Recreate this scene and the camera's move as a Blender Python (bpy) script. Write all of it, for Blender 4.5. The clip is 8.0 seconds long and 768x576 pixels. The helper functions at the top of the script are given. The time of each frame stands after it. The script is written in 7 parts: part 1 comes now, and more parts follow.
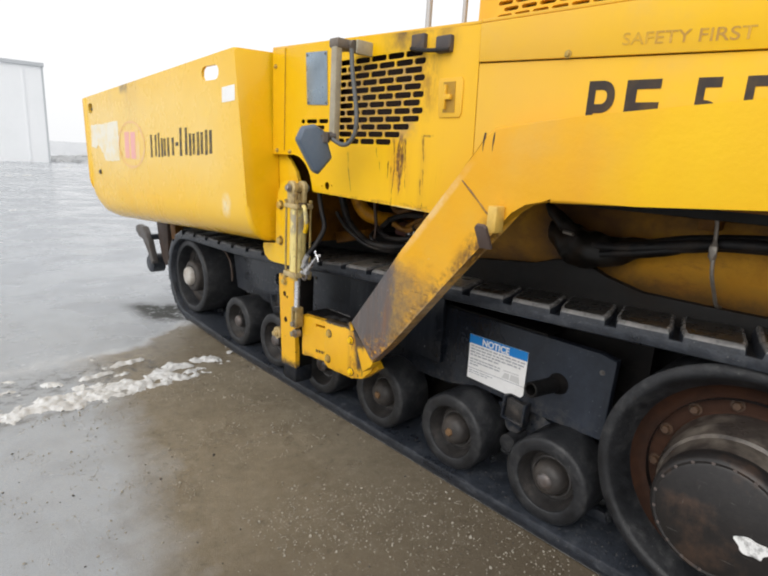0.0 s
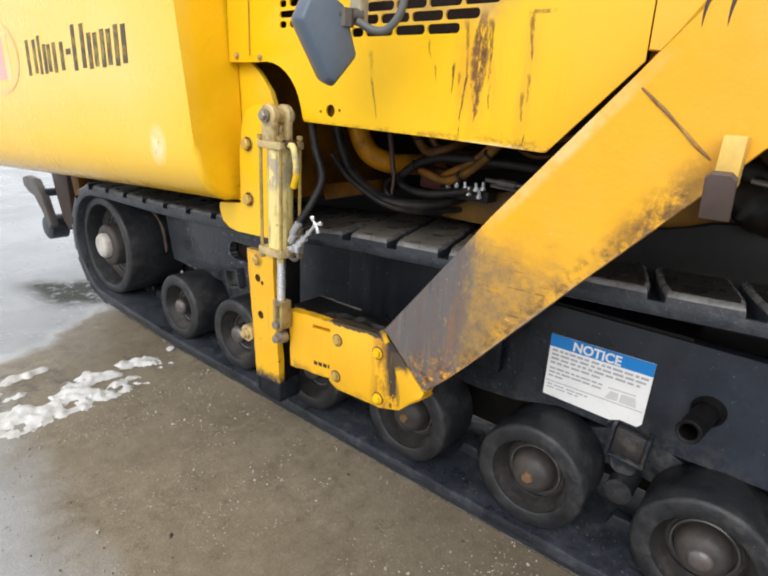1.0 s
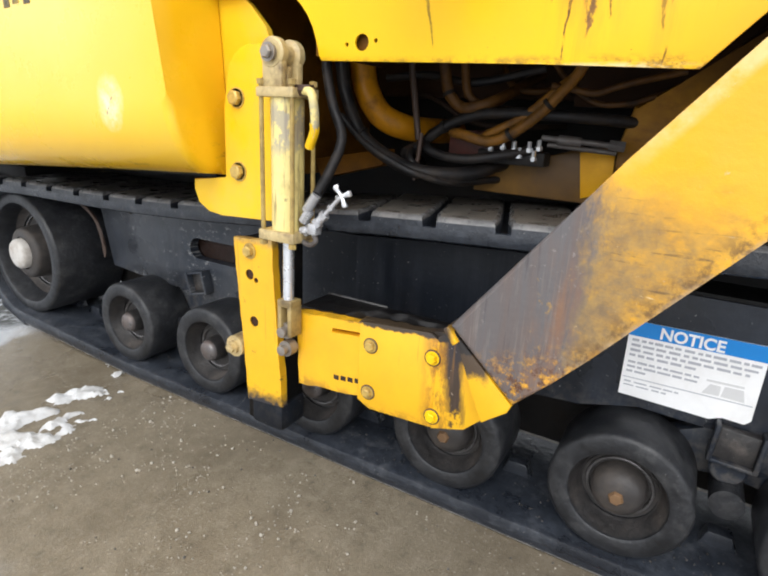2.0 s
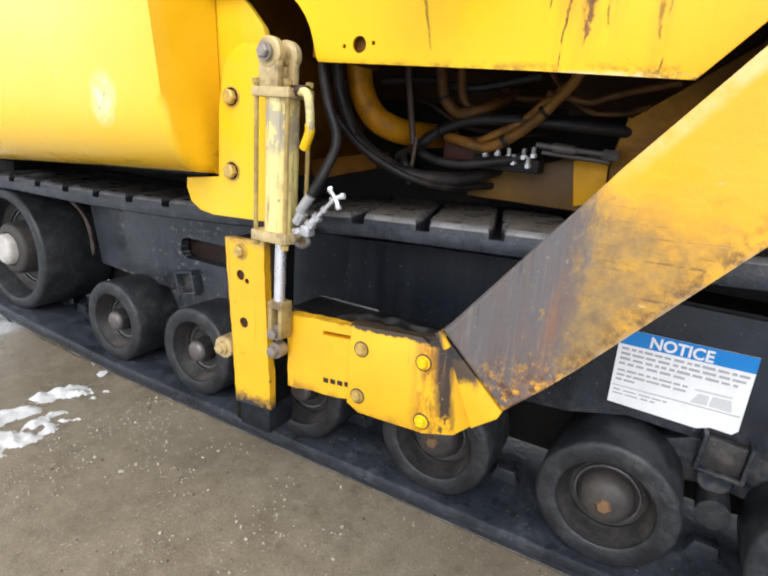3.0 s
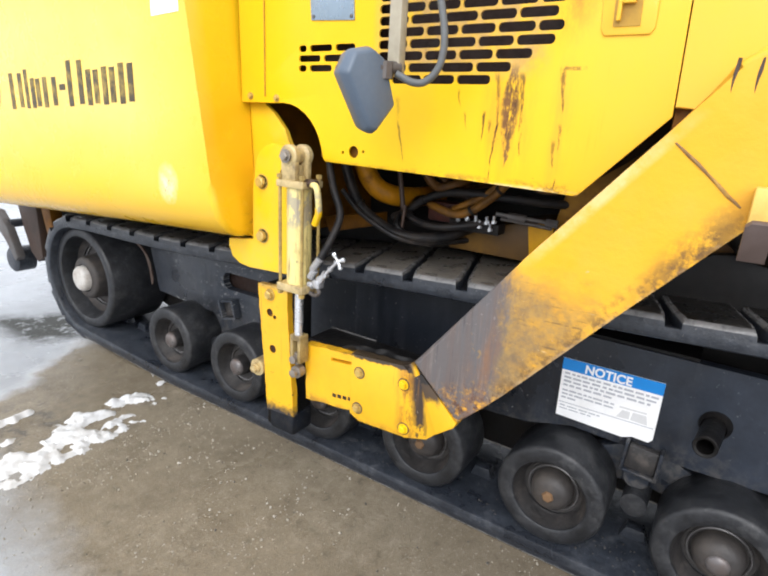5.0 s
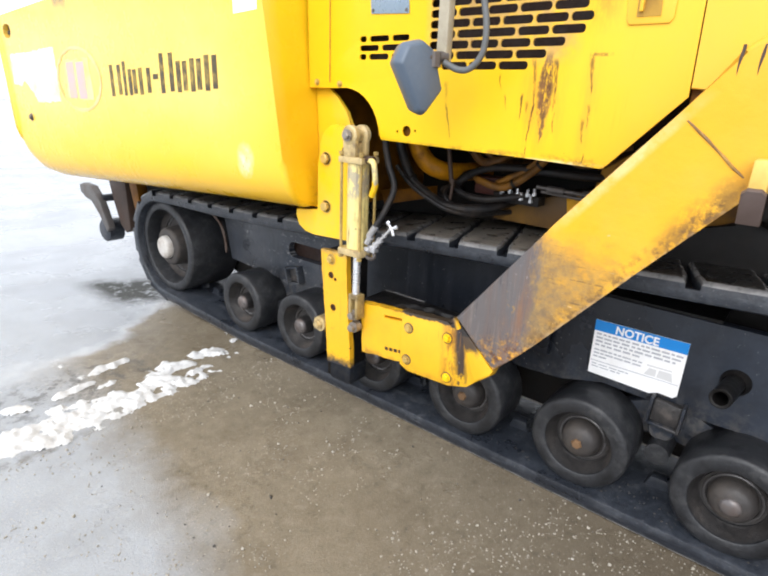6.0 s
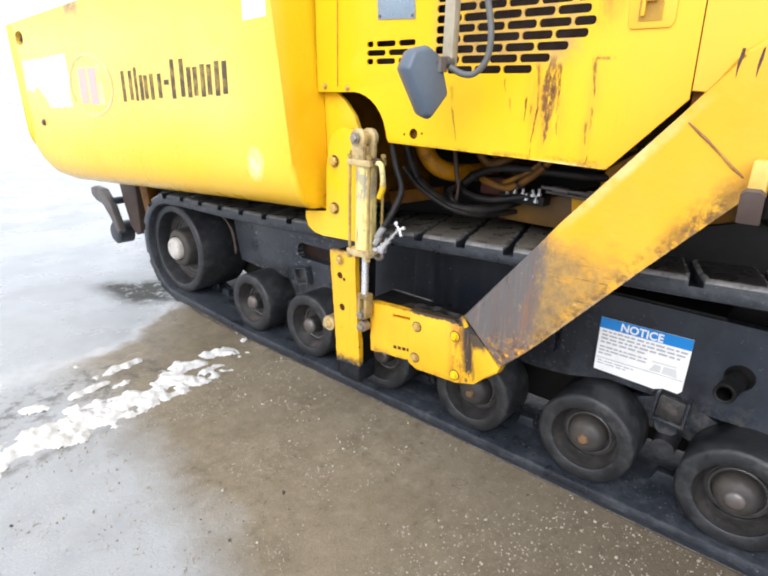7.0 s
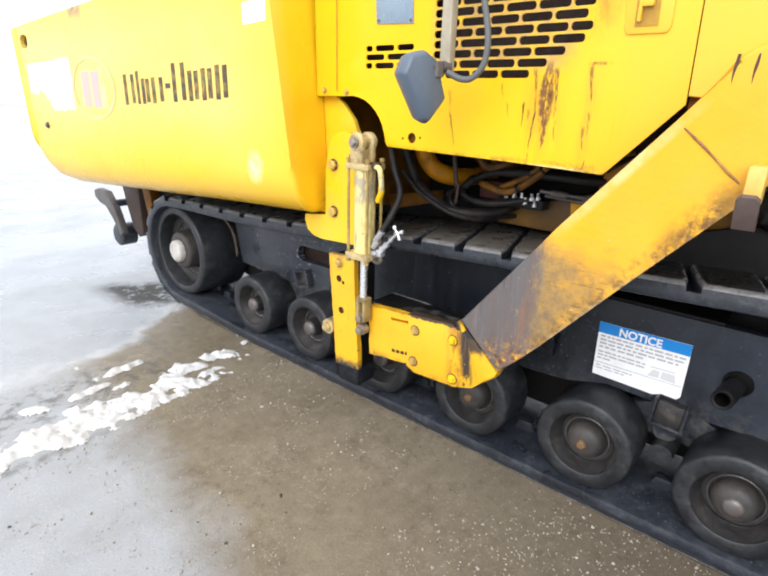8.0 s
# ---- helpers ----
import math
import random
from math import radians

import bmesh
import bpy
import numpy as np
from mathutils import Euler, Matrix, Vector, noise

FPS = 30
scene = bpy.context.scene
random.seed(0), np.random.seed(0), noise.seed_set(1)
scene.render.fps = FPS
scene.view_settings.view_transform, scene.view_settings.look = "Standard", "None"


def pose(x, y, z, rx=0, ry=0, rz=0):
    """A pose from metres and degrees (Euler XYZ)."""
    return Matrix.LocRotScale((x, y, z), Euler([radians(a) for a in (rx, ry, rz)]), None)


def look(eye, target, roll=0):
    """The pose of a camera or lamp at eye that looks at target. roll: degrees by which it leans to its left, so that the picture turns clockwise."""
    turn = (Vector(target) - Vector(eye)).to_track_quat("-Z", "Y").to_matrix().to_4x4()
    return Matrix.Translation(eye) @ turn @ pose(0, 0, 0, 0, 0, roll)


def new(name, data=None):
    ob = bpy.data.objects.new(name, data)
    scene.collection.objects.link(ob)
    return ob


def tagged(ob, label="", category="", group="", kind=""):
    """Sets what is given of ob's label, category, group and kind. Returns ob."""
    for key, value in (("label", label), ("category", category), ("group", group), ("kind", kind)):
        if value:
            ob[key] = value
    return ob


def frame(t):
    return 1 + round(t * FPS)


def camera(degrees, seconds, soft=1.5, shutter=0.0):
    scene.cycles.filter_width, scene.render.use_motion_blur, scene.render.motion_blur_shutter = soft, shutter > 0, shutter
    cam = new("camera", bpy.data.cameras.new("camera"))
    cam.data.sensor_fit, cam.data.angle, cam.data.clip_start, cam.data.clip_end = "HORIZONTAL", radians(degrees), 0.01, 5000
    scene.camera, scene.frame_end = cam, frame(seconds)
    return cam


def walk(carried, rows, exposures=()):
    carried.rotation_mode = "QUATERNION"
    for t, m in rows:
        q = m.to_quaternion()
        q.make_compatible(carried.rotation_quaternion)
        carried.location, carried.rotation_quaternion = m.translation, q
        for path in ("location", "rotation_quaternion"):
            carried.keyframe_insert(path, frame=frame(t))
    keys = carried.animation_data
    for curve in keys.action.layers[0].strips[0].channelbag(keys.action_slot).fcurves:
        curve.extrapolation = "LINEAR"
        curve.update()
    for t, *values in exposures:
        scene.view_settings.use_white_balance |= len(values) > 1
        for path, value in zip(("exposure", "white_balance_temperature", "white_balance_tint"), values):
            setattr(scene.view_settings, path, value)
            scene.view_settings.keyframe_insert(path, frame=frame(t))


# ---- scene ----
cam = camera(71.8, 8.0, 2.1)
PATH = [
    (0, (0.396, 0.272, 1.503), (1.74, 1.676, 1.033), 3.3),
    (0.5, (0.595, 0.75, 1.454), (1.984, 2.081, 0.909), 3.3),
    (1, (0.783, 1.204, 1.387), (2.275, 2.366, 0.736), 3.4),
    (1.5, (0.862, 1.587, 1.235), (2.481, 2.606, 0.652), 3.4),
    (1.7, (0.874, 1.66, 1.209), (2.525, 2.622, 0.617), 2.4),
    (2.8, (0.887, 1.683, 1.178), (2.565, 2.595, 0.584), 4.2),
    (3, (0.884, 1.682, 1.185), (2.564, 2.596, 0.602), 4.5),
    (3.5, (0.85, 1.679, 1.204), (2.542, 2.593, 0.654), 4.7),
    (4, (0.797, 1.638, 1.271), (2.508, 2.525, 0.737), 4.6),
    (4.2, (0.778, 1.607, 1.307), (2.49, 2.498, 0.784), 4.7),
    (5.3, (0.535, 1.305, 1.469), (2.107, 2.386, 0.87), 3.2),
    (5.5, (0.482, 1.273, 1.457), (2.037, 2.382, 0.863), 3.6),
    (6, (0.43, 1.22, 1.468), (1.901, 2.396, 0.796), 2.3),
    (6.5, (0.411, 1.212, 1.484), (1.888, 2.387, 0.821), 2.2),
    (7, (0.394, 1.203, 1.485), (1.85, 2.396, 0.808), 1.6),
    (7.5, (0.394, 1.192, 1.481), (1.828, 2.4, 0.785), 2.5),
    (8, (0.409, 1.185, 1.491), (1.857, 2.392, 0.822), 1.7),
]
EXPOSURES = [(0.0, 0.43, 6600, 10), (0.5, 0.57, 6550, 10), (1.0, 0.78, 6500, 10), (1.5, 0.97, 6400, 10), (3.5, 1.09, 6230, 11), (5.5, 1.15, 6270, 11), (8.0, 1.18, 6270, 11)]
walk(cam, [(t, look(eye, target, roll)) for t, eye, target, roll in PATH], EXPOSURES)

# ---- sky and light ----
world = bpy.data.worlds.new("overcast_sky")
scene.world = world
world.use_nodes = True
wn, wl = world.node_tree.nodes, world.node_tree.links
sky = wn.new("ShaderNodeTexSky")
sky.sky_type, sky.sun_disc = "NISHITA", False
sky.sun_elevation, sky.sun_rotation = radians(40), radians(256)
sky.dust_density, sky.ozone_density = 4.0, 1.0
grey = wn.new("ShaderNodeHueSaturation")
grey.inputs["Saturation"].default_value = 0.12
wl.new(sky.outputs[0], grey.inputs["Color"])
cloud = wn.new("ShaderNodeMix")  # a thick even cloud layer over the clear sky
cloud.data_type = "RGBA"
cloud.inputs[0].default_value = 0.88
cloud.inputs[7].default_value = (5.35, 5.45, 5.6, 1)
wl.new(grey.outputs[0], cloud.inputs[6])
wl.new(cloud.outputs[2], wn["Background"].inputs[0])
wn["Background"].inputs[1].default_value = 0.15
sun = new("sun", bpy.data.lights.new("sun", "SUN"))
sun.data.energy, sun.data.angle, sun.data.color = 0.95, radians(50), (1.0, 0.97, 0.93)
sun.matrix_basis = look((-14, -1.5, 13.5), (2, 2.5, 0))


# ---- materials ----
class Nodes:
    def __init__(self, name):
        self.m = bpy.data.materials.new(name)
        self.m.use_nodes = True
        self.n, self.l = self.m.node_tree.nodes, self.m.node_tree.links
        self.bsdf = self.n["Principled BSDF"]
        self.pos = self.n.new("ShaderNodeTexCoord").outputs["Object"]

    def put(self, socket, value):
        if isinstance(value, bpy.types.NodeSocket):
            self.l.new(value, socket)
        elif isinstance(value, tuple) and len(value) == 3 and socket.type == "RGBA":
            socket.default_value = (*value, 1)
        else:
            socket.default_value = value

    def noise(self, scale, detail=4.0, rough=0.55, stretch=None, offset=None, distort=0.0):
        src = self.pos
        if stretch or offset:
            mp = self.n.new("ShaderNodeMapping")
            self.l.new(src, mp.inputs[0])
            mp.inputs["Scale"].default_value = stretch or (1, 1, 1)
            mp.inputs["Location"].default_value = offset or (0, 0, 0)
            src = mp.outputs[0]
        nz = self.n.new("ShaderNodeTexNoise")
        self.l.new(src, nz.inputs["Vector"])
        for key, v in (("Scale", scale), ("Detail", detail), ("Roughness", rough), ("Distortion", distort)):
            nz.inputs[key].default_value = v
        return nz.outputs[0]

    def ramp(self, v, lo, hi, a=0.0, b=1.0):
        r = self.n.new("ShaderNodeMapRange")
        self.put(r.inputs[0], v)
        for i, x in enumerate((lo, hi, a, b)):
            r.inputs[i + 1].default_value = x
        return r.outputs[0]

    def math(self, op, a, b=0.0):
        r = self.n.new("ShaderNodeMath")
        r.operation = op
        self.put(r.inputs[0], a)
        self.put(r.inputs[1], b)
        return r.outputs[0]

    def mul(self, *vs):
        out = vs[0]
        for v in vs[1:]:
            out = self.math("MULTIPLY", out, v)
        return out

    def axes(self):
        s = self.n.new("ShaderNodeSeparateXYZ")
        self.l.new(self.pos, s.inputs[0])
        return s.outputs

    def band(self, v, lo, hi, soft):
        return self.mul(self.ramp(v, lo - soft, lo + soft), self.ramp(v, hi + soft, hi - soft))

    def mix(self, f, a, b):
        r = self.n.new("ShaderNodeMix")
        r.data_type = "RGBA"
        self.put(r.inputs[0], f)
        self.put(r.inputs[6], a)
        self.put(r.inputs[7], b)
        return r.outputs[2]

    def done(self, color, rough, metal=0.0, bump=None, depth=0.002, coat=0.0, spec=0.5):
        self.put(self.bsdf.inputs["Base Color"], color)
        self.put(self.bsdf.inputs["Roughness"], rough)
        self.put(self.bsdf.inputs["Metallic"], metal)
        self.put(self.bsdf.inputs["Coat Weight"], coat)
        self.put(self.bsdf.inputs["Specular IOR Level"], spec)
        if bump is not None:
            b = self.n.new("ShaderNodeBump")
            b.inputs["Distance"].default_value = depth
            self.put(b.inputs["Height"], bump)
            self.l.new(b.outputs[0], self.bsdf.inputs["Normal"])
        return self.m


def plain(name, a, b, rough=0.5, metal=0.0, grain=40.0, stain=3.0, dirt=None, amount=0.5, depth=0.001, coat=0.0, spec=0.5):
    """Two tones of one colour in fine grain, with larger stains of a dirt colour over them."""
    k = Nodes(name)
    fine = k.noise(grain, 5)
    big = k.noise(stain, 5, 0.65, offset=(3.1, 7.7, 1.3))
    col = k.mix(fine, a, b)
    if dirt:
        col = k.mix(k.mul(k.ramp(big, 0.45, 0.75), amount), col, dirt)
    r = k.ramp(big, 0.3, 0.75, max(rough - 0.12, 0.03), min(rough + 0.15, 1))
    return k.done(col, r, metal, fine, depth, coat, spec)


def yellow_paint(name, a, b, faded, rough, coat, streak=0.0, chalky=0.0):
    k = Nodes(name)
    fine, mid = k.noise(60, 3), k.noise(5, 6, 0.65)
    fade = k.noise(1.1, 4, 0.6, offset=(5, 2, 9))
    col = k.mix(k.ramp(mid, 0.3, 0.75), a, b)
    col = k.mix(k.mul(k.ramp(fade, 0.5, 0.72), 0.5), col, faded)
    run = k.noise(1, 4, 0.6, stretch=(9, 22, 1.6), offset=(1, 4, 2))
    col = k.mix(k.mul(k.ramp(run, 0.62, 0.74), streak), col, (0.16, 0.07, 0.02))
    dust = k.mul(k.ramp(k.noise(2.3, 5, 0.6, offset=(7, 3, 1)), 0.50, 0.68), k.ramp(k.noise(9, 5, 0.65), 0.3, 0.6))
    col = k.mix(k.mul(dust, 0.4), col, (0.66, 0.43, 0.13))
    if chalky:  # chalked by exhaust and weather beside the engine panel
        x, y, z = k.axes()
        chalk = k.mul(k.ramp(k.math("ADD", y, k.mul(k.math("SUBTRACT", fade, 0.5), 0.8)), 0.95, 1.35), k.ramp(k.noise(3, 5, 0.6, offset=(6, 1, 4)), 0.30, 0.62, 0.5, 1.0))
        col = k.mix(k.mul(chalk, chalky), col, (0.78, 0.440, 0.065))
    chip = k.mul(k.ramp(k.noise(26, 6, 0.7, offset=(8, 8, 8)), 0.69, 0.73), k.ramp(mid, 0.45, 0.7))
    col = k.mix(k.mul(chip, 0.7), col, (0.10, 0.05, 0.03))
    return k.done(col, k.ramp(mid, 0.3, 0.8, rough - 0.08, rough + 0.16), 0.0, k.math("ADD", k.mul(fine, 0.15), mid), 0.0012, coat, 0.22)


PANEL_DRIPS = [
    (1.89, 1.591, 1.881, 1.497, 0.007, 0.85),
    (1.881, 1.497, 1.873, 1.392, 0.004, 0.8),
    (1.942, 1.468, 1.954, 1.32, 0.003, 1),
    (1.985, 1.495, 1.98, 1.425, 0.004, 0.9),
    (2.061, 1.549, 2.056, 1.51, 0.003, 0.6),
    (2.042, 1.491, 2.033, 1.451, 0.003, 0.6),
    (2.252, 1.453, 2.23, 1.35, 0.004, 0.7),
    (2.261, 1.527, 2.252, 1.453, 0.009, 0.35),
    (1.786, 1.604, 1.777, 1.525, 0.007, 0.75),
    (1.777, 1.525, 1.775, 1.502, 0.003, 0.8),
    (1.776, 1.47, 1.772, 1.411, 0.004, 0.65),
    (1.787, 1.43, 1.78, 1.367, 0.005, 0.6),
    (1.771, 1.337, 1.774, 1.307, 0.002, 0.8),
    (1.956, 1.592, 1.944, 1.468, 0.006, 0.7),
    (1.908, 1.551, 1.898, 1.508, 0.006, 0.6),
    (1.966, 1.473, 1.963, 1.445, 0.005, 0.6),
]


def panel_paint():
    """Engine side panel: yellow with rust and oil runs below the louvres."""
    k = Nodes("panel_paint")
    x, y, z = k.axes()
    mid = k.noise(5, 6, 0.65)
    col = k.mix(k.ramp(mid, 0.3, 0.75), (0.86, 0.508, 0.005), (0.83, 0.468, 0.005))
    fade = k.noise(1.1, 4, 0.6, offset=(5, 2, 9))
    col = k.mix(k.mul(k.ramp(fade, 0.5, 0.72), 0.4), col, (0.78, 0.468, 0.03))
    dust = k.mul(k.ramp(k.noise(2.4, 5, 0.6, offset=(1, 3, 6)), 0.50, 0.66), k.ramp(k.noise(9, 5, 0.65, offset=(2, 2, 2)), 0.3, 0.6), k.ramp(y, 2.5, 1.9, 0.4, 1.0))
    col = k.mix(k.mul(dust, k.ramp(y, 2.1, 1.7, 0.4, 1.0), 0.35), col, (0.72, 0.46, 0.06))
    chalk = k.mul(k.ramp(k.math("ADD", y, k.mul(k.math("SUBTRACT", fade, 0.5), 0.5)), 1.98, 1.70), k.ramp(k.noise(3, 5, 0.6, offset=(6, 1, 4)), 0.30, 0.62, 0.5, 1.0))
    col = k.mix(k.mul(chalk, 0.6), col, (0.79, 0.445, 0.055))
    wob = k.math("SUBTRACT", k.noise(1, 5, 0.7, stretch=(1, 14, 24), offset=(3, 3, 3)), 0.5)
    fray = k.noise(1, 5, 0.75, stretch=(1, 60, 18), offset=(6, 1, 5))
    sway = k.math("SUBTRACT", k.noise(1, 2, 0.5, stretch=(1, 6, 11), offset=(2, 8, 4)), 0.5)
    halo = k.mul(k.band(y, 1.855, 1.975, 0.03), k.band(z, 1.36, 1.60, 0.06), k.ramp(k.noise(1, 5, 0.7, stretch=(1, 30, 5)), 0.36, 0.6))
    col = k.mix(k.mul(halo, 0.55), col, (0.60, 0.26, 0.03))
    halo = k.mul(k.band(y, 1.755, 1.80, 0.012), k.band(z, 1.33, 1.60, 0.05), k.ramp(k.noise(1, 5, 0.7, stretch=(1, 30, 5)), 0.4, 0.6))
    col = k.mix(k.mul(halo, 0.35), col, (0.55, 0.27, 0.04))
    # broad rust tongue, widest at its middle
    width = k.math("MINIMUM", k.ramp(z, 1.37, 1.50, 0.003, 0.026), k.ramp(z, 1.62, 1.52, 0.008, 0.026))
    off = k.math("ABSOLUTE", k.math("ADD", k.math("SUBTRACT", y, 1.9105), k.mul(wob, 0.035)))
    tongue = k.mul(k.ramp(k.math("DIVIDE", off, width), 1.15, 0.7), k.band(z, 1.365, 1.61, 0.01), k.ramp(fray, 0.40, 0.50))
    col = k.mix(k.mul(tongue, 0.9), col, k.mix(k.ramp(wob, -0.12, 0.12), (0.065, 0.026, 0.020), (0.19, 0.080, 0.036)))
    # single drips: upper end, lower end, half width, strength
    for ya, za, yb, zb, w, strength in PANEL_DRIPS:
        line = k.ramp(z, zb, za, yb, ya)
        off = k.math("ABSOLUTE", k.math("ADD", k.math("SUBTRACT", y, line), k.math("ADD", k.mul(wob, min(w * 3.0, 0.012)), k.mul(sway, 0.016))))
        taper = k.math("DIVIDE", off, k.ramp(z, zb, za, w * 0.35, w * 1.1))
        drip = k.mul(k.ramp(taper, 1.3, 0.5), k.band(z, zb, za, 0.006), k.ramp(fray, 0.40, 0.50))
        col = k.mix(k.mul(drip, strength), col, k.mix(k.ramp(fray, 0.45, 0.65), (0.12, 0.048, 0.016), (0.035, 0.015, 0.010)))
    shelf = k.mul(k.band(y, 1.735, 1.79, 0.006), k.ramp(k.math("ABSOLUTE", k.math("SUBTRACT", k.math("ADD", z, k.mul(wob, 0.01)), 1.6035)), 0.0055, 0.003), k.ramp(fray, 0.42, 0.52))
    col = k.mix(k.mul(shelf, 0.65), col, (0.12, 0.06, 0.02))
    specks = k.mul(k.band(y, 1.80, 2.26, 0.03), k.band(z, 1.31, 1.56, 0.03), k.ramp(k.noise(90, 3, 0.6, offset=(2, 5, 1)), 0.72, 0.75))
    col = k.mix(k.mul(specks, 0.75), col, (0.16, 0.07, 0.02))
    soot = k.mul(k.band(y, 1.68, 2.02, 0.06), k.band(z, 1.93, 2.10, 0.03), k.ramp(k.noise(7, 5, 0.6), 0.35, 0.6))
    col = k.mix(k.mul(soot, 0.85), col, (0.09, 0.06, 0.05))
    grime = k.mul(k.band(y, 1.735, 1.86, 0.035), k.band(z, 1.70, 1.95, 0.06), k.ramp(k.noise(1, 6, 0.75, stretch=(1, 20, 9), offset=(5, 5, 3)), 0.42, 0.60))
    col = k.mix(k.mul(grime, 0.6), col, (0.26, 0.12, 0.035))
    web = k.mul(k.band(y, 1.84, 2.33, 0.03), k.band(z, 1.60, 1.90, 0.03))
    col = k.mix(k.mul(web, k.ramp(k.noise(18, 5, 0.7), 0.25, 0.6), 0.8), col, k.mix(k.noise(30, 4, 0.7, offset=(4, 1, 1)), (0.30, 0.15, 0.05), (0.56, 0.40, 0.20)))
    worn = k.mul(k.band(z, 1.29, 1.322, 0.010), k.ramp(k.noise(1, 6, 0.75, stretch=(1, 18, 30), offset=(2, 7, 1)), 0.46, 0.58))
    col = k.mix(k.mul(worn, 0.8), col, (0.13, 0.06, 0.025))
    lip = k.mul(k.ramp(z, 1.316, 1.309), k.band(y, 1.75, 2.50, 0.05), k.ramp(k.noise(1, 5, 0.7, stretch=(1, 16, 60), offset=(4, 4, 1)), 0.46, 0.56))
    col = k.mix(k.mul(lip, 0.75), col, (0.80, 0.66, 0.36))
    run = k.noise(1, 4, 0.65, stretch=(1, 46, 2.4), offset=(3, 9, 1))
    col = k.mix(k.mul(k.ramp(run, 0.62, 0.72), k.ramp(k.noise(3, 3, offset=(1, 1, 4)), 0.45, 0.6), 0.35), col, (0.55, 0.27, 0.01))
    return k.done(col, k.ramp(mid, 0.3, 0.8, 0.28, 0.5), 0.0, mid, 0.001, 0.04, 0.2)


def arm_paint():
    """Tow arm: weathered orange yellow, scraped to bare grey steel at its front end."""
    k = Nodes("arm_paint")
    x, y, z = k.axes()
    fine, mid = k.noise(45, 4), k.noise(6, 6, 0.68)
    col = k.mix(k.ramp(mid, 0.3, 0.75), (0.81, 0.412, 0.010), (0.76, 0.350, 0.010))
    fade = k.noise(1.7, 4, 0.6)
    col = k.mix(k.mul(k.ramp(fade, 0.42, 0.65), 0.5), col, (0.77, 0.40, 0.035))
    dust = k.mul(k.ramp(k.noise(2.6, 5, 0.6, offset=(4, 3, 8)), 0.46, 0.62), k.ramp(k.noise(10, 5, 0.65), 0.3, 0.6))
    col = k.mix(k.mul(dust, 0.35), col, (0.70, 0.42, 0.07))
    clean = k.mul(k.ramp(k.math("ADD", y, k.mul(k.math("SUBTRACT", fade, 0.5), 0.5)), 1.12, 0.82), 0.9)
    col = k.mix(clean, col, k.mix(k.ramp(mid, 0.3, 0.75), (0.85, 0.515, 0.010), (0.83, 0.475, 0.008)))
    tan = k.mul(k.band(k.math("ADD", y, k.mul(k.math("SUBTRACT", mid, 0.5), 0.3)), 1.14, 1.36, 0.08), k.ramp(z, 1.40, 1.55), k.ramp(k.noise(5, 5, 0.65, offset=(1, 2, 2)), 0.35, 0.6))
    col = k.mix(k.mul(tan, 0.3), col, (0.66, 0.43, 0.13))
    # scraped end: bare steel at the front, then mottled rust along the lower side, then paint
    edge = k.math("ADD", y, k.mul(k.math("SUBTRACT", k.noise(12, 7, 0.75, stretch=(1, 1.4, 0.7)), 0.5), 0.17))
    side = k.math("ADD", z, k.mul(k.math("SUBTRACT", k.noise(7, 5, 0.65, offset=(1, 6, 2)), 0.5), 0.22))
    zone = k.mul(k.ramp(side, 1.13, 1.01), k.ramp(edge, 1.46, 1.64))
    mottle = k.ramp(k.noise(13, 7, 0.72, stretch=(1, 1, 1.6), offset=(2, 2, 2)), 0.30, 0.58)
    col = k.mix(k.mul(zone, mottle, 0.9), col, k.mix(k.ramp(k.noise(22, 5, 0.7), 0.4, 0.6), (0.37, 0.225, 0.07), (0.185, 0.125, 0.07)))
    near = k.mul(k.ramp(edge, 1.64, 1.84), k.ramp(side, 1.16, 1.02), k.ramp(k.noise(17, 7, 0.75, offset=(5, 5, 1)), 0.30, 0.50))
    col = k.mix(k.mul(near, 0.85), col, k.mix(k.ramp(k.noise(30, 5, 0.7, offset=(1, 7, 7)), 0.4, 0.6), (0.29, 0.20, 0.095), (0.165, 0.125, 0.085)))
    flecks = k.mul(k.ramp(edge, 1.66, 1.80), k.ramp(side, 1.14, 1.04), k.ramp(k.noise(75, 4, 0.7, offset=(3, 8, 1)), 0.66, 0.70))
    col = k.mix(k.mul(flecks, 0.8), col, (0.60, 0.42, 0.20))
    turned = k.n.new("ShaderNodeMapping")
    turned.inputs["Rotation"].default_value = (radians(-14), 0, 0)
    turned.inputs["Scale"].default_value = (1, 5, 110)
    k.l.new(k.pos, turned.inputs[0])
    lines = k.n.new("ShaderNodeTexNoise")
    k.l.new(turned.outputs[0], lines.inputs["Vector"])
    lines.inputs["Scale"].default_value, lines.inputs["Detail"].default_value = 1.0, 3.0
    col = k.mix(k.mul(zone, k.ramp(lines.outputs[0], 0.62, 0.66), k.ramp(fine, 0.40, 0.55), 0.6), col, (0.09, 0.06, 0.035))
    scored = k.mul(zone, k.ramp(k.noise(1, 4, 0.7, stretch=(1, 22, 130), offset=(3, 5, 8)), 0.655, 0.69), k.ramp(k.noise(9, 3, offset=(3, 3, 1)), 0.42, 0.55))
    col = k.mix(k.mul(scored, 0.8), col, (0.66, 0.50, 0.27))
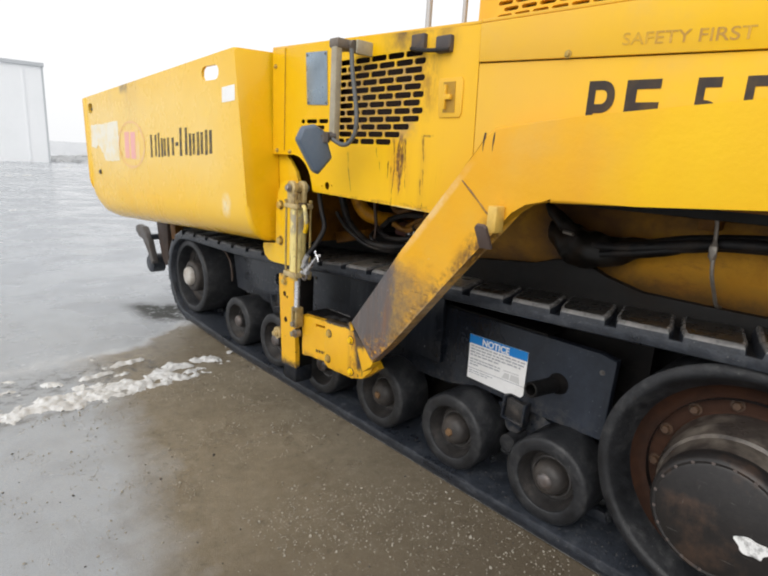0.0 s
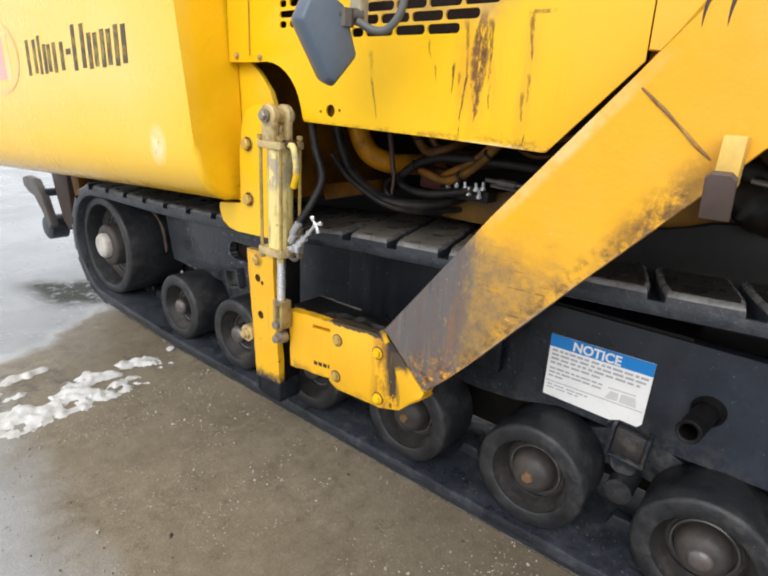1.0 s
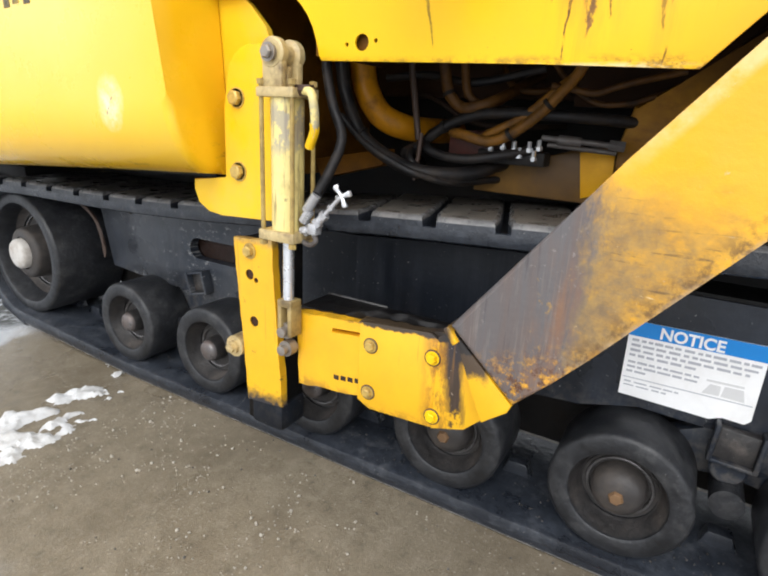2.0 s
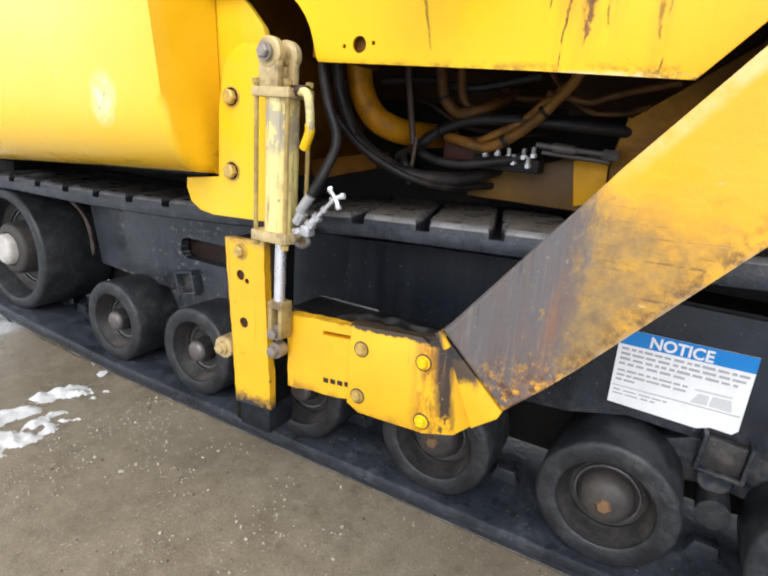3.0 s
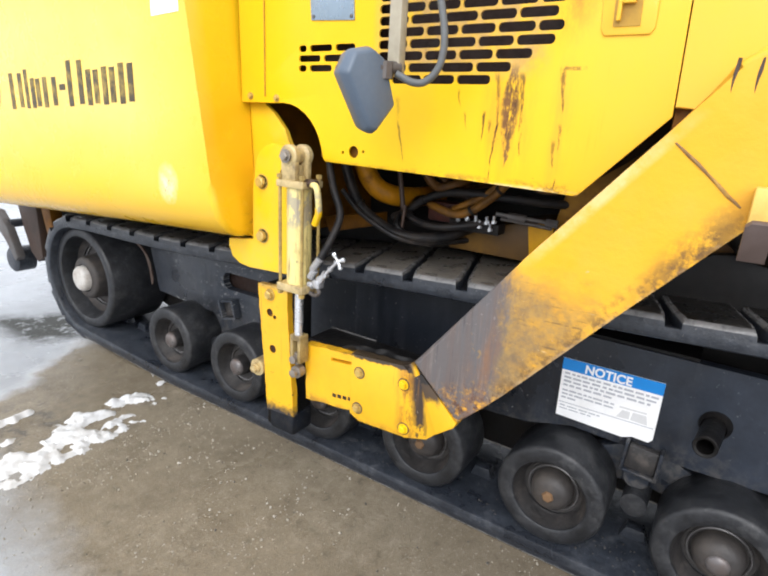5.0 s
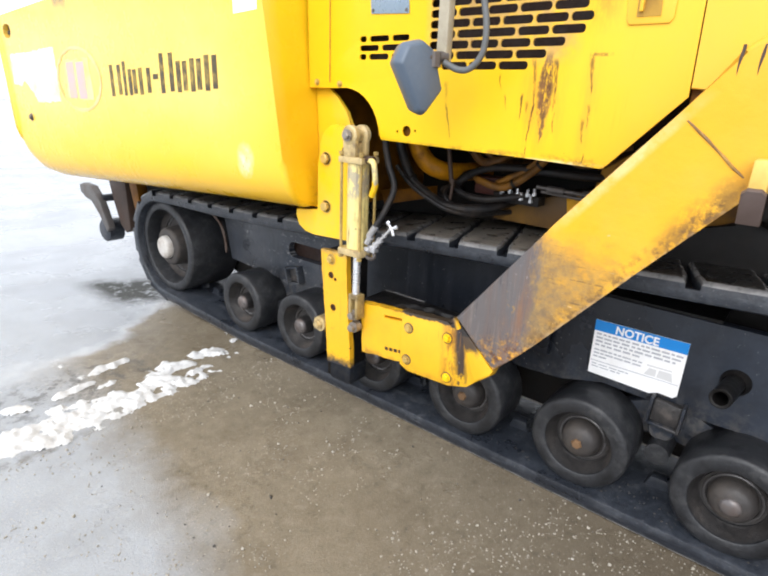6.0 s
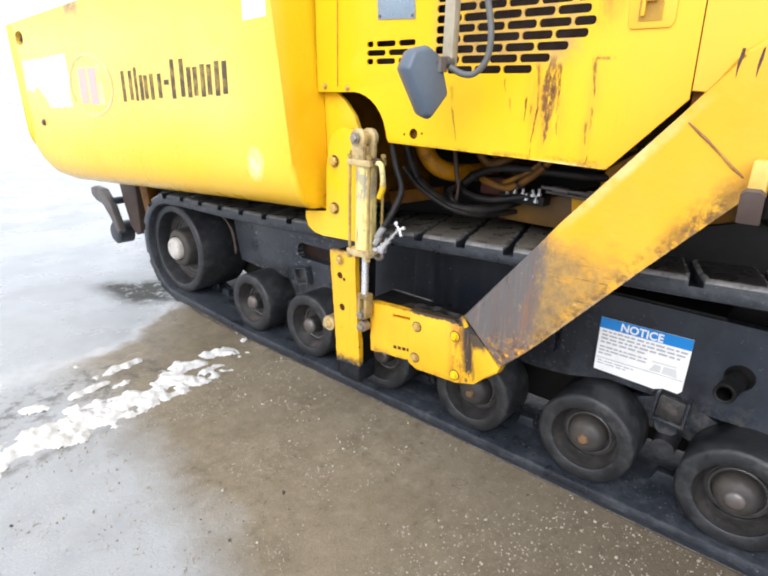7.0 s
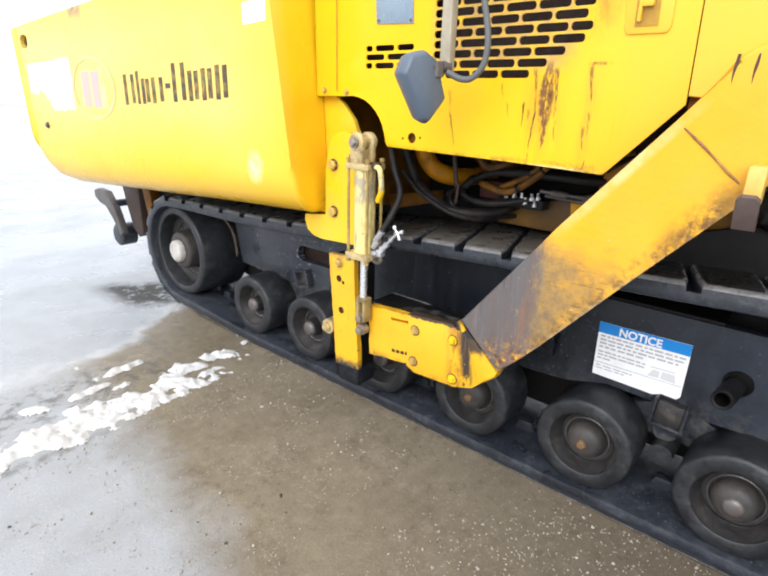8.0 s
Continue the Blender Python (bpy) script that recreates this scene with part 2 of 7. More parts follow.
    rim = k.mul(k.ramp(k.math("ADD", k.mul(y, 1.18), z), 2.95, 2.89), k.band(y, 1.36, 1.90, 0.05), k.ramp(k.noise(24, 6, 0.75), 0.48, 0.58))
    col = k.mix(k.mul(rim, 0.8), col, (0.13, 0.075, 0.035))
    smut = k.mul(k.ramp(k.math("ADD", k.mul(y, 1.18), z), 2.985, 2.90), k.band(y, 1.35, 1.50, 0.05), k.ramp(k.noise(15, 7, 0.75, offset=(7, 7, 2)), 0.40, 0.53))
    col = k.mix(k.mul(smut, 0.85), col, (0.10, 0.055, 0.030))
    hem = k.mul(k.ramp(k.math("ADD", k.mul(y, 1.18), z), 2.886, 2.872), k.band(y, 1.36, 1.86, 0.05), k.ramp(k.noise(1, 6, 0.75, stretch=(1, 22, 22), offset=(6, 2, 1)), 0.46, 0.58))
    col = k.mix(k.mul(hem, 0.7), col, (0.42, 0.30, 0.18))
    bare = k.ramp(edge, 1.815, 1.85)
    streak = k.noise(1, 4, 0.6, stretch=(1, 24, 2.2), offset=(0, 3, 1))
    steel = k.mix(k.ramp(streak, 0.40, 0.85), (0.128, 0.119, 0.120), (0.150, 0.104, 0.085))
    steel = k.mix(k.mul(k.ramp(k.noise(16, 6, 0.75, offset=(6, 2, 2)), 0.62, 0.68), k.ramp(edge, 2.0, 1.86)), steel, (0.42, 0.25, 0.06))
    pale_run = k.noise(1, 4, 0.7, stretch=(1, 60, 3.0), offset=(7, 1, 2))
    steel = k.mix(k.mul(k.ramp(pale_run, 0.56, 0.68), 0.55), steel, (0.25, 0.215, 0.19))
    steel = k.mix(k.mul(k.ramp(pale_run, 0.42, 0.32), 0.6), steel, (0.06, 0.052, 0.052))
    red = k.mul(k.band(edge, 1.835, 1.90, 0.022), k.ramp(z, 1.0, 0.84), k.ramp(k.noise(1, 6, 0.72, stretch=(1, 34, 5), offset=(8, 3, 5)), 0.40, 0.62))
    steel = k.mix(k.mul(red, 0.65), steel, k.mix(fine, (0.21, 0.10, 0.06), (0.30, 0.16, 0.075)))
    worn = k.mul(k.ramp(k.noise(60, 5, 0.7, offset=(9, 2, 2)), 0.62, 0.68), k.ramp(k.noise(5, 3), 0.45, 0.6))
    steel = k.mix(k.mul(worn, 0.6), steel, (0.30, 0.27, 0.25))
    col = k.mix(bare, col, steel)
    chips = k.mul(k.ramp(k.noise(34, 6, 0.75, offset=(4, 1, 7)), 0.68, 0.71), k.ramp(y, 1.45, 1.7))
    col = k.mix(k.mul(chips, 0.7), col, (0.66, 0.52, 0.33))
    # sloping upper edge: worn paint, and the sky's highlight put into the colour
    along = k.math("ADD", k.mul(y, 0.77), k.mul(z, 0.64))
    rubbed = k.mul(k.ramp(along, 2.078, 2.092), k.band(z, 1.16, 1.46, 0.06), k.ramp(k.noise(14, 5, 0.7, offset=(2, 6, 6)), 0.3, 0.6))
    col = k.mix(k.mul(rubbed, 0.4), col, (0.84, 0.72, 0.46))
    tip = k.mul(k.ramp(k.math("ADD", z, k.mul(k.math("SUBTRACT", y, 1.9), 0.35)), 0.76, 0.67), k.ramp(k.noise(34, 6, 0.8, offset=(3, 3, 3)), 0.47, 0.54))
    col = k.mix(k.mul(tip, 0.9), col, k.mix(k.ramp(k.noise(50, 4, 0.7, offset=(1, 9, 3)), 0.45, 0.6), (0.10, 0.04, 0.02), (0.76, 0.38, 0.04)))
    return k.done(col, k.ramp(mid, 0.3, 0.8, 0.35, 0.62), 0.0, k.math("ADD", fine, mid), 0.0012, 0.05, 0.25)


def bracket_paint(name, greasy):
    k = Nodes(name)
    x, y, z = k.axes()
    mid = k.noise(8, 6, 0.68)
    col = k.mix(k.ramp(mid, 0.3, 0.75), (0.82, 0.458, 0.012), (0.76, 0.382, 0.012))
    run = k.noise(1, 5, 0.7, stretch=(6, 30, 4), offset=(1, 4, 2))
    # rust round the end bolts, blotchy and heavier towards the top
    blot = k.math("ADD", k.noise(22, 7, 0.72, stretch=(1, 1.3, 0.6), offset=(1, 4, 2)), k.ramp(z, 0.45, 0.66, -0.03, 0.06))
    rust = k.mul(k.band(y, 2.105, 2.178, 0.022), k.ramp(blot, 0.45, 0.58))
    col = k.mix(k.mul(rust, 0.8), col, k.mix(k.ramp(k.noise(30, 5, 0.7), 0.38, 0.62), (0.40, 0.155, 0.014), (0.13, 0.055, 0.028)))
    # one broad run of grease, ragged at its sides and broken up near the bottom
    wave = k.math("ADD", k.math("ADD", y, k.mul(k.math("SUBTRACT", z, 0.55), -0.10)), k.mul(k.math("SUBTRACT", k.noise(1, 6, 0.72, stretch=(8, 34, 9), offset=(2, 1, 5)), 0.5), 0.045))
    oil = k.mul(k.band(wave, 2.072, 2.117, 0.010), k.ramp(k.math("ADD", k.noise(28, 6, 0.75, offset=(7, 3, 3)), k.ramp(z, 0.44, 0.56, -0.16, 0.14)), 0.40, 0.50))
    col = k.mix(k.mul(oil, 0.97), col, k.mix(k.ramp(run, 0.4, 0.7), (0.020, 0.016, 0.018), (0.055, 0.040, 0.040)))
    crown = k.mul(k.ramp(k.math("ADD", z, k.mul(k.math("SUBTRACT", k.noise(24, 5, 0.7, offset=(1, 8, 8)), 0.5), 0.08)), 0.628, 0.650), k.band(y, 2.0, 2.118, 0.008), greasy)
    col = k.mix(k.mul(crown, 0.95), col, (0.035, 0.028, 0.030))
    fleck = k.mul(oil, k.ramp(k.noise(95, 3, 0.6, offset=(4, 4, 1)), 0.68, 0.72))
    col = k.mix(k.mul(fleck, 0.8), col, (0.40, 0.33, 0.26))
    drip = k.mul(k.ramp(k.noise(1, 4, 0.6, stretch=(4, 42, 2.2), offset=(5, 2, 8)), 0.64, 0.70), k.ramp(z, 0.30, 0.62))
    col = k.mix(k.mul(drip, 0.45), col, (0.30, 0.14, 0.02))
    edge = k.math("ADD", z, k.mul(k.math("SUBTRACT", k.noise(30, 5, 0.7), 0.5), 0.035))
    top = k.mul(k.ramp(k.math("ADD", edge, k.mul(y, 0.08)), 0.851, 0.856), k.ramp(y, 2.45, 2.38, 0.35, 1.0))
    col = k.mix(k.mul(top, 0.97 * greasy), col, (0.020, 0.017, 0.016))
    low = k.ramp(k.math("ADD", z, k.mul(k.math("SUBTRACT", k.noise(18, 6, 0.72), 0.5), 0.16)), 0.345, 0.300)
    col = k.mix(low, col, (0.03, 0.03, 0.035))
    cap = k.mul(k.ramp(edge, 0.812, 0.832), 0.85)
    col = k.mix(cap, col, k.mix(k.ramp(k.noise(40, 5, 0.7, offset=(6, 6, 1)), 0.4, 0.6), (0.20, 0.12, 0.05), (0.42, 0.28, 0.09)))
    lower = k.mul(k.ramp(edge, 0.452, 0.425), k.band(y, 2.1, 2.62, 0.03), k.ramp(k.noise(20, 6, 0.75, offset=(9, 1, 2)), 0.46, 0.56))
    col = k.mix(k.mul(lower, 0.7), col, (0.24, 0.12, 0.02))
    chip = k.ramp(k.noise(26, 6, 0.75, offset=(4, 1, 7)), 0.69 if greasy else 0.645, 0.72 if greasy else 0.67)
    col = k.mix(k.mul(chip, 0.8), col, (0.08, 0.04, 0.03))
    return k.done(col, 0.42, 0.0, mid, 0.0015, 0.1)


def ground_wet():
    """Worn concrete yard, muddy brown by the machine, slushy grey and glossier beyond the ridge of snow."""
    k = Nodes("wet_concrete")
    x, y, z = k.axes()
    grit, mid, big = k.noise(130, 6, 0.75), k.noise(3.2, 7, 0.62), k.noise(0.55, 5, 0.6, offset=(3, 8, 0))
    fleck = k.noise(75, 5, 0.75, offset=(1, 1, 1))
    brown = k.mix(k.ramp(grit, 0.3, 0.7), (0.168, 0.140, 0.099), (0.266, 0.225, 0.162))
    brown = k.mix(k.mul(k.ramp(mid, 0.42, 0.66), 0.55), brown, (0.128, 0.104, 0.071))
    lumps = k.noise(17, 8, 0.7, offset=(5, 5, 0))
    brown = k.mix(k.mul(k.ramp(lumps, 0.51, 0.68), 0.5), brown, (0.30, 0.262, 0.200))
    brown = k.mix(k.mul(k.ramp(lumps, 0.45, 0.32), 0.6), brown, (0.090, 0.080, 0.058))
    grey = k.mix(k.ramp(grit, 0.3, 0.7), (0.290, 0.308, 0.330), (0.385, 0.407, 0.433))
    grey = k.mix(k.mul(k.ramp(mid, 0.45, 0.65), 0.5), grey, (0.25, 0.26, 0.272))
    wob = k.math("ADD", k.mul(k.math("SUBTRACT", mid, 0.5), 0.8), k.mul(k.math("SUBTRACT", big, 0.5), 0.9))
    # the muddy patch lies along the machine, from behind the ridge to the rear
    bend = k.mul(k.ramp(x, 1.62, 2.15), 0.45)
    shore = k.math("ADD", y, k.math("SUBTRACT", k.mul(wob, 0.6), bend))
    far = k.ramp(shore, 4.20, 4.34)
    # beside the patch the yard is pale and slushy; its edge runs out towards the ridge
    lean = k.ramp(y, 1.9, 3.5, 0.0, 0.34)
    out = k.mul(k.ramp(k.math("ADD", k.math("SUBTRACT", x, lean), k.mul(wob, 0.5)), 1.15, 0.84), 0.95)
    slush = k.math("MAXIMUM", far, out)
    mud = k.ramp(k.math("ADD", y, k.mul(wob, 1.2)), 2.3, 1.0)
    brown = k.mix(k.mul(mud, 0.78), brown, (0.088, 0.068, 0.047))
    frost = k.mul(k.band(shore, 4.25, 4.36, 0.05), k.ramp(k.noise(7, 6, 0.7), 0.30, 0.6))
    col = k.mix(slush, brown, grey)
    col = k.mix(k.mul(frost, 0.38), col, (0.68, 0.69, 0.70))
    wet_bits = k.mul(k.band(y, 3.78, 4.16, 0.08), k.band(x, 0.4, 1.75, 0.15), k.ramp(k.noise(13, 6, 0.72, offset=(3, 3, 8)), 0.50, 0.58))
    col = k.mix(k.mul(wet_bits, 0.75), col, (0.075, 0.072, 0.066))
    # dark blot by the idler: dirt, and the track's reflection put into the colour
    blot_line = k.math("ADD", k.math("SUBTRACT", y, k.mul(x, -0.55)), k.mul(k.math("SUBTRACT", k.noise(4, 6, 0.7, offset=(8, 3, 3)), 0.5), 0.5))
    oil = k.mul(k.band(blot_line, 6.02, 6.66, 0.10), k.ramp(x, 1.90, 2.08), k.ramp(x, 3.1, 2.7), k.ramp(k.noise(9, 7, 0.75), 0.36, 0.47))
    col = k.mix(k.mul(oil, 0.95), col, (0.035, 0.036, 0.030))
    snowy = k.mul(k.ramp(y, 14, 40), k.ramp(k.noise(0.25, 5, 0.7), 0.45, 0.6))
    col = k.mix(k.mul(snowy, 0.5), col, (0.7, 0.72, 0.74))
    melt = k.mul(k.band(k.math("ADD", y, k.mul(wob, 0.12)), 3.47, 3.53, 0.02), k.band(x, -1.4, 1.2, 0.2), k.ramp(k.noise(12, 5, 0.7), 0.4, 0.55))
    col = k.mix(k.mul(melt, 0.7), col, (0.10, 0.09, 0.075))
    pale = k.mul(k.ramp(fleck, 0.58, 0.66), k.math("MAXIMUM", k.ramp(k.noise(2.2, 5, 0.6, offset=(7, 7, 7)), 0.42, 0.60), k.mul(k.ramp(x, 1.2, 1.9), k.ramp(y, 2.6, 1.6), k.ramp(lumps, 0.40, 0.55))))
    col = k.mix(k.mul(pale, k.ramp(mud, 0.3, 1.0, 0.7, 0.3)), col, (0.52, 0.48, 0.41))
    dark = k.ramp(k.noise(22, 5, 0.8, offset=(9, 4, 2)), 0.70, 0.74)
    col = k.mix(k.mul(dark, 0.7), col, (0.035, 0.03, 0.025))
    wet = k.ramp(k.noise(1.3, 6, 0.6, offset=(2, 7, 0)), 0.4, 0.62)
    r_slush = k.ramp(wet, 0, 1, 0.38, 0.14)
    r_brown = k.ramp(wet, 0, 1, 0.40, 0.20)
    mixr = k.n.new("ShaderNodeMix")
    k.put(mixr.inputs[0], slush)
    k.put(mixr.inputs[2], r_brown)
    k.put(mixr.inputs[3], r_slush)
    bump = k.math("ADD", k.mul(grit, 0.5), k.math("ADD", k.mul(fleck, 0.5), k.mul(mid, 1.0)))
    rough = k.math("MAXIMUM", mixr.outputs[0], k.mul(oil, 0.75))
    return k.done(col, rough, 0.0, k.mul(bump, k.ramp(y, 5, 16, 1.0, 0.1)), 0.004, 0.0, k.ramp(slush, 0, 1, 0.20, 0.5))


def hopper_paint():
    """Glossy hopper yellow with a brown smear below its top edge and scuffs along the bottom; sky glare is put into the
    side's colour.
    """
    k = Nodes("hopper_paint")
    x, y, z = k.axes()
    mid, fade = k.noise(4, 6, 0.65), k.noise(0.9, 4, 0.6, offset=(5, 2, 9))
    col = k.mix(k.ramp(mid, 0.3, 0.75), (0.86, 0.512, 0.008), (0.84, 0.480, 0.007))
    # sky glare put into the side's colour, in pale patches and a broad band
    col = k.mix(k.mul(k.ramp(fade, 0.42, 0.66), k.ramp(x, 1.90, 1.84), 0.3), col, (0.82, 0.57, 0.10))
    glare = k.mul(k.band(k.math("ADD", z, k.mul(k.math("SUBTRACT", fade, 0.5), 0.3)), 1.27, 1.90, 0.15), k.ramp(y, 2.85, 3.3), k.ramp(x, 1.90, 1.84))
    col = k.mix(k.mul(glare, 0.8), col, k.mix(k.ramp(k.noise(1.6, 5, 0.6, offset=(4, 9, 2)), 0.35, 0.65), (0.85, 0.57, 0.10), (0.85, 0.60, 0.17)))
    # soft white glare painted as a spot, with a short dark scratch in it
    dy, dz = k.math("SUBTRACT", y, 3.12), k.math("SUBTRACT", z, 1.20)
    r2 = k.math("ADD", k.math("ADD", k.mul(dy, dy, 1.3), k.mul(dz, dz, 0.75)), k.mul(k.math("SUBTRACT", k.noise(16, 5, 0.7, offset=(3, 2, 2)), 0.5), 0.006))
    glare_spot = k.mul(k.ramp(r2, 0.0052, 0.0004), k.ramp(k.noise(24, 6, 0.75), 0.28, 0.60))
    col = k.mix(k.mul(glare_spot, 0.75), col, (0.86, 0.80, 0.60))
    nick = k.mul(k.ramp(k.math("ABSOLUTE", k.math("ADD", k.mul(dy, 0.8), k.mul(dz, 0.5))), 0.0035, 0.0015), k.ramp(r2, 0.0012, 0.0008), k.ramp(k.noise(70, 3), 0.42, 0.5))
    col = k.mix(k.mul(nick, 0.8), col, (0.15, 0.10, 0.05))
    # brown smears that fade downwards from the top edge
    drip = k.noise(1, 5, 0.65, stretch=(1, 12, 1.2), offset=(2, 0, 0))
    for yc, half, z0, strength in ((4.66, 0.16, 1.58, 0.5), (4.50, 0.07, 1.66, 0.3), (5.08, 0.05, 1.68, 0.3)):
        off = k.math("ABSOLUTE", k.math("SUBTRACT", y, yc))
        smear = k.mul(k.ramp(off, half, 0.0), k.ramp(z, z0, 1.95), k.ramp(drip, 0.30, 0.62))
        col = k.mix(k.mul(smear, strength), col, (0.34, 0.20, 0.06))
    spot = k.mul(k.band(y, 4.68, 4.84, 0.03), k.band(z, 1.89, 1.99, 0.02), k.ramp(k.noise(11, 5, 0.7), 0.35, 0.55))
    col = k.mix(k.mul(spot, 0.8), col, (0.09, 0.06, 0.04))
    scuff = k.mul(k.ramp(k.math("ADD", z, k.mul(y, 0.052)), 1.32, 1.20), k.ramp(k.noise(1, 6, 0.75, stretch=(9, 5, 26)), 0.60, 0.68))
    col = k.mix(k.mul(scuff, 0.55), col, (0.22, 0.12, 0.03))
    return k.done(col, k.ramp(mid, 0.3, 0.8, 0.22, 0.36), 0.0, mid, 0.0004, 0.25, 0.32)


M_HOPPER = hopper_paint()
M_WING = yellow_paint("hopper_paint", (0.83, 0.52, 0.03), (0.8, 0.468, 0.015), (0.8, 0.573, 0.15), 0.28, 0.5)
M_HOOD = yellow_paint("hood_paint", (0.85, 0.505, 0.008), (0.82, 0.462, 0.008), (0.79, 0.470, 0.05), 0.34, 0.15, 0.0, 0.7)
M_PLATE = yellow_paint("plate_paint", (0.84, 0.525, 0.006), (0.82, 0.485, 0.006), (0.80, 0.46, 0.01), 0.38, 0.10, 0.10)
# greasy orange whose base colour also carries the shade under the body
M_DIRTY = plain("greasy_shaded_orange_paint", (0.25, 0.100, 0.004), (0.12, 0.046, 0.004), 0.5, 0, 12, 5.5, (0.030, 0.014, 0.006), 0.95, 0.002, spec=0.2)


M_PIPE = plain("oil_spotted_orange_pipe", (0.62, 0.27, 0.004), (0.46, 0.185, 0.005), 0.45, 0, 20, 16, (0.10, 0.04, 0.01), 0.85, 0.002, spec=0.3)


def tank_paint():
    """Orange tank side, caked with grease round the pump and darker along its top and bottom."""
    k = Nodes("tank_paint")
    x, y, z = k.axes()
    mid, big = k.noise(11, 6, 0.7), k.noise(2.6, 5, 0.65, offset=(3, 1, 7))
    col = k.mix(k.ramp(mid, 0.3, 0.7), (0.56, 0.265, 0.006), (0.40, 0.175, 0.006))
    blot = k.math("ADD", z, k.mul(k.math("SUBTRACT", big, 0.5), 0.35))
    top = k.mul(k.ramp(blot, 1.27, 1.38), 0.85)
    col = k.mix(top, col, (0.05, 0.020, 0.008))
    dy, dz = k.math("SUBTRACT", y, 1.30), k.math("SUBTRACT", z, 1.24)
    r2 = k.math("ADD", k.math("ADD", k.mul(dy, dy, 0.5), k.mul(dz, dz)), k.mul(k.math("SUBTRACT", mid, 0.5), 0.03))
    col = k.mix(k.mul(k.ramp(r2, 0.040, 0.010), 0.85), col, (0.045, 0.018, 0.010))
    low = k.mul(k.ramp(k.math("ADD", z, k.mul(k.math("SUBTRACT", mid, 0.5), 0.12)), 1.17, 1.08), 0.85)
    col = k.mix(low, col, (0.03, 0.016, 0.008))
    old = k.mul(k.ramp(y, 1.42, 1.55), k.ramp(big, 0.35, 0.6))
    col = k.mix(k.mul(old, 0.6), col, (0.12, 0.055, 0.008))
    smear = k.noise(1, 6, 0.72, stretch=(3, 3.5, 11), offset=(2, 6, 3))
    col = k.mix(k.mul(k.ramp(smear, 0.54, 0.70), 0.6), col, (0.10, 0.036, 0.008))
    return k.done(col, k.ramp(mid, 0.3, 0.8, 0.42, 0.62), 0.0, mid, 0.002, 0.0, 0.25)


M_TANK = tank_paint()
M_TIRED = plain("tired_orange_paint", (0.82, 0.42, 0.003), (0.72, 0.34, 0.003), 0.5, 0, 18, 9, (0.30, 0.13, 0.01), 0.5, 0.001, spec=0.3)


def cylinder_paint():
    """Cream paint with brown runs, dark blots and a few flakes gone."""
    k = Nodes("cream_cylinder_paint")
    fine, mid = k.noise(30, 5), k.noise(9, 6, 0.7, offset=(3, 7, 1))
    col = k.mix(fine, (0.82, 0.70, 0.30), (0.71, 0.56, 0.19))
    run = k.noise(1, 5, 0.7, stretch=(70, 70, 5), offset=(1, 2, 4))
    col = k.mix(k.mul(k.ramp(run, 0.55, 0.63), 0.8), col, (0.17, 0.105, 0.04))
    col = k.mix(k.mul(k.ramp(mid, 0.55, 0.70), 0.6), col, (0.25, 0.15, 0.05))
    blot = k.mul(k.ramp(k.noise(24, 6, 0.7, offset=(8, 1, 3)), 0.63, 0.68), k.ramp(mid, 0.4, 0.55))
    col = k.mix(k.mul(blot, 0.85), col, (0.07, 0.045, 0.03))
    x, y, z = k.axes()
    worn = k.mul(k.band(z, 1.10, 1.22, 0.02), k.ramp(k.noise(20, 6, 0.75, offset=(2, 9, 4)), 0.47, 0.52))
    col = k.mix(k.mul(worn, 0.75), col, (0.31, 0.28, 0.24))
    return k.done(col, k.ramp(mid, 0.3, 0.7, 0.24, 0.48), 0.0, k.math("ADD", fine, mid), 0.0012)


M_CREAM = cylinder_paint()
M_TIEROD = plain("grimy_rod_paint", (0.50, 0.36, 0.10), (0.26, 0.17, 0.055), 0.45, 0, 50, 16, (0.06, 0.035, 0.02), 0.9, 0.001)
M_CAP = plain("grimy_cap_paint", (0.66, 0.53, 0.26), (0.38, 0.27, 0.12), 0.4, 0, 34, 22, (0.085, 0.05, 0.028), 0.95, 0.002)
M_CLEVIS = plain("grimy_clevis_paint", (0.46, 0.34, 0.13), (0.24, 0.165, 0.07), 0.4, 0, 40, 18, (0.06, 0.04, 0.025), 0.95, 0.002)
M_RIM = plain("dark_rusty_rim", (0.060, 0.026, 0.014), (0.028, 0.013, 0.009), 0.6, 0.0, 30, 6, (0.012, 0.009, 0.008), 0.7, 0.003, spec=0.2)
M_ENDRUST = bracket_paint("end_plate_paint", 1.0)
M_PANEL, M_ARM, M_GROUND = panel_paint(), arm_paint(), ground_wet()
M_BRACKET, M_SLIDE = bracket_paint("bracket_paint", 1.0), bracket_paint("slide_paint", 0.0)
M_PAD = plain("worn_tread_rubber", (0.068, 0.063, 0.058), (0.195, 0.175, 0.150), 0.32, 0, 30, 11, (0.32, 0.285, 0.235), 0.85, 0.006)
M_PADEDGE = plain("rubbed_tread_edge", (0.10, 0.10, 0.102), (0.21, 0.205, 0.20), 0.28, 0, 40, 14, (0.34, 0.32, 0.30), 0.7, 0.004)
M_PADDARK = plain("near_black_tread_rubber", (0.008, 0.0078, 0.0078), (0.026, 0.025, 0.024), 0.28, 0, 26, 9, (0.06, 0.054, 0.048), 0.6, 0.006, spec=0.5)


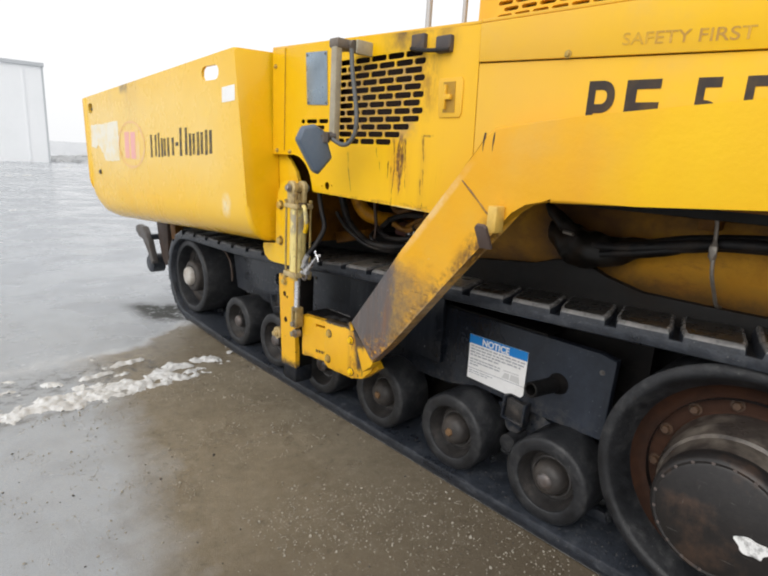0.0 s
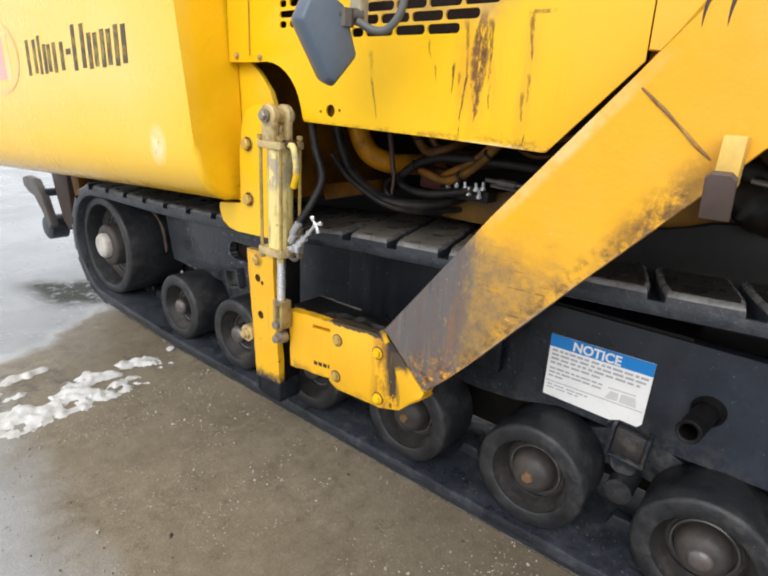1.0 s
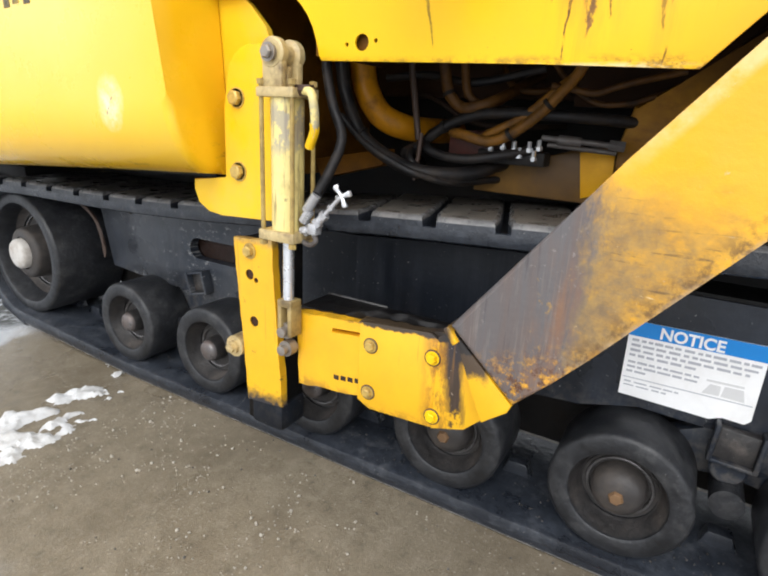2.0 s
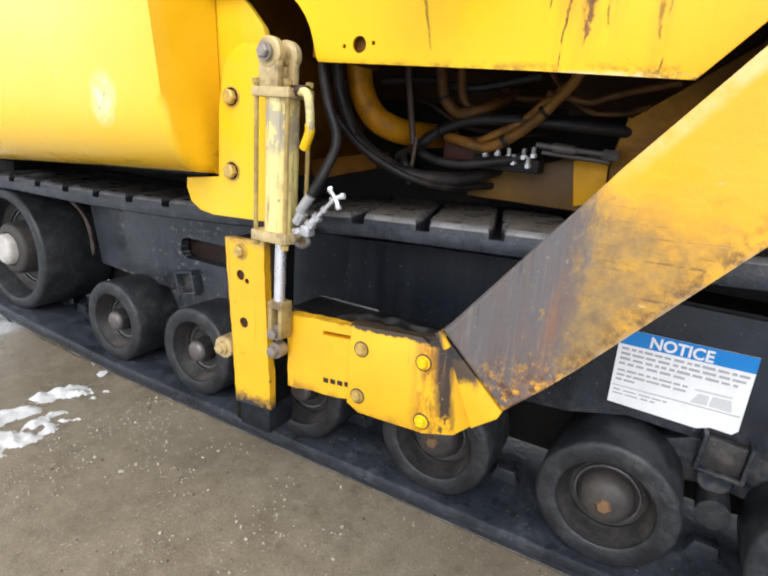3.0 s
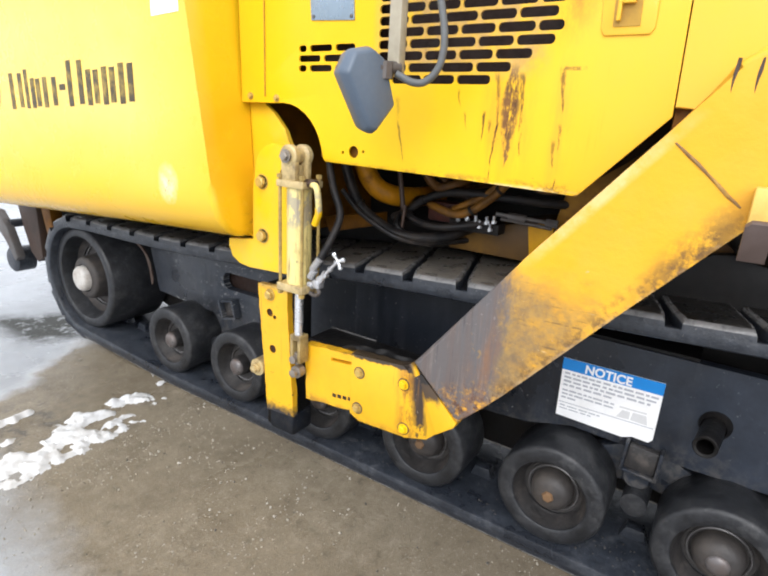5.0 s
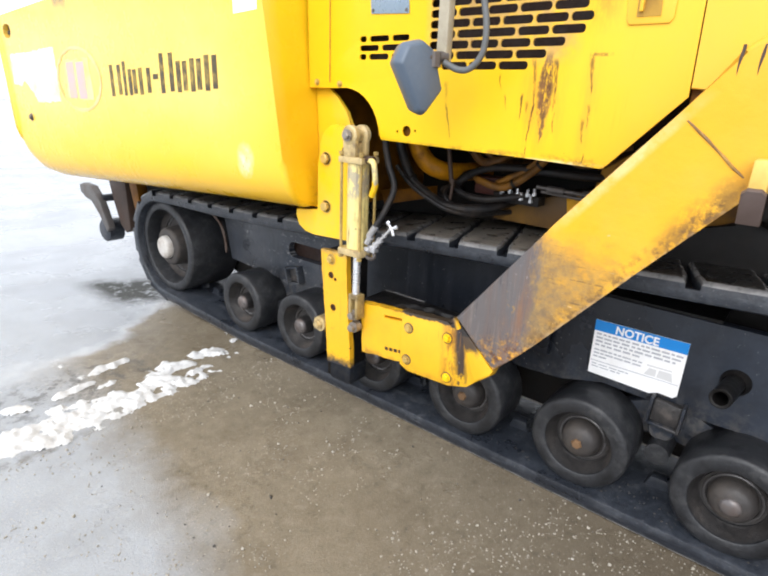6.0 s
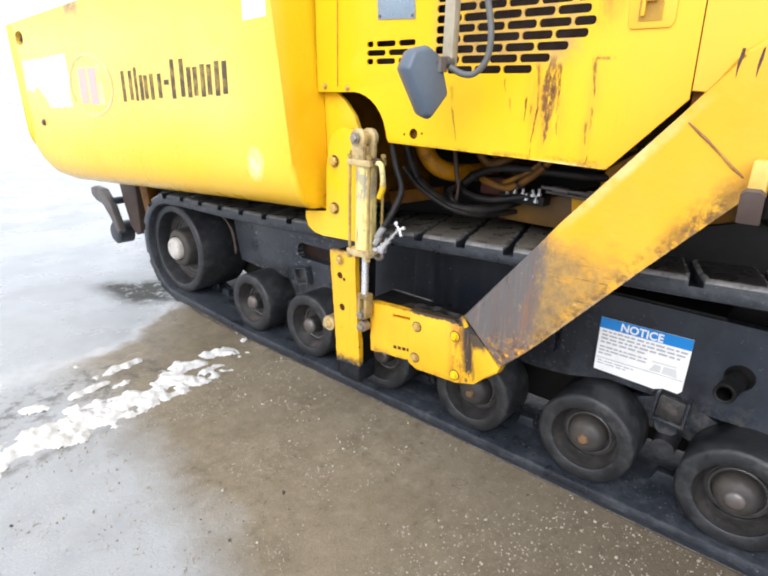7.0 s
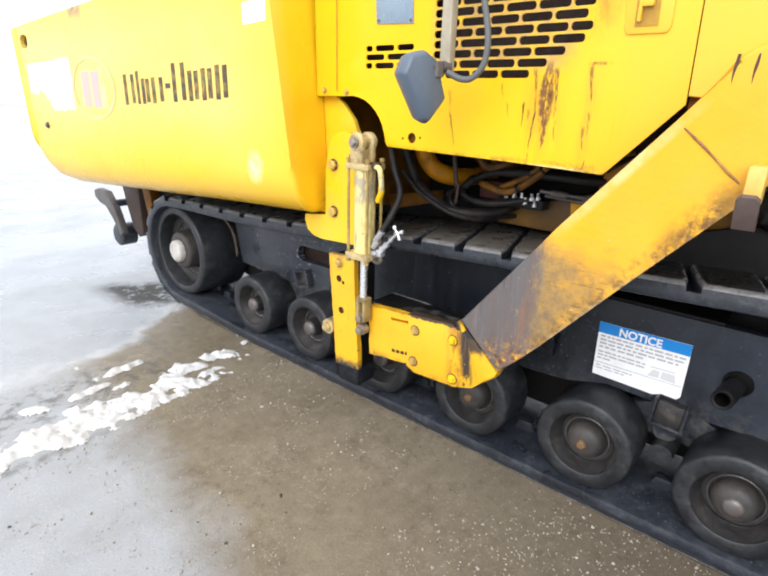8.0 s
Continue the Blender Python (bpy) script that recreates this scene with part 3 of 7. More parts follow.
def spattered(name, a, b, mud, amount, rough, specks=0.5):
    """Black rubber, scuffed grey, with dried mud in patches and fine pale spatter."""
    k = Nodes(name)
    fine, mid, big = k.noise(48, 5, 0.65), k.noise(13, 6, 0.7, offset=(2, 5, 1)), k.noise(5, 5, 0.65, offset=(7, 1, 3))
    col = k.mix(k.ramp(fine, 0.3, 0.7), a, b)
    scuff = k.mul(k.ramp(mid, 0.50, 0.66), k.ramp(big, 0.35, 0.6))
    col = k.mix(k.mul(scuff, amount), col, mud)
    col = k.mix(k.mul(k.ramp(big, 0.50, 0.36), 0.6), col, tuple(0.6 * v for v in a))
    dots = k.mul(k.ramp(k.noise(115, 3, 0.6, offset=(1, 1, 9)), 0.66, 0.70), k.ramp(big, 0.42, 0.6))
    col = k.mix(k.mul(dots, specks), col, (0.22, 0.21, 0.195))
    return k.done(col, k.ramp(big, 0.32, 0.66, rough - 0.16, rough + 0.14), 0.0, k.math("ADD", fine, mid), 0.0025)


def frame_paint():
    """Blue-black frame paint with grey runs, chips and mud thrown up along the bottom, and shade painted in behind the
    tow bracket.
    """
    k = Nodes("track_frame_paint")
    x, y, z = k.axes()
    fine, big = k.noise(45, 4), k.noise(3.5, 6, 0.65)
    col = k.mix(fine, (0.0115, 0.0152, 0.0228), (0.022, 0.0282, 0.0405))
    run = k.noise(1, 5, 0.65, stretch=(3, 16, 1.7), offset=(2, 5, 1))
    col = k.mix(k.mul(k.ramp(run, 0.52, 0.70), k.ramp(big, 0.4, 0.6), 0.6), col, (0.055, 0.056, 0.060))
    spray = k.mul(k.ramp(k.math("ADD", z, k.mul(k.math("SUBTRACT", big, 0.5), 0.25)), 0.52, 0.40), k.ramp(k.noise(30, 5, 0.7), 0.45, 0.6))
    col = k.mix(k.mul(spray, 0.55), col, (0.11, 0.10, 0.088))
    chips = k.mul(k.ramp(k.noise(60, 5, 0.7, offset=(3, 3, 5)), 0.69, 0.72), k.ramp(k.noise(4, 4, offset=(8, 1, 1)), 0.48, 0.6))
    col = k.mix(k.mul(chips, 0.7), col, (0.20, 0.20, 0.21))
    scratch = k.ramp(k.noise(1, 3, 0.6, stretch=(3, 6, 130), offset=(1, 2, 3)), 0.74, 0.77)
    col = k.mix(k.mul(scratch, k.ramp(big, 0.5, 0.65), 0.6), col, (0.14, 0.14, 0.15))
    patch = k.noise(2.1, 5, 0.6, offset=(6, 3, 8))
    col = k.mix(k.mul(k.ramp(patch, 0.52, 0.40), 0.7), col, (0.005, 0.006, 0.009))
    col = k.mix(k.mul(k.ramp(patch, 0.52, 0.66), k.ramp(k.noise(7, 5, 0.65), 0.35, 0.6), 0.65), col, (0.034, 0.043, 0.062))
    dusty = k.mul(k.ramp(y, 2.75, 3.05), k.ramp(k.noise(2.6, 6, 0.7, offset=(4, 2, 6)), 0.36, 0.62))
    col = k.mix(k.mul(dusty, 0.6), col, (0.075, 0.080, 0.090))
    spat = k.mul(k.ramp(y, 2.8, 3.3), k.ramp(k.noise(1, 6, 0.8, stretch=(4, 26, 40), offset=(4, 1, 6)), 0.57, 0.62), k.ramp(k.noise(5, 3, offset=(1, 4, 4)), 0.42, 0.55))
    col = k.mix(k.mul(spat, 0.8), col, (0.30, 0.30, 0.29))
    # shade behind bracket and cylinder put into the colour as a darker stretch
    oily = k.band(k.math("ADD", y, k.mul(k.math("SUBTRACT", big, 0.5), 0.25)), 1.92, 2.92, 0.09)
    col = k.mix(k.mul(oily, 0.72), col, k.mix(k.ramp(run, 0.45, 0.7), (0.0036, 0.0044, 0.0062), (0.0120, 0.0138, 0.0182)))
    drop = k.mul(k.ramp(k.noise(85, 3, 0.6, offset=(2, 8, 2)), 0.70, 0.73), k.ramp(k.noise(3, 3, offset=(5, 5, 2)), 0.42, 0.55))
    col = k.mix(k.mul(drop, 0.6), col, (0.26, 0.26, 0.25))
    return k.done(col, k.ramp(patch, 0.36, 0.66, 0.20, 0.52), 0.0, k.math("ADD", k.mul(fine, 0.6), run), 0.0016, 0.0, k.ramp(oily, 0, 1, 0.38, 0.18))


M_RUBBER = spattered("track_rubber", (0.0122, 0.0150, 0.0212), (0.032, 0.0378, 0.0490), (0.088, 0.094, 0.104), 0.62, 0.38, 0.7)
M_TYRE = spattered("wheel_rubber", (0.0088, 0.0095, 0.0115), (0.022, 0.0235, 0.0272), (0.080, 0.080, 0.080), 0.55, 0.46, 0.45)
M_FRAME = frame_paint()
M_DISH = spattered("wheel_steel", (0.0150, 0.0145, 0.0150), (0.034, 0.031, 0.030), (0.105, 0.088, 0.076), 0.6, 0.46, 0.5)
M_DOME = plain("dusty_hub_paint", (0.026, 0.0245, 0.0245), (0.054, 0.048, 0.045), 0.52, 0.0, 34, 11, (0.105, 0.086, 0.070), 0.65, 0.003, spec=0.35)
M_RIMRING = plain("pale_ring_steel", (0.16, 0.155, 0.155), (0.09, 0.085, 0.083), 0.32, 0.3, 30, 6, (0.04, 0.035, 0.03), 0.8, 0.001)
M_HUB = plain("hub_cap_steel", (0.10, 0.093, 0.094), (0.15, 0.135, 0.13), 0.35, 0.3, 30, 14, (0.11, 0.06, 0.035), 0.6, 0.001)
M_WHITEHUB = plain("white_hub_paint", (0.60, 0.58, 0.54), (0.46, 0.44, 0.41), 0.5, 0, 30, 16, (0.22, 0.16, 0.11), 0.7)
# near-black, for the heaped grease and the parts behind bracket and belt
M_PITCH = plain("near_black", (0.0042, 0.0041, 0.0043), (0.0095, 0.0088, 0.0086), 0.5, 0, 30, 8, (0.020, 0.016, 0.014), 0.6, 0.003, spec=0.18)
M_DARK = plain("greasy_black", (0.0080, 0.0078, 0.0080), (0.019, 0.0175, 0.0165), 0.6, 0, 30, 5, (0.022, 0.015, 0.010), 0.6, spec=0.22)
M_CORE = plain("rusty_radiator_core", (0.010, 0.006, 0.005), (0.036, 0.018, 0.012), 0.6, 0, 40, 9, (0.050, 0.044, 0.044), 0.6, 0.004, spec=0.2)
M_RUST = plain("rusty_steel", (0.075, 0.042, 0.028), (0.045, 0.028, 0.02), 0.6, 0.1, 35, 7, (0.05, 0.04, 0.035), 0.7, 0.002)
M_WEB = plain("grimy_louvre_paint", (0.50, 0.27, 0.02), (0.36, 0.18, 0.02), 0.5, 0, 30, 8, (0.12, 0.06, 0.02), 0.6)
M_GUN = plain("worn_grey_steel", (0.16, 0.15, 0.145), (0.10, 0.095, 0.09), 0.5, 0.4, 40, 8, (0.09, 0.05, 0.03), 0.6)
M_CHROME = plain("chrome_rod", (0.82, 0.83, 0.85), (0.74, 0.75, 0.77), 0.2, 0.7, 30, 9, (0.3, 0.28, 0.25), 0.3, 0.0002)
M_BOLT = plain("painted_bolt", (0.66, 0.45, 0.10), (0.46, 0.32, 0.10), 0.36, 0.2, 60, 26, (0.11, 0.06, 0.03), 0.8)
M_FERRULE = plain("bright_crimped_steel", (0.55, 0.55, 0.56), (0.42, 0.42, 0.43), 0.3, 0.5, 60, 20, (0.2, 0.17, 0.14), 0.5)
M_BEIGE = plain("beige_bracket_paint", (0.47, 0.42, 0.31), (0.38, 0.34, 0.25), 0.5, 0, 40, 9, (0.16, 0.12, 0.08), 0.5)
M_MOUNT = plain("sooty_mount_paint", (0.20, 0.165, 0.13), (0.12, 0.10, 0.085), 0.55, 0, 40, 12, (0.05, 0.04, 0.035), 0.7)
M_LAMP = plain("blue_grey_plastic", (0.076, 0.104, 0.144), (0.10, 0.132, 0.174), 0.42, 0, 60, 8, (0.2, 0.2, 0.2), 0.3, 0.0006)
M_HOSE = plain("black_hose", (0.006, 0.006, 0.007), (0.015, 0.014, 0.0145), 0.5, 0, 60, 14, (0.045, 0.034, 0.026), 0.8, 0.002, spec=0.28)
# darker copy of the yellowed hose: oil stains, and bay shade in the colour
M_DIMHOSE = plain("shaded_oily_hose", (0.15, 0.064, 0.010), (0.060, 0.027, 0.008), 0.55, 0, 26, 13, (0.014, 0.009, 0.007), 1.0, 0.003, spec=0.3)
M_GREYHOSE = plain("grey_hose", (0.085, 0.09, 0.09), (0.12, 0.125, 0.125), 0.5, 0, 60, 9)
M_YHOSE = plain("yellowed_hose", (0.32, 0.140, 0.014), (0.13, 0.055, 0.010), 0.55, 0, 26, 13, (0.020, 0.012, 0.008), 1.0, 0.003, spec=0.3)
# oily orange with the shade of the engine bay put into its colour
M_DKYEL = plain("oily_shaded_orange_paint", (0.065, 0.027, 0.008), (0.032, 0.014, 0.006), 0.6, 0, 20, 5, (0.010, 0.007, 0.005), 0.8, spec=0.2)
M_WHITE = plain("white_decal", (0.88, 0.88, 0.88), (0.82, 0.82, 0.82), 0.4, 0, 60, 12, (0.62, 0.60, 0.56), 0.4, 0.0002)
M_BLUE = plain("blue_decal", (0.003, 0.19, 0.56), (0.006, 0.22, 0.62), 0.4, 0, 60, 12, None, 0, 0.0002)
M_INK = plain("black_ink", (0.016, 0.010, 0.008), (0.036, 0.022, 0.014), 0.45, 0, 80, 14, (0.20, 0.12, 0.02), 0.35, 0.0002)
M_NAME = plain("worn_brown_black_print", (0.035, 0.026, 0.012), (0.075, 0.052, 0.016), 0.5, 0, 60, 22, (0.55, 0.38, 0.08), 0.75, 0.0002)
M_GREYINK = plain("grey_print", (0.33, 0.34, 0.38), (0.47, 0.48, 0.51), 0.5, 0, 80, 14, None, 0, 0.0002)
M_PINKPALE = plain("bleached_decal_ground", (0.84, 0.58, 0.30), (0.84, 0.60, 0.24), 0.45, 0, 40, 6, (0.84, 0.575, 0.125), 0.9, 0.0002)
M_PINK = plain("faded_red_decal", (0.82, 0.50, 0.26), (0.83, 0.54, 0.22), 0.45, 0, 40, 7, (0.8, 0.449, 0.05), 0.8, 0.0002)
M_PINK2 = plain("red_decal", (0.80, 0.36, 0.38), (0.82, 0.44, 0.40), 0.45, 0, 40, 7, (0.82, 0.497, 0.12), 0.6, 0.0002)
M_FADED = plain("faded_letter_paint", (0.42, 0.21, 0.04), (0.52, 0.28, 0.03), 0.5, 0, 50, 16, (0.8, 0.458, 0.012), 0.9, 0.0002)
M_SILVER = plain("silver_plate", (0.24, 0.31, 0.38), (0.30, 0.37, 0.43), 0.3, 0.5, 40, 8, (0.14, 0.17, 0.2), 0.5, 0.0003)
M_SNOW = plain("old_snow", (0.70, 0.71, 0.72), (0.54, 0.54, 0.53), 0.7, 0, 18, 6, (0.34, 0.32, 0.29), 0.75, 0.006)
M_STONE = plain("gravel", (0.44, 0.40, 0.33), (0.20, 0.18, 0.145), 0.5, 0, 30, 6)
M_TORN = plain("spotted_torn_decal", (0.86, 0.86, 0.86), (0.78, 0.78, 0.77), 0.45, 0, 60, 42, (0.03, 0.03, 0.03), 1.0, 0.0004)
M_REMNANT = plain("stained_white_decal", (0.82, 0.80, 0.72), (0.78, 0.72, 0.55), 0.4, 0, 24, 9, (0.80, 0.58, 0.14), 0.7, 0.0002)
M_GREASE = plain("wet_grease", (0.003, 0.003, 0.003), (0.010, 0.008, 0.006), 0.42, 0, 14, 7, (0.045, 0.022, 0.008), 0.7, 0.004, 0.0, 0.3)
M_FOOT = plain("oily_brown_step_paint", (0.155, 0.082, 0.022), (0.070, 0.038, 0.014), 0.5, 0, 14, 6, (0.30, 0.15, 0.012), 0.5, 0.002, spec=0.3)
M_REDDISH = plain("oily_red_brown", (0.11, 0.026, 0.016), (0.05, 0.014, 0.01), 0.5, 0, 20, 8, (0.015, 0.01, 0.008), 0.7)
M_WELD = plain("rusty_weld", (0.24, 0.13, 0.04), (0.15, 0.08, 0.03), 0.6, 0, 60, 20, (0.6, 0.33, 0.04), 0.8)
M_POST = plain("bright_galvanised_steel", (0.50, 0.51, 0.53), (0.40, 0.41, 0.43), 0.4, 0.3, 40, 9)
M_POCKET = plain("grimy_latch_paint", (0.52, 0.29, 0.015), (0.38, 0.20, 0.012), 0.5, 0, 30, 9, (0.10, 0.05, 0.02), 0.5)
M_SHED = plain("pale_steel_cladding", (0.87, 0.885, 0.90), (0.90, 0.91, 0.92), 0.5, 0, 4, 0.4, (0.80, 0.82, 0.83), 0.4)
M_SHEDTRIM = plain("grey_trim", (0.50, 0.52, 0.54), (0.54, 0.56, 0.58), 0.5, 0, 6, 0.8)


# ---- mesh helpers ----
def mesh_of(name, bm, material, angle=38):
    bmesh.ops.recalc_face_normals(bm, faces=bm.faces)
    me = bpy.data.meshes.new(name)
    bm.to_mesh(me)
    bm.free()
    me.materials.append(material)
    me.shade_smooth()
    me.set_sharp_from_angle(angle=radians(angle))
    return me


def hang(ob, parent, m):
    ob.matrix_basis = m
    if parent is not None:
        ob.parent = parent
        ob.matrix_parent_inverse = parent.matrix_basis.inverted()
    return ob


def part(name, bm, material, parent, label="", m=Matrix()):
    return tagged(hang(new(name, mesh_of(name, bm, material)), parent, m), label)


def piece(name, me, parent, m, label=""):
    return tagged(hang(new(name, me), parent, m), label)


def box(bm, x, y, z, m=Matrix(), bevel=0.0, seg=2):
    r = bmesh.ops.create_cube(bm, size=1, matrix=m @ Matrix.LocRotScale(((x[0] + x[1]) / 2, (y[0] + y[1]) / 2, (z[0] + z[1]) / 2), None, (abs(x[1] - x[0]), abs(y[1] - y[0]), abs(z[1] - z[0]))))
    if bevel:
        es = {e for v in r["verts"] for e in v.link_edges}
        bmesh.ops.bevel(bm, geom=list(es), offset=bevel, segments=seg, affect="EDGES", profile=0.5)
    return bm


def slab(bm, outline, x0, x1, bevel=0.0, seg=2, inner=None):
    """A plate between x0 and x1 whose outline is given as (y, z)."""
    a = [bm.verts.new((x0, y, z)) for y, z in outline]
    b = [bm.verts.new((x1, y, z)) for y, z in (inner or outline)]
    fa = bm.faces.new(a)
    fb = bm.faces.new(b[::-1])
    for i in range(len(a)):
        j = (i + 1) % len(a)
        bm.faces.new((a[j], a[i], b[i], b[j]))
    if bevel:
        bmesh.ops.bevel(bm, geom=list(fa.edges) + list(fb.edges), offset=bevel, segments=seg, affect="EDGES", profile=0.5)
    return bm


def lathe(bm, profile, m=Matrix(), seg=40):
    """Turns (x, radius) points round the x axis."""
    rings = []
    for x, r in profile:
        rings.append([bm.verts.new(m @ Vector((x, r * math.cos(2 * math.pi * i / seg), r * math.sin(2 * math.pi * i / seg)))) for i in range(seg)] if r > 1e-5 else [bm.verts.new(m @ Vector((x, 0, 0)))])
    for a, b in zip(rings, rings[1:]):
        for i in range(seg):
            j = (i + 1) % seg
            if len(a) == 1 and len(b) == 1:
                continue
            if len(a) == 1:
                bm.faces.new((a[0], b[i], b[j]))
            elif len(b) == 1:
                bm.faces.new((a[i], a[j], b[0]))
            else:
                bm.faces.new((a[i], a[j], b[j], b[i]))
    return bm


def rod(bm, a, b, r, seg=16, r2=None):
    a, b = Vector(a), Vector(b)
    q = Vector((1, 0, 0)).rotation_difference((b - a).normalized()).to_matrix().to_4x4()
    return lathe(bm, [(0, 0), (0, r), ((b - a).length, r if r2 is None else r2), ((b - a).length, 0)], Matrix.Translation(a) @ q, seg)


def curve_points(pts, n=8):
    """Points of a smooth line through pts."""
    p = [Vector(v) for v in pts]
    p = [2 * p[0] - p[1]] + p + [2 * p[-1] - p[-2]]
    out = []
    for i in range(1, len(p) - 2):
        for s in range(n):
            t = s / n
            out.append(0.5 * (2 * p[i] + (p[i + 1] - p[i - 1]) * t + (2 * p[i - 1] - 5 * p[i] + 4 * p[i + 1] - p[i + 2]) * t * t + (3 * p[i] - 3 * p[i + 1] + p[i + 2] - p[i - 1]) * t ** 3))
    return out + [p[-2]]


def tube(bm, pts, r, seg=10, n=8):
    line = curve_points(pts, n)
    rings, up = [], Vector((0.31, 0.2, 0.93))
    for i, c in enumerate(line):
        d = (line[min(i + 1, len(line) - 1)] - line[max(i - 1, 0)]).normalized()
        s = d.cross(up).normalized()
        up = s.cross(d).normalized()
        rings.append([bm.verts.new(c + r * (math.cos(2 * math.pi * k / seg) * s + math.sin(2 * math.pi * k / seg) * up)) for k in range(seg)])
    for a, b in zip(rings, rings[1:]):
        for i in range(seg):
            bm.faces.new((a[i], a[(i + 1) % seg], b[(i + 1) % seg], b[i]))
    bm.faces.new(rings[0][::-1])
    bm.faces.new(rings[-1])
    return bm


def tapered(bm, pts, radii, seg=14, n=6):
    """A smooth solid through pts whose radius runs through radii."""
    line = curve_points(pts, n)
    size = np.interp(np.linspace(0, len(pts) - 1, len(line)), range(len(pts)), radii)
    rings, up = [], Vector((1, 0, 0.1))
    for i, c in enumerate(line):
        d = (line[min(i + 1, len(line) - 1)] - line[max(i - 1, 0)]).normalized()
        s = d.cross(up).normalized()
        w = s.cross(d).normalized()
        rings.append([bm.verts.new(c + float(size[i] * (1 + 0.10 * math.sin(3 * a + 0.7 * i))) * (math.cos(a) * s + 0.75 * math.sin(a) * w)) for a in np.linspace(0, 2 * math.pi, seg, endpoint=False).tolist()])
    for a, b in zip(rings, rings[1:]):
        for i in range(seg):
            bm.faces.new((a[i], a[(i + 1) % seg], b[(i + 1) % seg], b[i]))
    bm.faces.new(rings[0][::-1])
    bm.faces.new(rings[-1])
    return bm


def hexbolt(bm, m, r=0.014, h=0.012):
    """A hexagon head on a washer, facing -x at the pose m."""
    lathe(bm, [(0, 0), (0, r * 1.35), (-0.003, r * 1.35), (-0.003, 0)], m, 18)
    lathe(bm, [(-0.003, 0), (-0.003, r), (-h, r), (-h - 0.003, r * 0.8), (-h - 0.003, 0)], m, 6)
    return bm


def cut(ob, bm, solver="EXACT"):
    """Cuts the solid bm out of the mesh object ob."""
    bmesh.ops.recalc_face_normals(bm, faces=bm.faces)
    me = bpy.data.meshes.new("cutter")
    bm.to_mesh(me)
    bm.free()
    tool = new("cutter", me)
    md = ob.modifiers.new("cut", "BOOLEAN")
    md.operation, md.object, md.solver = "DIFFERENCE", tool, solver
    bpy.context.view_layer.update()
    done = bpy.data.meshes.new_from_object(ob.evaluated_get(bpy.context.evaluated_depsgraph_get()))
    ob.modifiers.remove(md)
    ob.data = done
    bpy.data.objects.remove(tool)
    bpy.data.meshes.remove(me)


def ragged(outline, step, amp, rng):
    """The outline with short edges and small uneven bites, as of torn film or flame-cut plate."""
    out = []
    for (y0, z0), (y1, z1) in zip(outline, outline[1:] + outline[:1]):
        n = max(1, int(math.hypot(y1 - y0, z1 - z0) / step))
        for i in range(n):
            a = amp if i else amp * 0.4
            out.append((y0 + (y1 - y0) * i / n + rng.uniform(-a, a), z0 + (z1 - z0) * i / n + rng.uniform(-a, a)))
    return out


def stadium(bm, y, z, length, height, x0, x1, seg=5):
    r = height / 2
    o = [(y + (length / 2 - r) + r * math.cos(a), z + r * math.sin(a)) for a in np.linspace(-math.pi / 2, math.pi / 2, seg + 1)]
    o += [(y - (length / 2 - r) - r * math.cos(a), z - r * math.sin(a)) for a in np.linspace(-math.pi / 2, math.pi / 2, seg + 1)]
    return slab(bm, o, x0, x1)


def slot(bm, y, z, length, height, x0, x1):
    """A punched slot: a bar with well rounded corners."""
    r = height * 0.44
    o = []
    for sy, sz, a0 in ((1, -1, -90), (1, 1, 0), (-1, 1, 90), (-1, -1, 180)):
        for a in (a0, a0 + 30, a0 + 60, a0 + 90):
            o.append((y + sy * (length / 2 - r) + r * math.cos(radians(a)), z + sz * (height / 2 - r) + r * math.sin(radians(a))))
    return slab(bm, o, x0, x1)


FACING = Matrix(((0, 0, -1, 0), (-1, 0, 0, 0), (0, 1, 0, 0), (0, 0, 0, 1)))  # lettering that faces -x


def fitted_letters(name, text, y0, y1, z0, z1, x, material, parent, label="", bold=0.0, rise=0.0):
    """Lettering that fills the box from y0 to y1 and z0 to z1, its line rising by rise towards y1."""
    cu = bpy.data.curves.new(name, "FONT")
    cu.body, cu.size, cu.extrude, cu.offset = text, 1.0, 0.0, bold
    tmp = new(name, cu)
    bpy.context.view_layer.update()
    me = bpy.data.meshes.new_from_object(tmp.evaluated_get(bpy.context.evaluated_depsgraph_get()))
    bpy.data.objects.remove(tmp)
    xs, ys = [v.co.x for v in me.vertices], [v.co.y for v in me.vertices]
    for v in me.vertices:
        u, w = (v.co.x - min(xs)) / (max(xs) - min(xs)), (v.co.y - min(ys)) / (max(ys) - min(ys))
        v.co = (x, y0 + u * (y1 - y0), z0 + w * (z1 - z0) + rise * u)
    me.materials.clear()
    me.materials.append(material)
    return tagged(hang(new(name, me), parent, Matrix()), label)


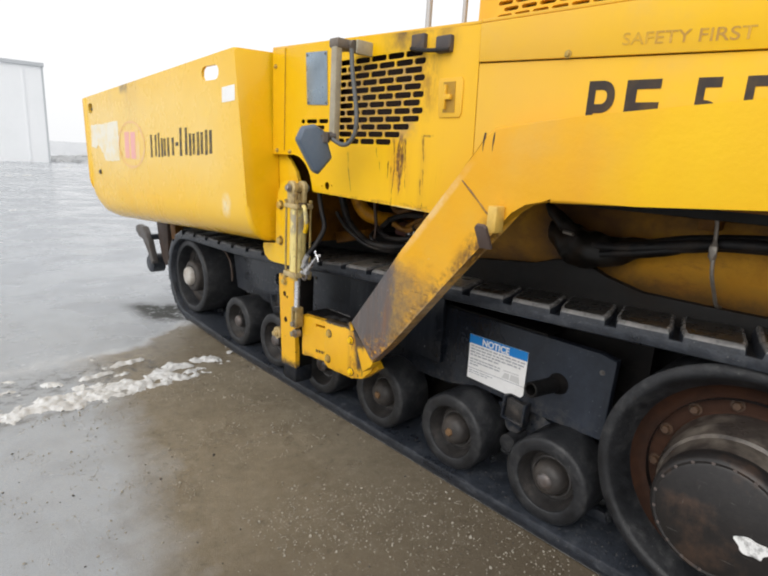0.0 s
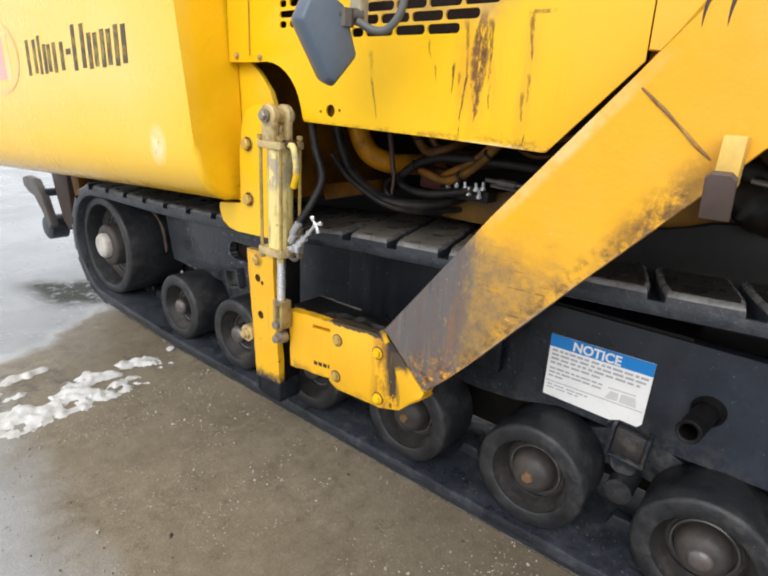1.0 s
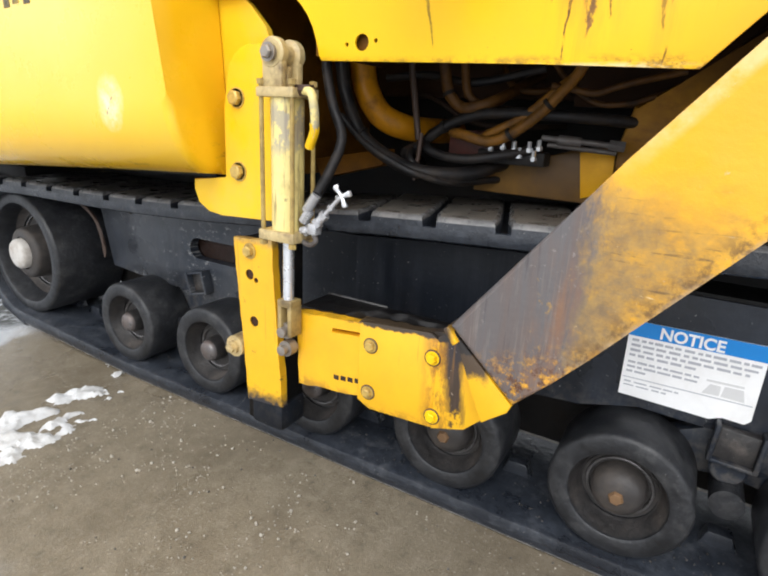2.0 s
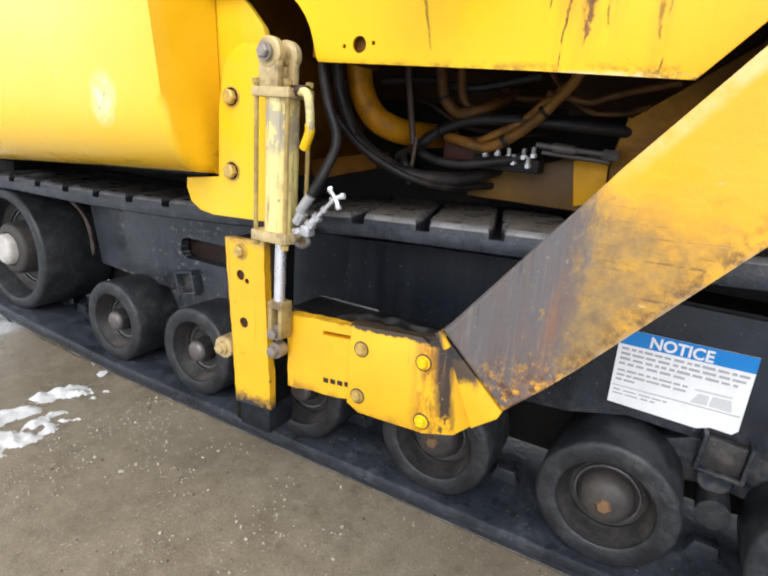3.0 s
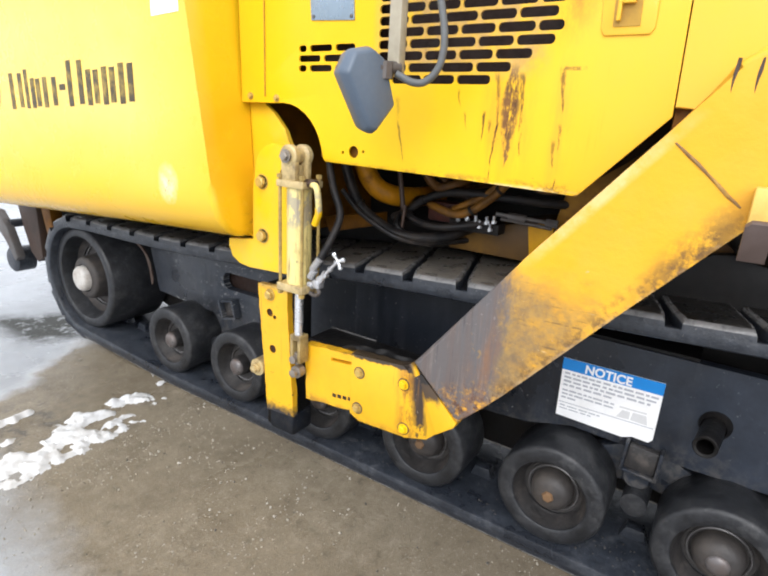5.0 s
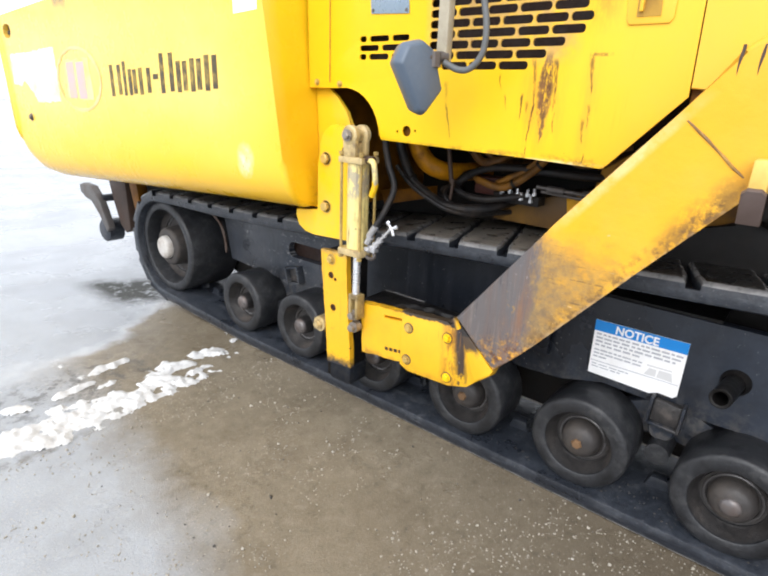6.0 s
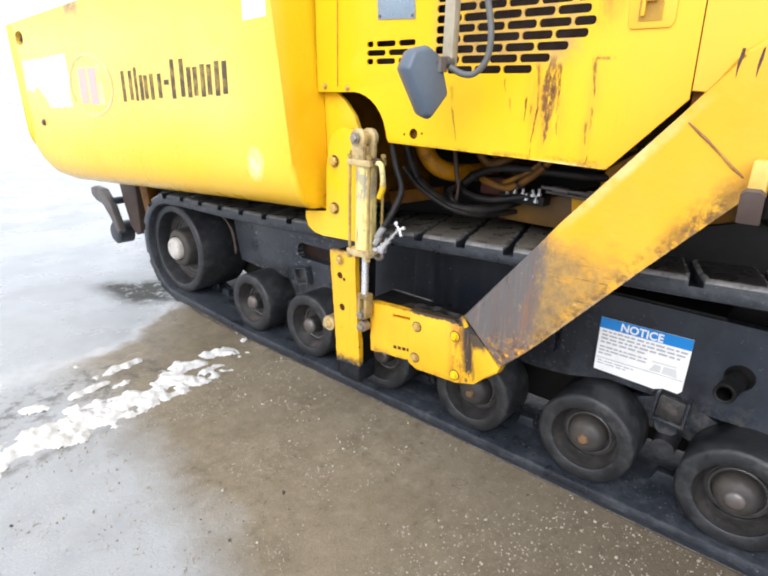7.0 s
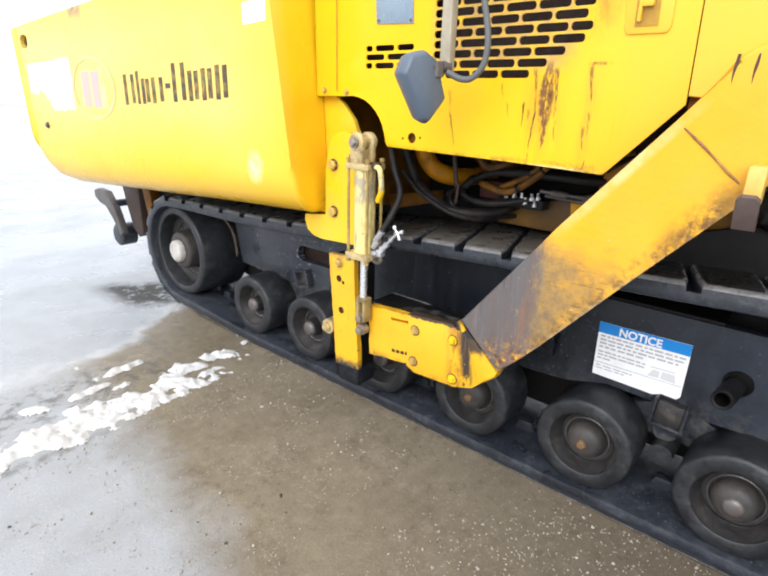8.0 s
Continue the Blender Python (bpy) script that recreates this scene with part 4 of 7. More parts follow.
def lettering(name, text, size, material, parent, place, turn=0.0, stretch=1.0, bold=0.0, label="", lean=0.0):
    cu = bpy.data.curves.new(name, "FONT")
    cu.body, cu.size, cu.extrude, cu.offset, cu.shear = text, size, 0.0006, bold, lean
    tmp = new(name, cu)
    bpy.context.view_layer.update()
    me = bpy.data.meshes.new_from_object(tmp.evaluated_get(bpy.context.evaluated_depsgraph_get()))
    bpy.data.objects.remove(tmp)
    me.materials.clear()
    me.materials.append(material)
    m = Matrix.Translation(place) @ FACING @ pose(0, 0, 0, 0, 0, turn) @ Matrix.Diagonal((stretch, 1, 1, 1))
    me.transform(m)
    return tagged(hang(new(name, me), parent, Matrix()), label)


# ---- ground and distance ----
def make_ground():
    bm = bmesh.new()
    vs = [bm.verts.new((2000 * math.cos(a), 2000 * math.sin(a), 0)) for a in np.linspace(0, 2 * math.pi, 48, endpoint=False)]
    bm.faces.new(vs)
    tagged(part("ground", bm, M_GROUND, None), "wet muddy concrete yard with slush", "ground", "", "structure")


make_ground()


def make_warehouse():
    """A long pale steel shed far across the yard."""
    root = tagged(new("warehouse"), "pale grey steel-clad warehouse far across the yard", "building")
    m = Matrix.Translation((9.2, 43.4, 0)) @ pose(0, 0, 0, 0, 0, -9)
    root.matrix_basis = m
    wall = part("wall", box(bmesh.new(), (-24, 0), (0, 14), (0, 6.2)), M_SHED, root, "ribbed pale steel wall", m)
    bm = bmesh.new()
    box(bm, (-24.1, 0.12), (-0.12, 14.1), (6.2, 6.42))
    part("roof_edge", bm, M_SHEDTRIM, root, "grey roof trim", m)
    bm = bmesh.new()
    box(bm, (-0.06, 0.06), (-0.06, 0.06), (0, 6.2))
    part("corner_trim", bm, M_SHEDTRIM, root, "", m)
    rib = mesh_of("rib", box(bmesh.new(), (-0.05, 0.05), (-0.04, 0.01), (0.1, 6.1)), M_SHED)
    for i in range(9):
        piece("rib", rib, wall, m @ Matrix.Translation((-1.1 - 2.4 * i, 0, 0)))


make_warehouse()

# ---- the paving machine ----
paver = tagged(new("asphalt_paver"), "worn yellow tracked asphalt paver parked on wet concrete", "construction vehicle")
paver.matrix_basis = Matrix.Translation((3.1, 2.2, 0))
SIDE = 2.015  # outer face of the engine panels


def make_hopper():
    # lofted from rear to front: a flat side that rolls under at the bottom
    wide, high, face, back = 0.155, 0.185, 1.835, 2.05
    floor_y = [2.83, 3.4, 4.3, 5.10, 5.40, 5.58, 5.68, 5.72]
    floor_z = [1.020, 0.991, 0.936, 0.886, 0.868, 0.888, 0.940, 1.03]
    bm = bmesh.new()
    outer, inner = [], []
    for u in [0.0, 0.012] + np.linspace(0.07, 0.93, 12).tolist() + [0.975, 0.988, 1.0]:
        y_low = 2.85 + u * 2.87
        zb, zt = np.interp(y_low, floor_y, floor_z), 2.03 - 0.14 * u
        section = [(face, zt - (zt - zb - high) * f) for f in (0, 0.02, 0.2, 0.45, 0.75, 0.97, 1)]
        section += [(face + wide * (1 - math.cos(a)) ** 1.12, zb + high - high * math.sin(a)) for a in np.linspace(0, math.pi / 2, 10)[1:]]
        section.append((back - 0.03, zb - 0.004))
        o, n = [], []
        for k, (x, z) in enumerate(section):
            f = (z - zb) / (zt - zb)
            skew = (x - face) / (back - face)
            shift = (1 - u) * (0.16 * f + skew * (0.035 - 0.095 * f)) + u * 0.07 * f
            o.append(bm.verts.new((x, y_low + shift, z)))
            zi = z - 0.004 * k / len(section)
            f = (zi - zb) / (zt - zb)
            n.append(bm.verts.new((back, y_low + (1 - u) * (0.035 + 0.065 * f) + u * 0.07 * f, zi)))
        outer.append(o)
        inner.append(n)
    last = len(outer[0]) - 1
    for a, b, c, d in zip(outer, outer[1:], inner, inner[1:]):
        for k in range(last):
            bm.faces.new((a[k], a[k + 1], b[k + 1], b[k]))
            bm.faces.new((c[k], d[k], d[k + 1], c[k + 1]))
        bm.faces.new((a[0], b[0], d[0], c[0]))
        bm.faces.new((a[last], c[last], d[last], b[last]))
    for o, n in ((outer[0], inner[0]), (outer[-1], inner[-1])):
        for k in range(last):
            bm.faces.new((o[k], n[k], n[k + 1], o[k + 1]))

    def chain(row):
        pairs = [{a, b} for a, b in zip(row, row[1:])]
        return [e for e in bm.edges if set(e.verts) in pairs]
    rear, front = chain(outer[0]), chain(outer[-1])
    bmesh.ops.bevel(bm, geom=rear, offset=0.026, segments=5, affect="EDGES", profile=0.5)
    bmesh.ops.bevel(bm, geom=[e for e in front if e.is_valid], offset=0.02, segments=3, affect="EDGES", profile=0.5)
    wing = part("hopper_wing", bm, M_HOPPER, paver, "glossy yellow rounded hopper side")
    tool = bmesh.new()
    stadium(tool, 3.295, 1.922, 0.215, 0.078, 1.7, 2.2)
    cut(wing, tool, "FAST")
    tool = bmesh.new()
    stadium(tool, 5.635, 1.795, 0.135, 0.085, 1.7, 1.875)
    cut(wing, tool, "FAST")
    tool = bmesh.new()
    slab(tool, [(3.08, 2.3), (3.08, 1.84), (5.60, 1.70), (5.60, 2.3)], 1.852, 2.3)
    cut(wing, tool, "FAST")
    bm = bmesh.new()
    box(bm, (1.866, 1.874), (5.575, 5.695), (1.755, 1.835), bevel=0.003)
    box(bm, (1.846, 1.87), (5.61, 5.66), (1.775, 1.80), bevel=0.004)
    part("corner_socket", bm, M_DARK, wing, "black socket near the front corner")
    # sloping floor, back plate and the far wing
    bm = bmesh.new()
    slab(bm, [(2.95, 1.0), (5.6, 0.9), (5.6, 0.96), (2.95, 1.06)], 2.05, 4.2)
    part("hopper_floor", bm, M_DARK, paver, "dirty hopper floor")
    bm = bmesh.new()
    slab(bm, [(2.92, 2.03), (2.905, 1.0), (5.0, 0.89), (5.62, 0.95), (5.73, 1.89)], 4.2, 4.36, 0.012)
    part("hopper_wing", bm, M_WING, paver, "yellow hopper side")
    bm = bmesh.new()
    box(bm, (2.10, 4.2), (2.86, 2.94), (1.0, 1.98))
    part("hopper_back_plate", bm, M_DIRTY, paver, "worn hopper back plate")
    # markings on the wing, which leans up towards the rear by three degrees
    X = 1.8335
    up = math.tan(radians(3.0))

    def on_wing(y0, y1, z0, z1, bm):
        o = [(y0, z0 - up * y0), (y1, z0 - up * y1), (y1, z1 - up * y1), (y0, z1 - up * y0)]
        return slab(bm, o, X, X + 0.003)
    # worn maker's name: one plain bar for each stroke
    base = 1.425 + up * 4.24
    widths = [0.13, 0.04, 0.095, 0.125, 0.055, 0.13, 0.10, 0.10, 0.105]
    tall = [0.95, 1, 0.76, 0.76, 0.0, 1.08, 0.82, 0.84, 0.88]
    y = 4.245
    for w, h in zip(widths, tall):
        bm = bmesh.new()
        z1 = base + 0.162 * h
        if h == 0.0:
            on_wing(y - 0.045, y, base + 0.065, base + 0.088, bm)
        elif w < 0.06:
            on_wing(y - w + 0.012, y, base, z1, bm)
        else:
            # two plain bars
            s = 0.034
            on_wing(y - s, y, base, z1, bm)
            on_wing(y - w + 0.014, y - w + 0.014 + s, base + 0.006, z1 - 0.004, bm)
        part("name_bar", bm, M_NAME, wing, "worn black bar")
        y -= w + 0.012
    torn = [(4.925, 1.66), (4.93, 1.355), (5.285, 1.36), (5.33, 1.42), (5.47, 1.50), (5.52, 1.465), (5.665, 1.49), (5.65, 1.668)]
    lean = [(y, z + up * (5.3 - y)) for y, z in ragged(torn, 0.022, 0.006, random.Random(11))]
    part("decal_remnant", slab(bmesh.new(), lean, X, X + 0.003), M_REMNANT, wing, "torn white decal remnant")
    part("decal", on_wing(3.005, 3.15, 1.762 + up * 3.07, 1.842 + up * 3.07, bmesh.new()), M_WHITE, wing, "white square decal")
    bm = bmesh.new()
    ang = np.linspace(0, 2 * math.pi, 40, endpoint=False)
    rng = random.Random(9)
    wear = [rng.uniform(0.88, 0.94) for n in range(40)]
    rings = [[bm.verts.new((X - 0.0006, 4.64 + g * 0.29 * math.cos(a), 1.505 + g * 0.175 * math.sin(a))) for a, g in zip(ang, gs)] for gs in ([1.0] * 40, wear)]
    for n in range(40):
        bm.faces.new((rings[0][n], rings[0][(n + 1) % 40], rings[1][(n + 1) % 40], rings[1][n]))
    part("emblem_ring", bm, M_PINK, wing, "faded pink emblem ring")
    field = ragged([(4.80, 1.40), (4.81, 1.61), (4.48, 1.615), (4.47, 1.40)], 0.03, 0.007, random.Random(5))
    part("emblem_field", slab(bmesh.new(), field, X, X + 0.002), M_PINKPALE, wing, "bleached pink emblem ground")
    for yy in (4.73, 4.60):
        bm = bmesh.new()
        slab(bm, [(yy - 0.055, 1.405), (yy + 0.045, 1.40), (yy + 0.045, 1.595), (yy - 0.055, 1.60)], X - 0.001, X + 0.002)
        part("emblem_bar", bm, M_PINK2, wing, "faded red bar")
    for y, z in [(5.45, 1.26)]:
        part("bolt", hexbolt(bmesh.new(), Matrix.Translation((1.835, y, z)), 0.018), M_GUN, wing)
    bm = bmesh.new()
    box(bm, (1.85, 1.95), (4.70, 4.82), (1.925, 1.95), bevel=0.006)
    part("latch_lug", bm, M_RUST, wing, "rusty lug on the top edge")


make_hopper()


def arc(cy, cz, r, a0, a1, n=8):
    return [(cy + r * math.cos(radians(a)), cz + r * math.sin(radians(a))) for a in np.linspace(a0, a1, n)]


def make_engine_panel():
    o = [(2.925, 2.035), (2.35, 2.026), (1.975, 2.007), (1.545, 1.986), (1.53, 1.50), (1.711, 1.302), (2.0, 1.312), (2.53, 1.322)]
    o += arc(2.72, 1.322, 0.182, 176, 92, 9)
    o += [(2.76, 1.500), (2.915, 1.498)]
    panel = part("engine_panel", slab(bmesh.new(), o, SIDE, SIDE + 0.006, 0.002), M_PANEL, paver, "yellow louvred engine panel with rust runs")
    tool = bmesh.new()
    for i in range(12):
        z = 1.577 + i * 0.0312
        right = 1.925 if i == 0 else 1.872 if i == 1 else 1.832 if i == 2 else 1.80
        y = 2.335 - (0.0 if i % 2 else 0.052)
        if i % 2 == 0:
            slot(tool, 2.313, z, 0.045, 0.0238, 2.0, 2.05)
        while y - 0.05 > right:
            w = min(0.0975, y - right)
            slot(tool, y - w / 2, z, w, 0.0238, 2.0, 2.05)
            y -= 0.105
    for i, z in enumerate((1.668, 1.638, 1.609)):
        y = 2.645
        for w in ((0.032, 0.09, 0.075), (0.09, 0.094), (0.032, 0.09, 0.075))[i]:
            slot(tool, y - w / 2, z, w, 0.0200, 2.0, 2.05)
            y -= w + 0.014
    for y, z, r in [(2.413, 1.361, 0.019), (2.455, 1.357, 0.005), (2.375, 1.364, 0.005)]:
        slab(tool, [(y + r * math.cos(a), z + r * math.sin(a)) for a in np.linspace(0, 2 * math.pi, 14, endpoint=False)], 2.0, 2.05)
    cut(panel, tool)
    # radiator core close behind the slots
    part("radiator_core", box(bmesh.new(), (2.075, 2.10), (1.75, 2.70), (1.57, 1.96)), M_CORE, paver, "dark dusty radiator core")
    # data plate
    bm = bmesh.new()
    slab(bm, [(2.612, 1.993), (2.441, 1.985), (2.424, 1.741), (2.592, 1.748)], SIDE - 0.004, SIDE + 0.001, 0.001)
    plate = part("data_plate", bm, M_SILVER, panel, "worn blue-grey metal data plate")
    for y, z in [(2.60, 1.98), (2.45, 1.973), (2.435, 1.752), (2.583, 1.758)]:
        part("rivet", lathe(bmesh.new(), [(0, 0.006), (-0.003, 0.005), (-0.004, 0)], Matrix.Translation((SIDE - 0.004, y, z)), 10), M_GUN, plate)
    # recessed paddle latch
    bm = bmesh.new()
    o = [(1.715, 1.815), (1.610, 1.815), (1.600, 1.80), (1.598, 1.685), (1.607, 1.672), (1.705, 1.672), (1.713, 1.685), (1.722, 1.80)]
    slab(bm, o, SIDE - 0.006, SIDE + 0.001, 0.003)
    latch = part("latch", bm, M_HOOD, panel, "recessed yellow paddle latch")
    part("latch_pocket", slab(bmesh.new(), [(1.692, 1.80), (1.635, 1.80), (1.63, 1.69), (1.688, 1.69)], SIDE - 0.0085, SIDE), M_POCKET, latch, "dark latch pocket")
    bm = bmesh.new()
    box(bm, (1.993, 2.008), (1.645, 1.675), (1.735, 1.755), bevel=0.003)
    box(bm, (1.995, 2.008), (1.672, 1.682), (1.70, 1.79), bevel=0.003)
    part("latch_handle", bm, M_HOOD, latch)
    # edge bolts
    for y, z in [(2.745, 1.515), (2.87, 1.52), (2.89, 1.95)]:
        part("bolt", hexbolt(bmesh.new(), Matrix.Translation((SIDE, y, z)), 0.009, 0.007), M_BOLT, panel)
    bm = bmesh.new()
    box(bm, (SIDE - 0.004, SIDE + 0.001), (2.7965, 2.7995), (1.52, 2.03))
    part("panel_seam", bm, M_WEB, panel)
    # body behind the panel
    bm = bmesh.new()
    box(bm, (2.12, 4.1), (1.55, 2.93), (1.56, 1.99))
    part("engine_body", bm, M_DKYEL, paver, "oily engine compartment darkened for shade")
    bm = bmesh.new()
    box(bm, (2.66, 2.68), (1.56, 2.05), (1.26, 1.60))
    part("inner_wall", bm, M_DKYEL, paver, "oily inner wall darkened for shade")
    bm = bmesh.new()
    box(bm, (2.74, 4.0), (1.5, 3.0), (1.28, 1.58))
    part("bay_wall", bm, M_DKYEL, paver, "greasy brown bay wall darkened for shade")
    bm = bmesh.new()
    slab(bm, [(2.93, 2.036), (1.55, 1.988), (1.55, 2.0), (2.93, 2.05)], SIDE + 0.004, 4.15, 0.004)
    part("engine_cover", bm, M_HOOD, paver, "yellow engine cover")


make_engine_panel()


def make_rear_hood():
    o = [(1.5385, 1.855), (0.65, 1.812), (-1.6, 1.72), (-1.6, 1.58), (0.6, 1.49), (1.15, 1.46), (1.30, 1.50), (1.528, 1.52)]
    hood = part("rear_panel", slab(bmesh.new(), o, SIDE, SIDE + 0.014, 0.003), M_HOOD, paver, "yellow rear side panel with model lettering")
    o = [(1.54, 1.986), (0.95, 1.975), (-1.6, 1.93), (-1.6, 1.725), (0.65, 1.816), (1.535, 1.859)]
    band = part("upper_band", slab(bmesh.new(), o, SIDE - 0.008, SIDE + 0.02, 0.003), M_HOOD, paver, "yellow upper hood band with faded lettering")
    bm = bmesh.new()
    slab(bm, [(1.54, 1.988), (-1.6, 1.932), (-1.6, 1.945), (1.54, 2.0)], SIDE - 0.004, 4.15, 0.004)
    part("hood_top", bm, M_HOOD, paver)
    part("hood_body", box(bmesh.new(), (SIDE + 0.03, 4.1), (-1.6, 1.53), (1.42, 1.93)), M_DIRTY, paver)
    for y, z in [(1.19, 1.852)]:
        part("bolt", hexbolt(bmesh.new(), Matrix.Translation((SIDE - 0.008, y, z)), 0.009, 0.008), M_BOLT, band)
    for ch, y0, y1, top in (("P", 1.110, 1.026, 1.769), ("F", 0.994, 0.898, 1.765), ("5", 0.815, 0.742, 1.760), ("5", 0.702, 0.630, 1.757)):
        fitted_letters("model_letter", ch, y0, y1, top - 0.158, top, SIDE - 0.0015, M_INK, hood, "black stencilled character", 0.014, -0.002)
    fitted_letters("safety_lettering", "SAFETY FIRST", 1.024, 0.692, 1.860, 1.893, SIDE - 0.0095, M_FADED, band, "faded brown lettering", 0.006, -0.020)
    # cooler housing behind the hood
    bm = bmesh.new()
    box(bm, (2.40, 3.9), (-1.0, 1.872), (1.98, 2.55), bevel=0.012)
    house = part("cooler_housing", bm, M_HOOD, paver, "yellow cooler housing with slotted side")
    tool = bmesh.new()
    for i in range(9):
        z = 2.115 + 0.026 * i
        y = 1.765 - (0.03 if i % 2 else 0)
        for j in range(7):
            stadium(tool, y - 0.035, z, 0.072, 0.016, 2.36, 2.44, 4)
            y -= 0.085
    cut(house, tool)
    part("cooler_core", box(bmesh.new(), (2.435, 2.438), (1.10, 1.80), (2.09, 2.36)), M_DARK, house)
    # grey posts on the cover
    for y, r in [(2.26, 0.016), (2.03, 0.012)]:
        bm = bmesh.new()
        rod(bm, (2.5, y, 1.99), (2.5, y, 2.62), r)
        rod(bm, (2.5, y, 1.99), (2.5, y, 2.02), r * 1.8)
        part("post", bm, M_POST, paver, "thin grey upright post")


make_rear_hood()


M_TAB = plain("bleached_tab_paint", (0.80, 0.56, 0.16), (0.74, 0.46, 0.07), 0.45, 0, 30, 9, (0.40, 0.22, 0.05), 0.6, 0.001)
M_FLAP = plain("brown_steel", (0.13, 0.095, 0.085), (0.10, 0.07, 0.06), 0.5, 0.1, 40, 9, (0.06, 0.04, 0.03), 0.5)


def make_tow_arm():
    X0, X1 = 1.935, 1.998
    top = [(2.098, 0.752), (1.79, 1.145), (1.51, 1.458), (1.425, 1.605), (1.385, 1.632), (1.061, 1.662), (0.623, 1.692), (-1.2, 1.80)]
    low = [(-1.2, 1.54), (0.575, 1.435), (0.879, 1.414), (1.151, 1.398), (1.171, 1.417), (1.235, 1.385), (1.285, 1.352), (1.36, 1.285), (1.54, 1.056), (1.80, 0.747), (1.862, 0.678), (1.935, 0.600)]
    arm = part("tow_arm", slab(bmesh.new(), top + low, X0, X1, 0.014, 4), M_ARM, paver, "weathered yellow tow arm scraped bare at its end")
    # weld bead across the knee
    bm = bmesh.new()
    tapered(bm, [(X0 - 0.0005, 1.505, 1.446), (X0 - 0.001, 1.47, 1.418), (X0 - 0.001, 1.43, 1.384), (X0 - 0.001, 1.39, 1.348), (X0, 1.362, 1.325)], [0.002, 0.004, 0.003, 0.0042, 0.002], 8, 8)
    part("weld_bead", bm, M_WELD, arm, "rusty weld bead")
    # wedge welded to the lower front end
    part("end_wedge", slab(bmesh.new(), [(2.090, 0.740), (1.937, 0.5975), (1.945, 0.577), (2.002, 0.532), (2.036, 0.61), (2.068, 0.69)], 1.942, 1.998, 0.004), M_ENDRUST, arm, "yellow end wedge black with grease on top")
    # front edge cap
    bm = bmesh.new()
    box(bm, (X0 - 0.004, X1 + 0.012), (-0.008, 0.008), (-0.034, 0.010), Matrix.Translation((0, 2.10, 0.74)) @ pose(0, 0, 0, -38), 0.003)
    part("end_cap", bm, M_SLIDE, arm, "scraped yellow end cap")
    # welded tab with a square stub below it
    bm = bmesh.new()
    box(bm, (1.885, 1.934), (1.308, 1.346), (1.282, 1.372), bevel=0.005)
    part("tab", bm, M_TAB, arm, "welded pale yellow tab")
    bm = bmesh.new()
    slab(bm, [(-0.0235, -0.045), (0.0235, -0.045), (0.0235, 0.036), (0.014, 0.046), (-0.014, 0.046), (-0.0235, 0.036)], -0.007, 0.007, 0.002)
    part("flap", bm, M_FLAP, arm, "brown rusty steel flap below the tab", Matrix.Translation((1.848, 1.326, 1.272)) @ pose(0, 0, 0, 0, -28, 0))
    for y in (1.425, 1.385):
        bm = bmesh.new()
        tapered(bm, [(X0 + 0.002, y - 0.002, 1.612), (X0 + 0.001, y, 1.588), (X0 + 0.0008, y + 0.002, 1.565), (X0 + 0.001, y + 0.001, 1.54)], [0.0035, 0.004, 0.0024, 0.0008], 8, 4)
        part("rust_run", bm, M_RUST, arm, "rust run below the elbow")


make_tow_arm()


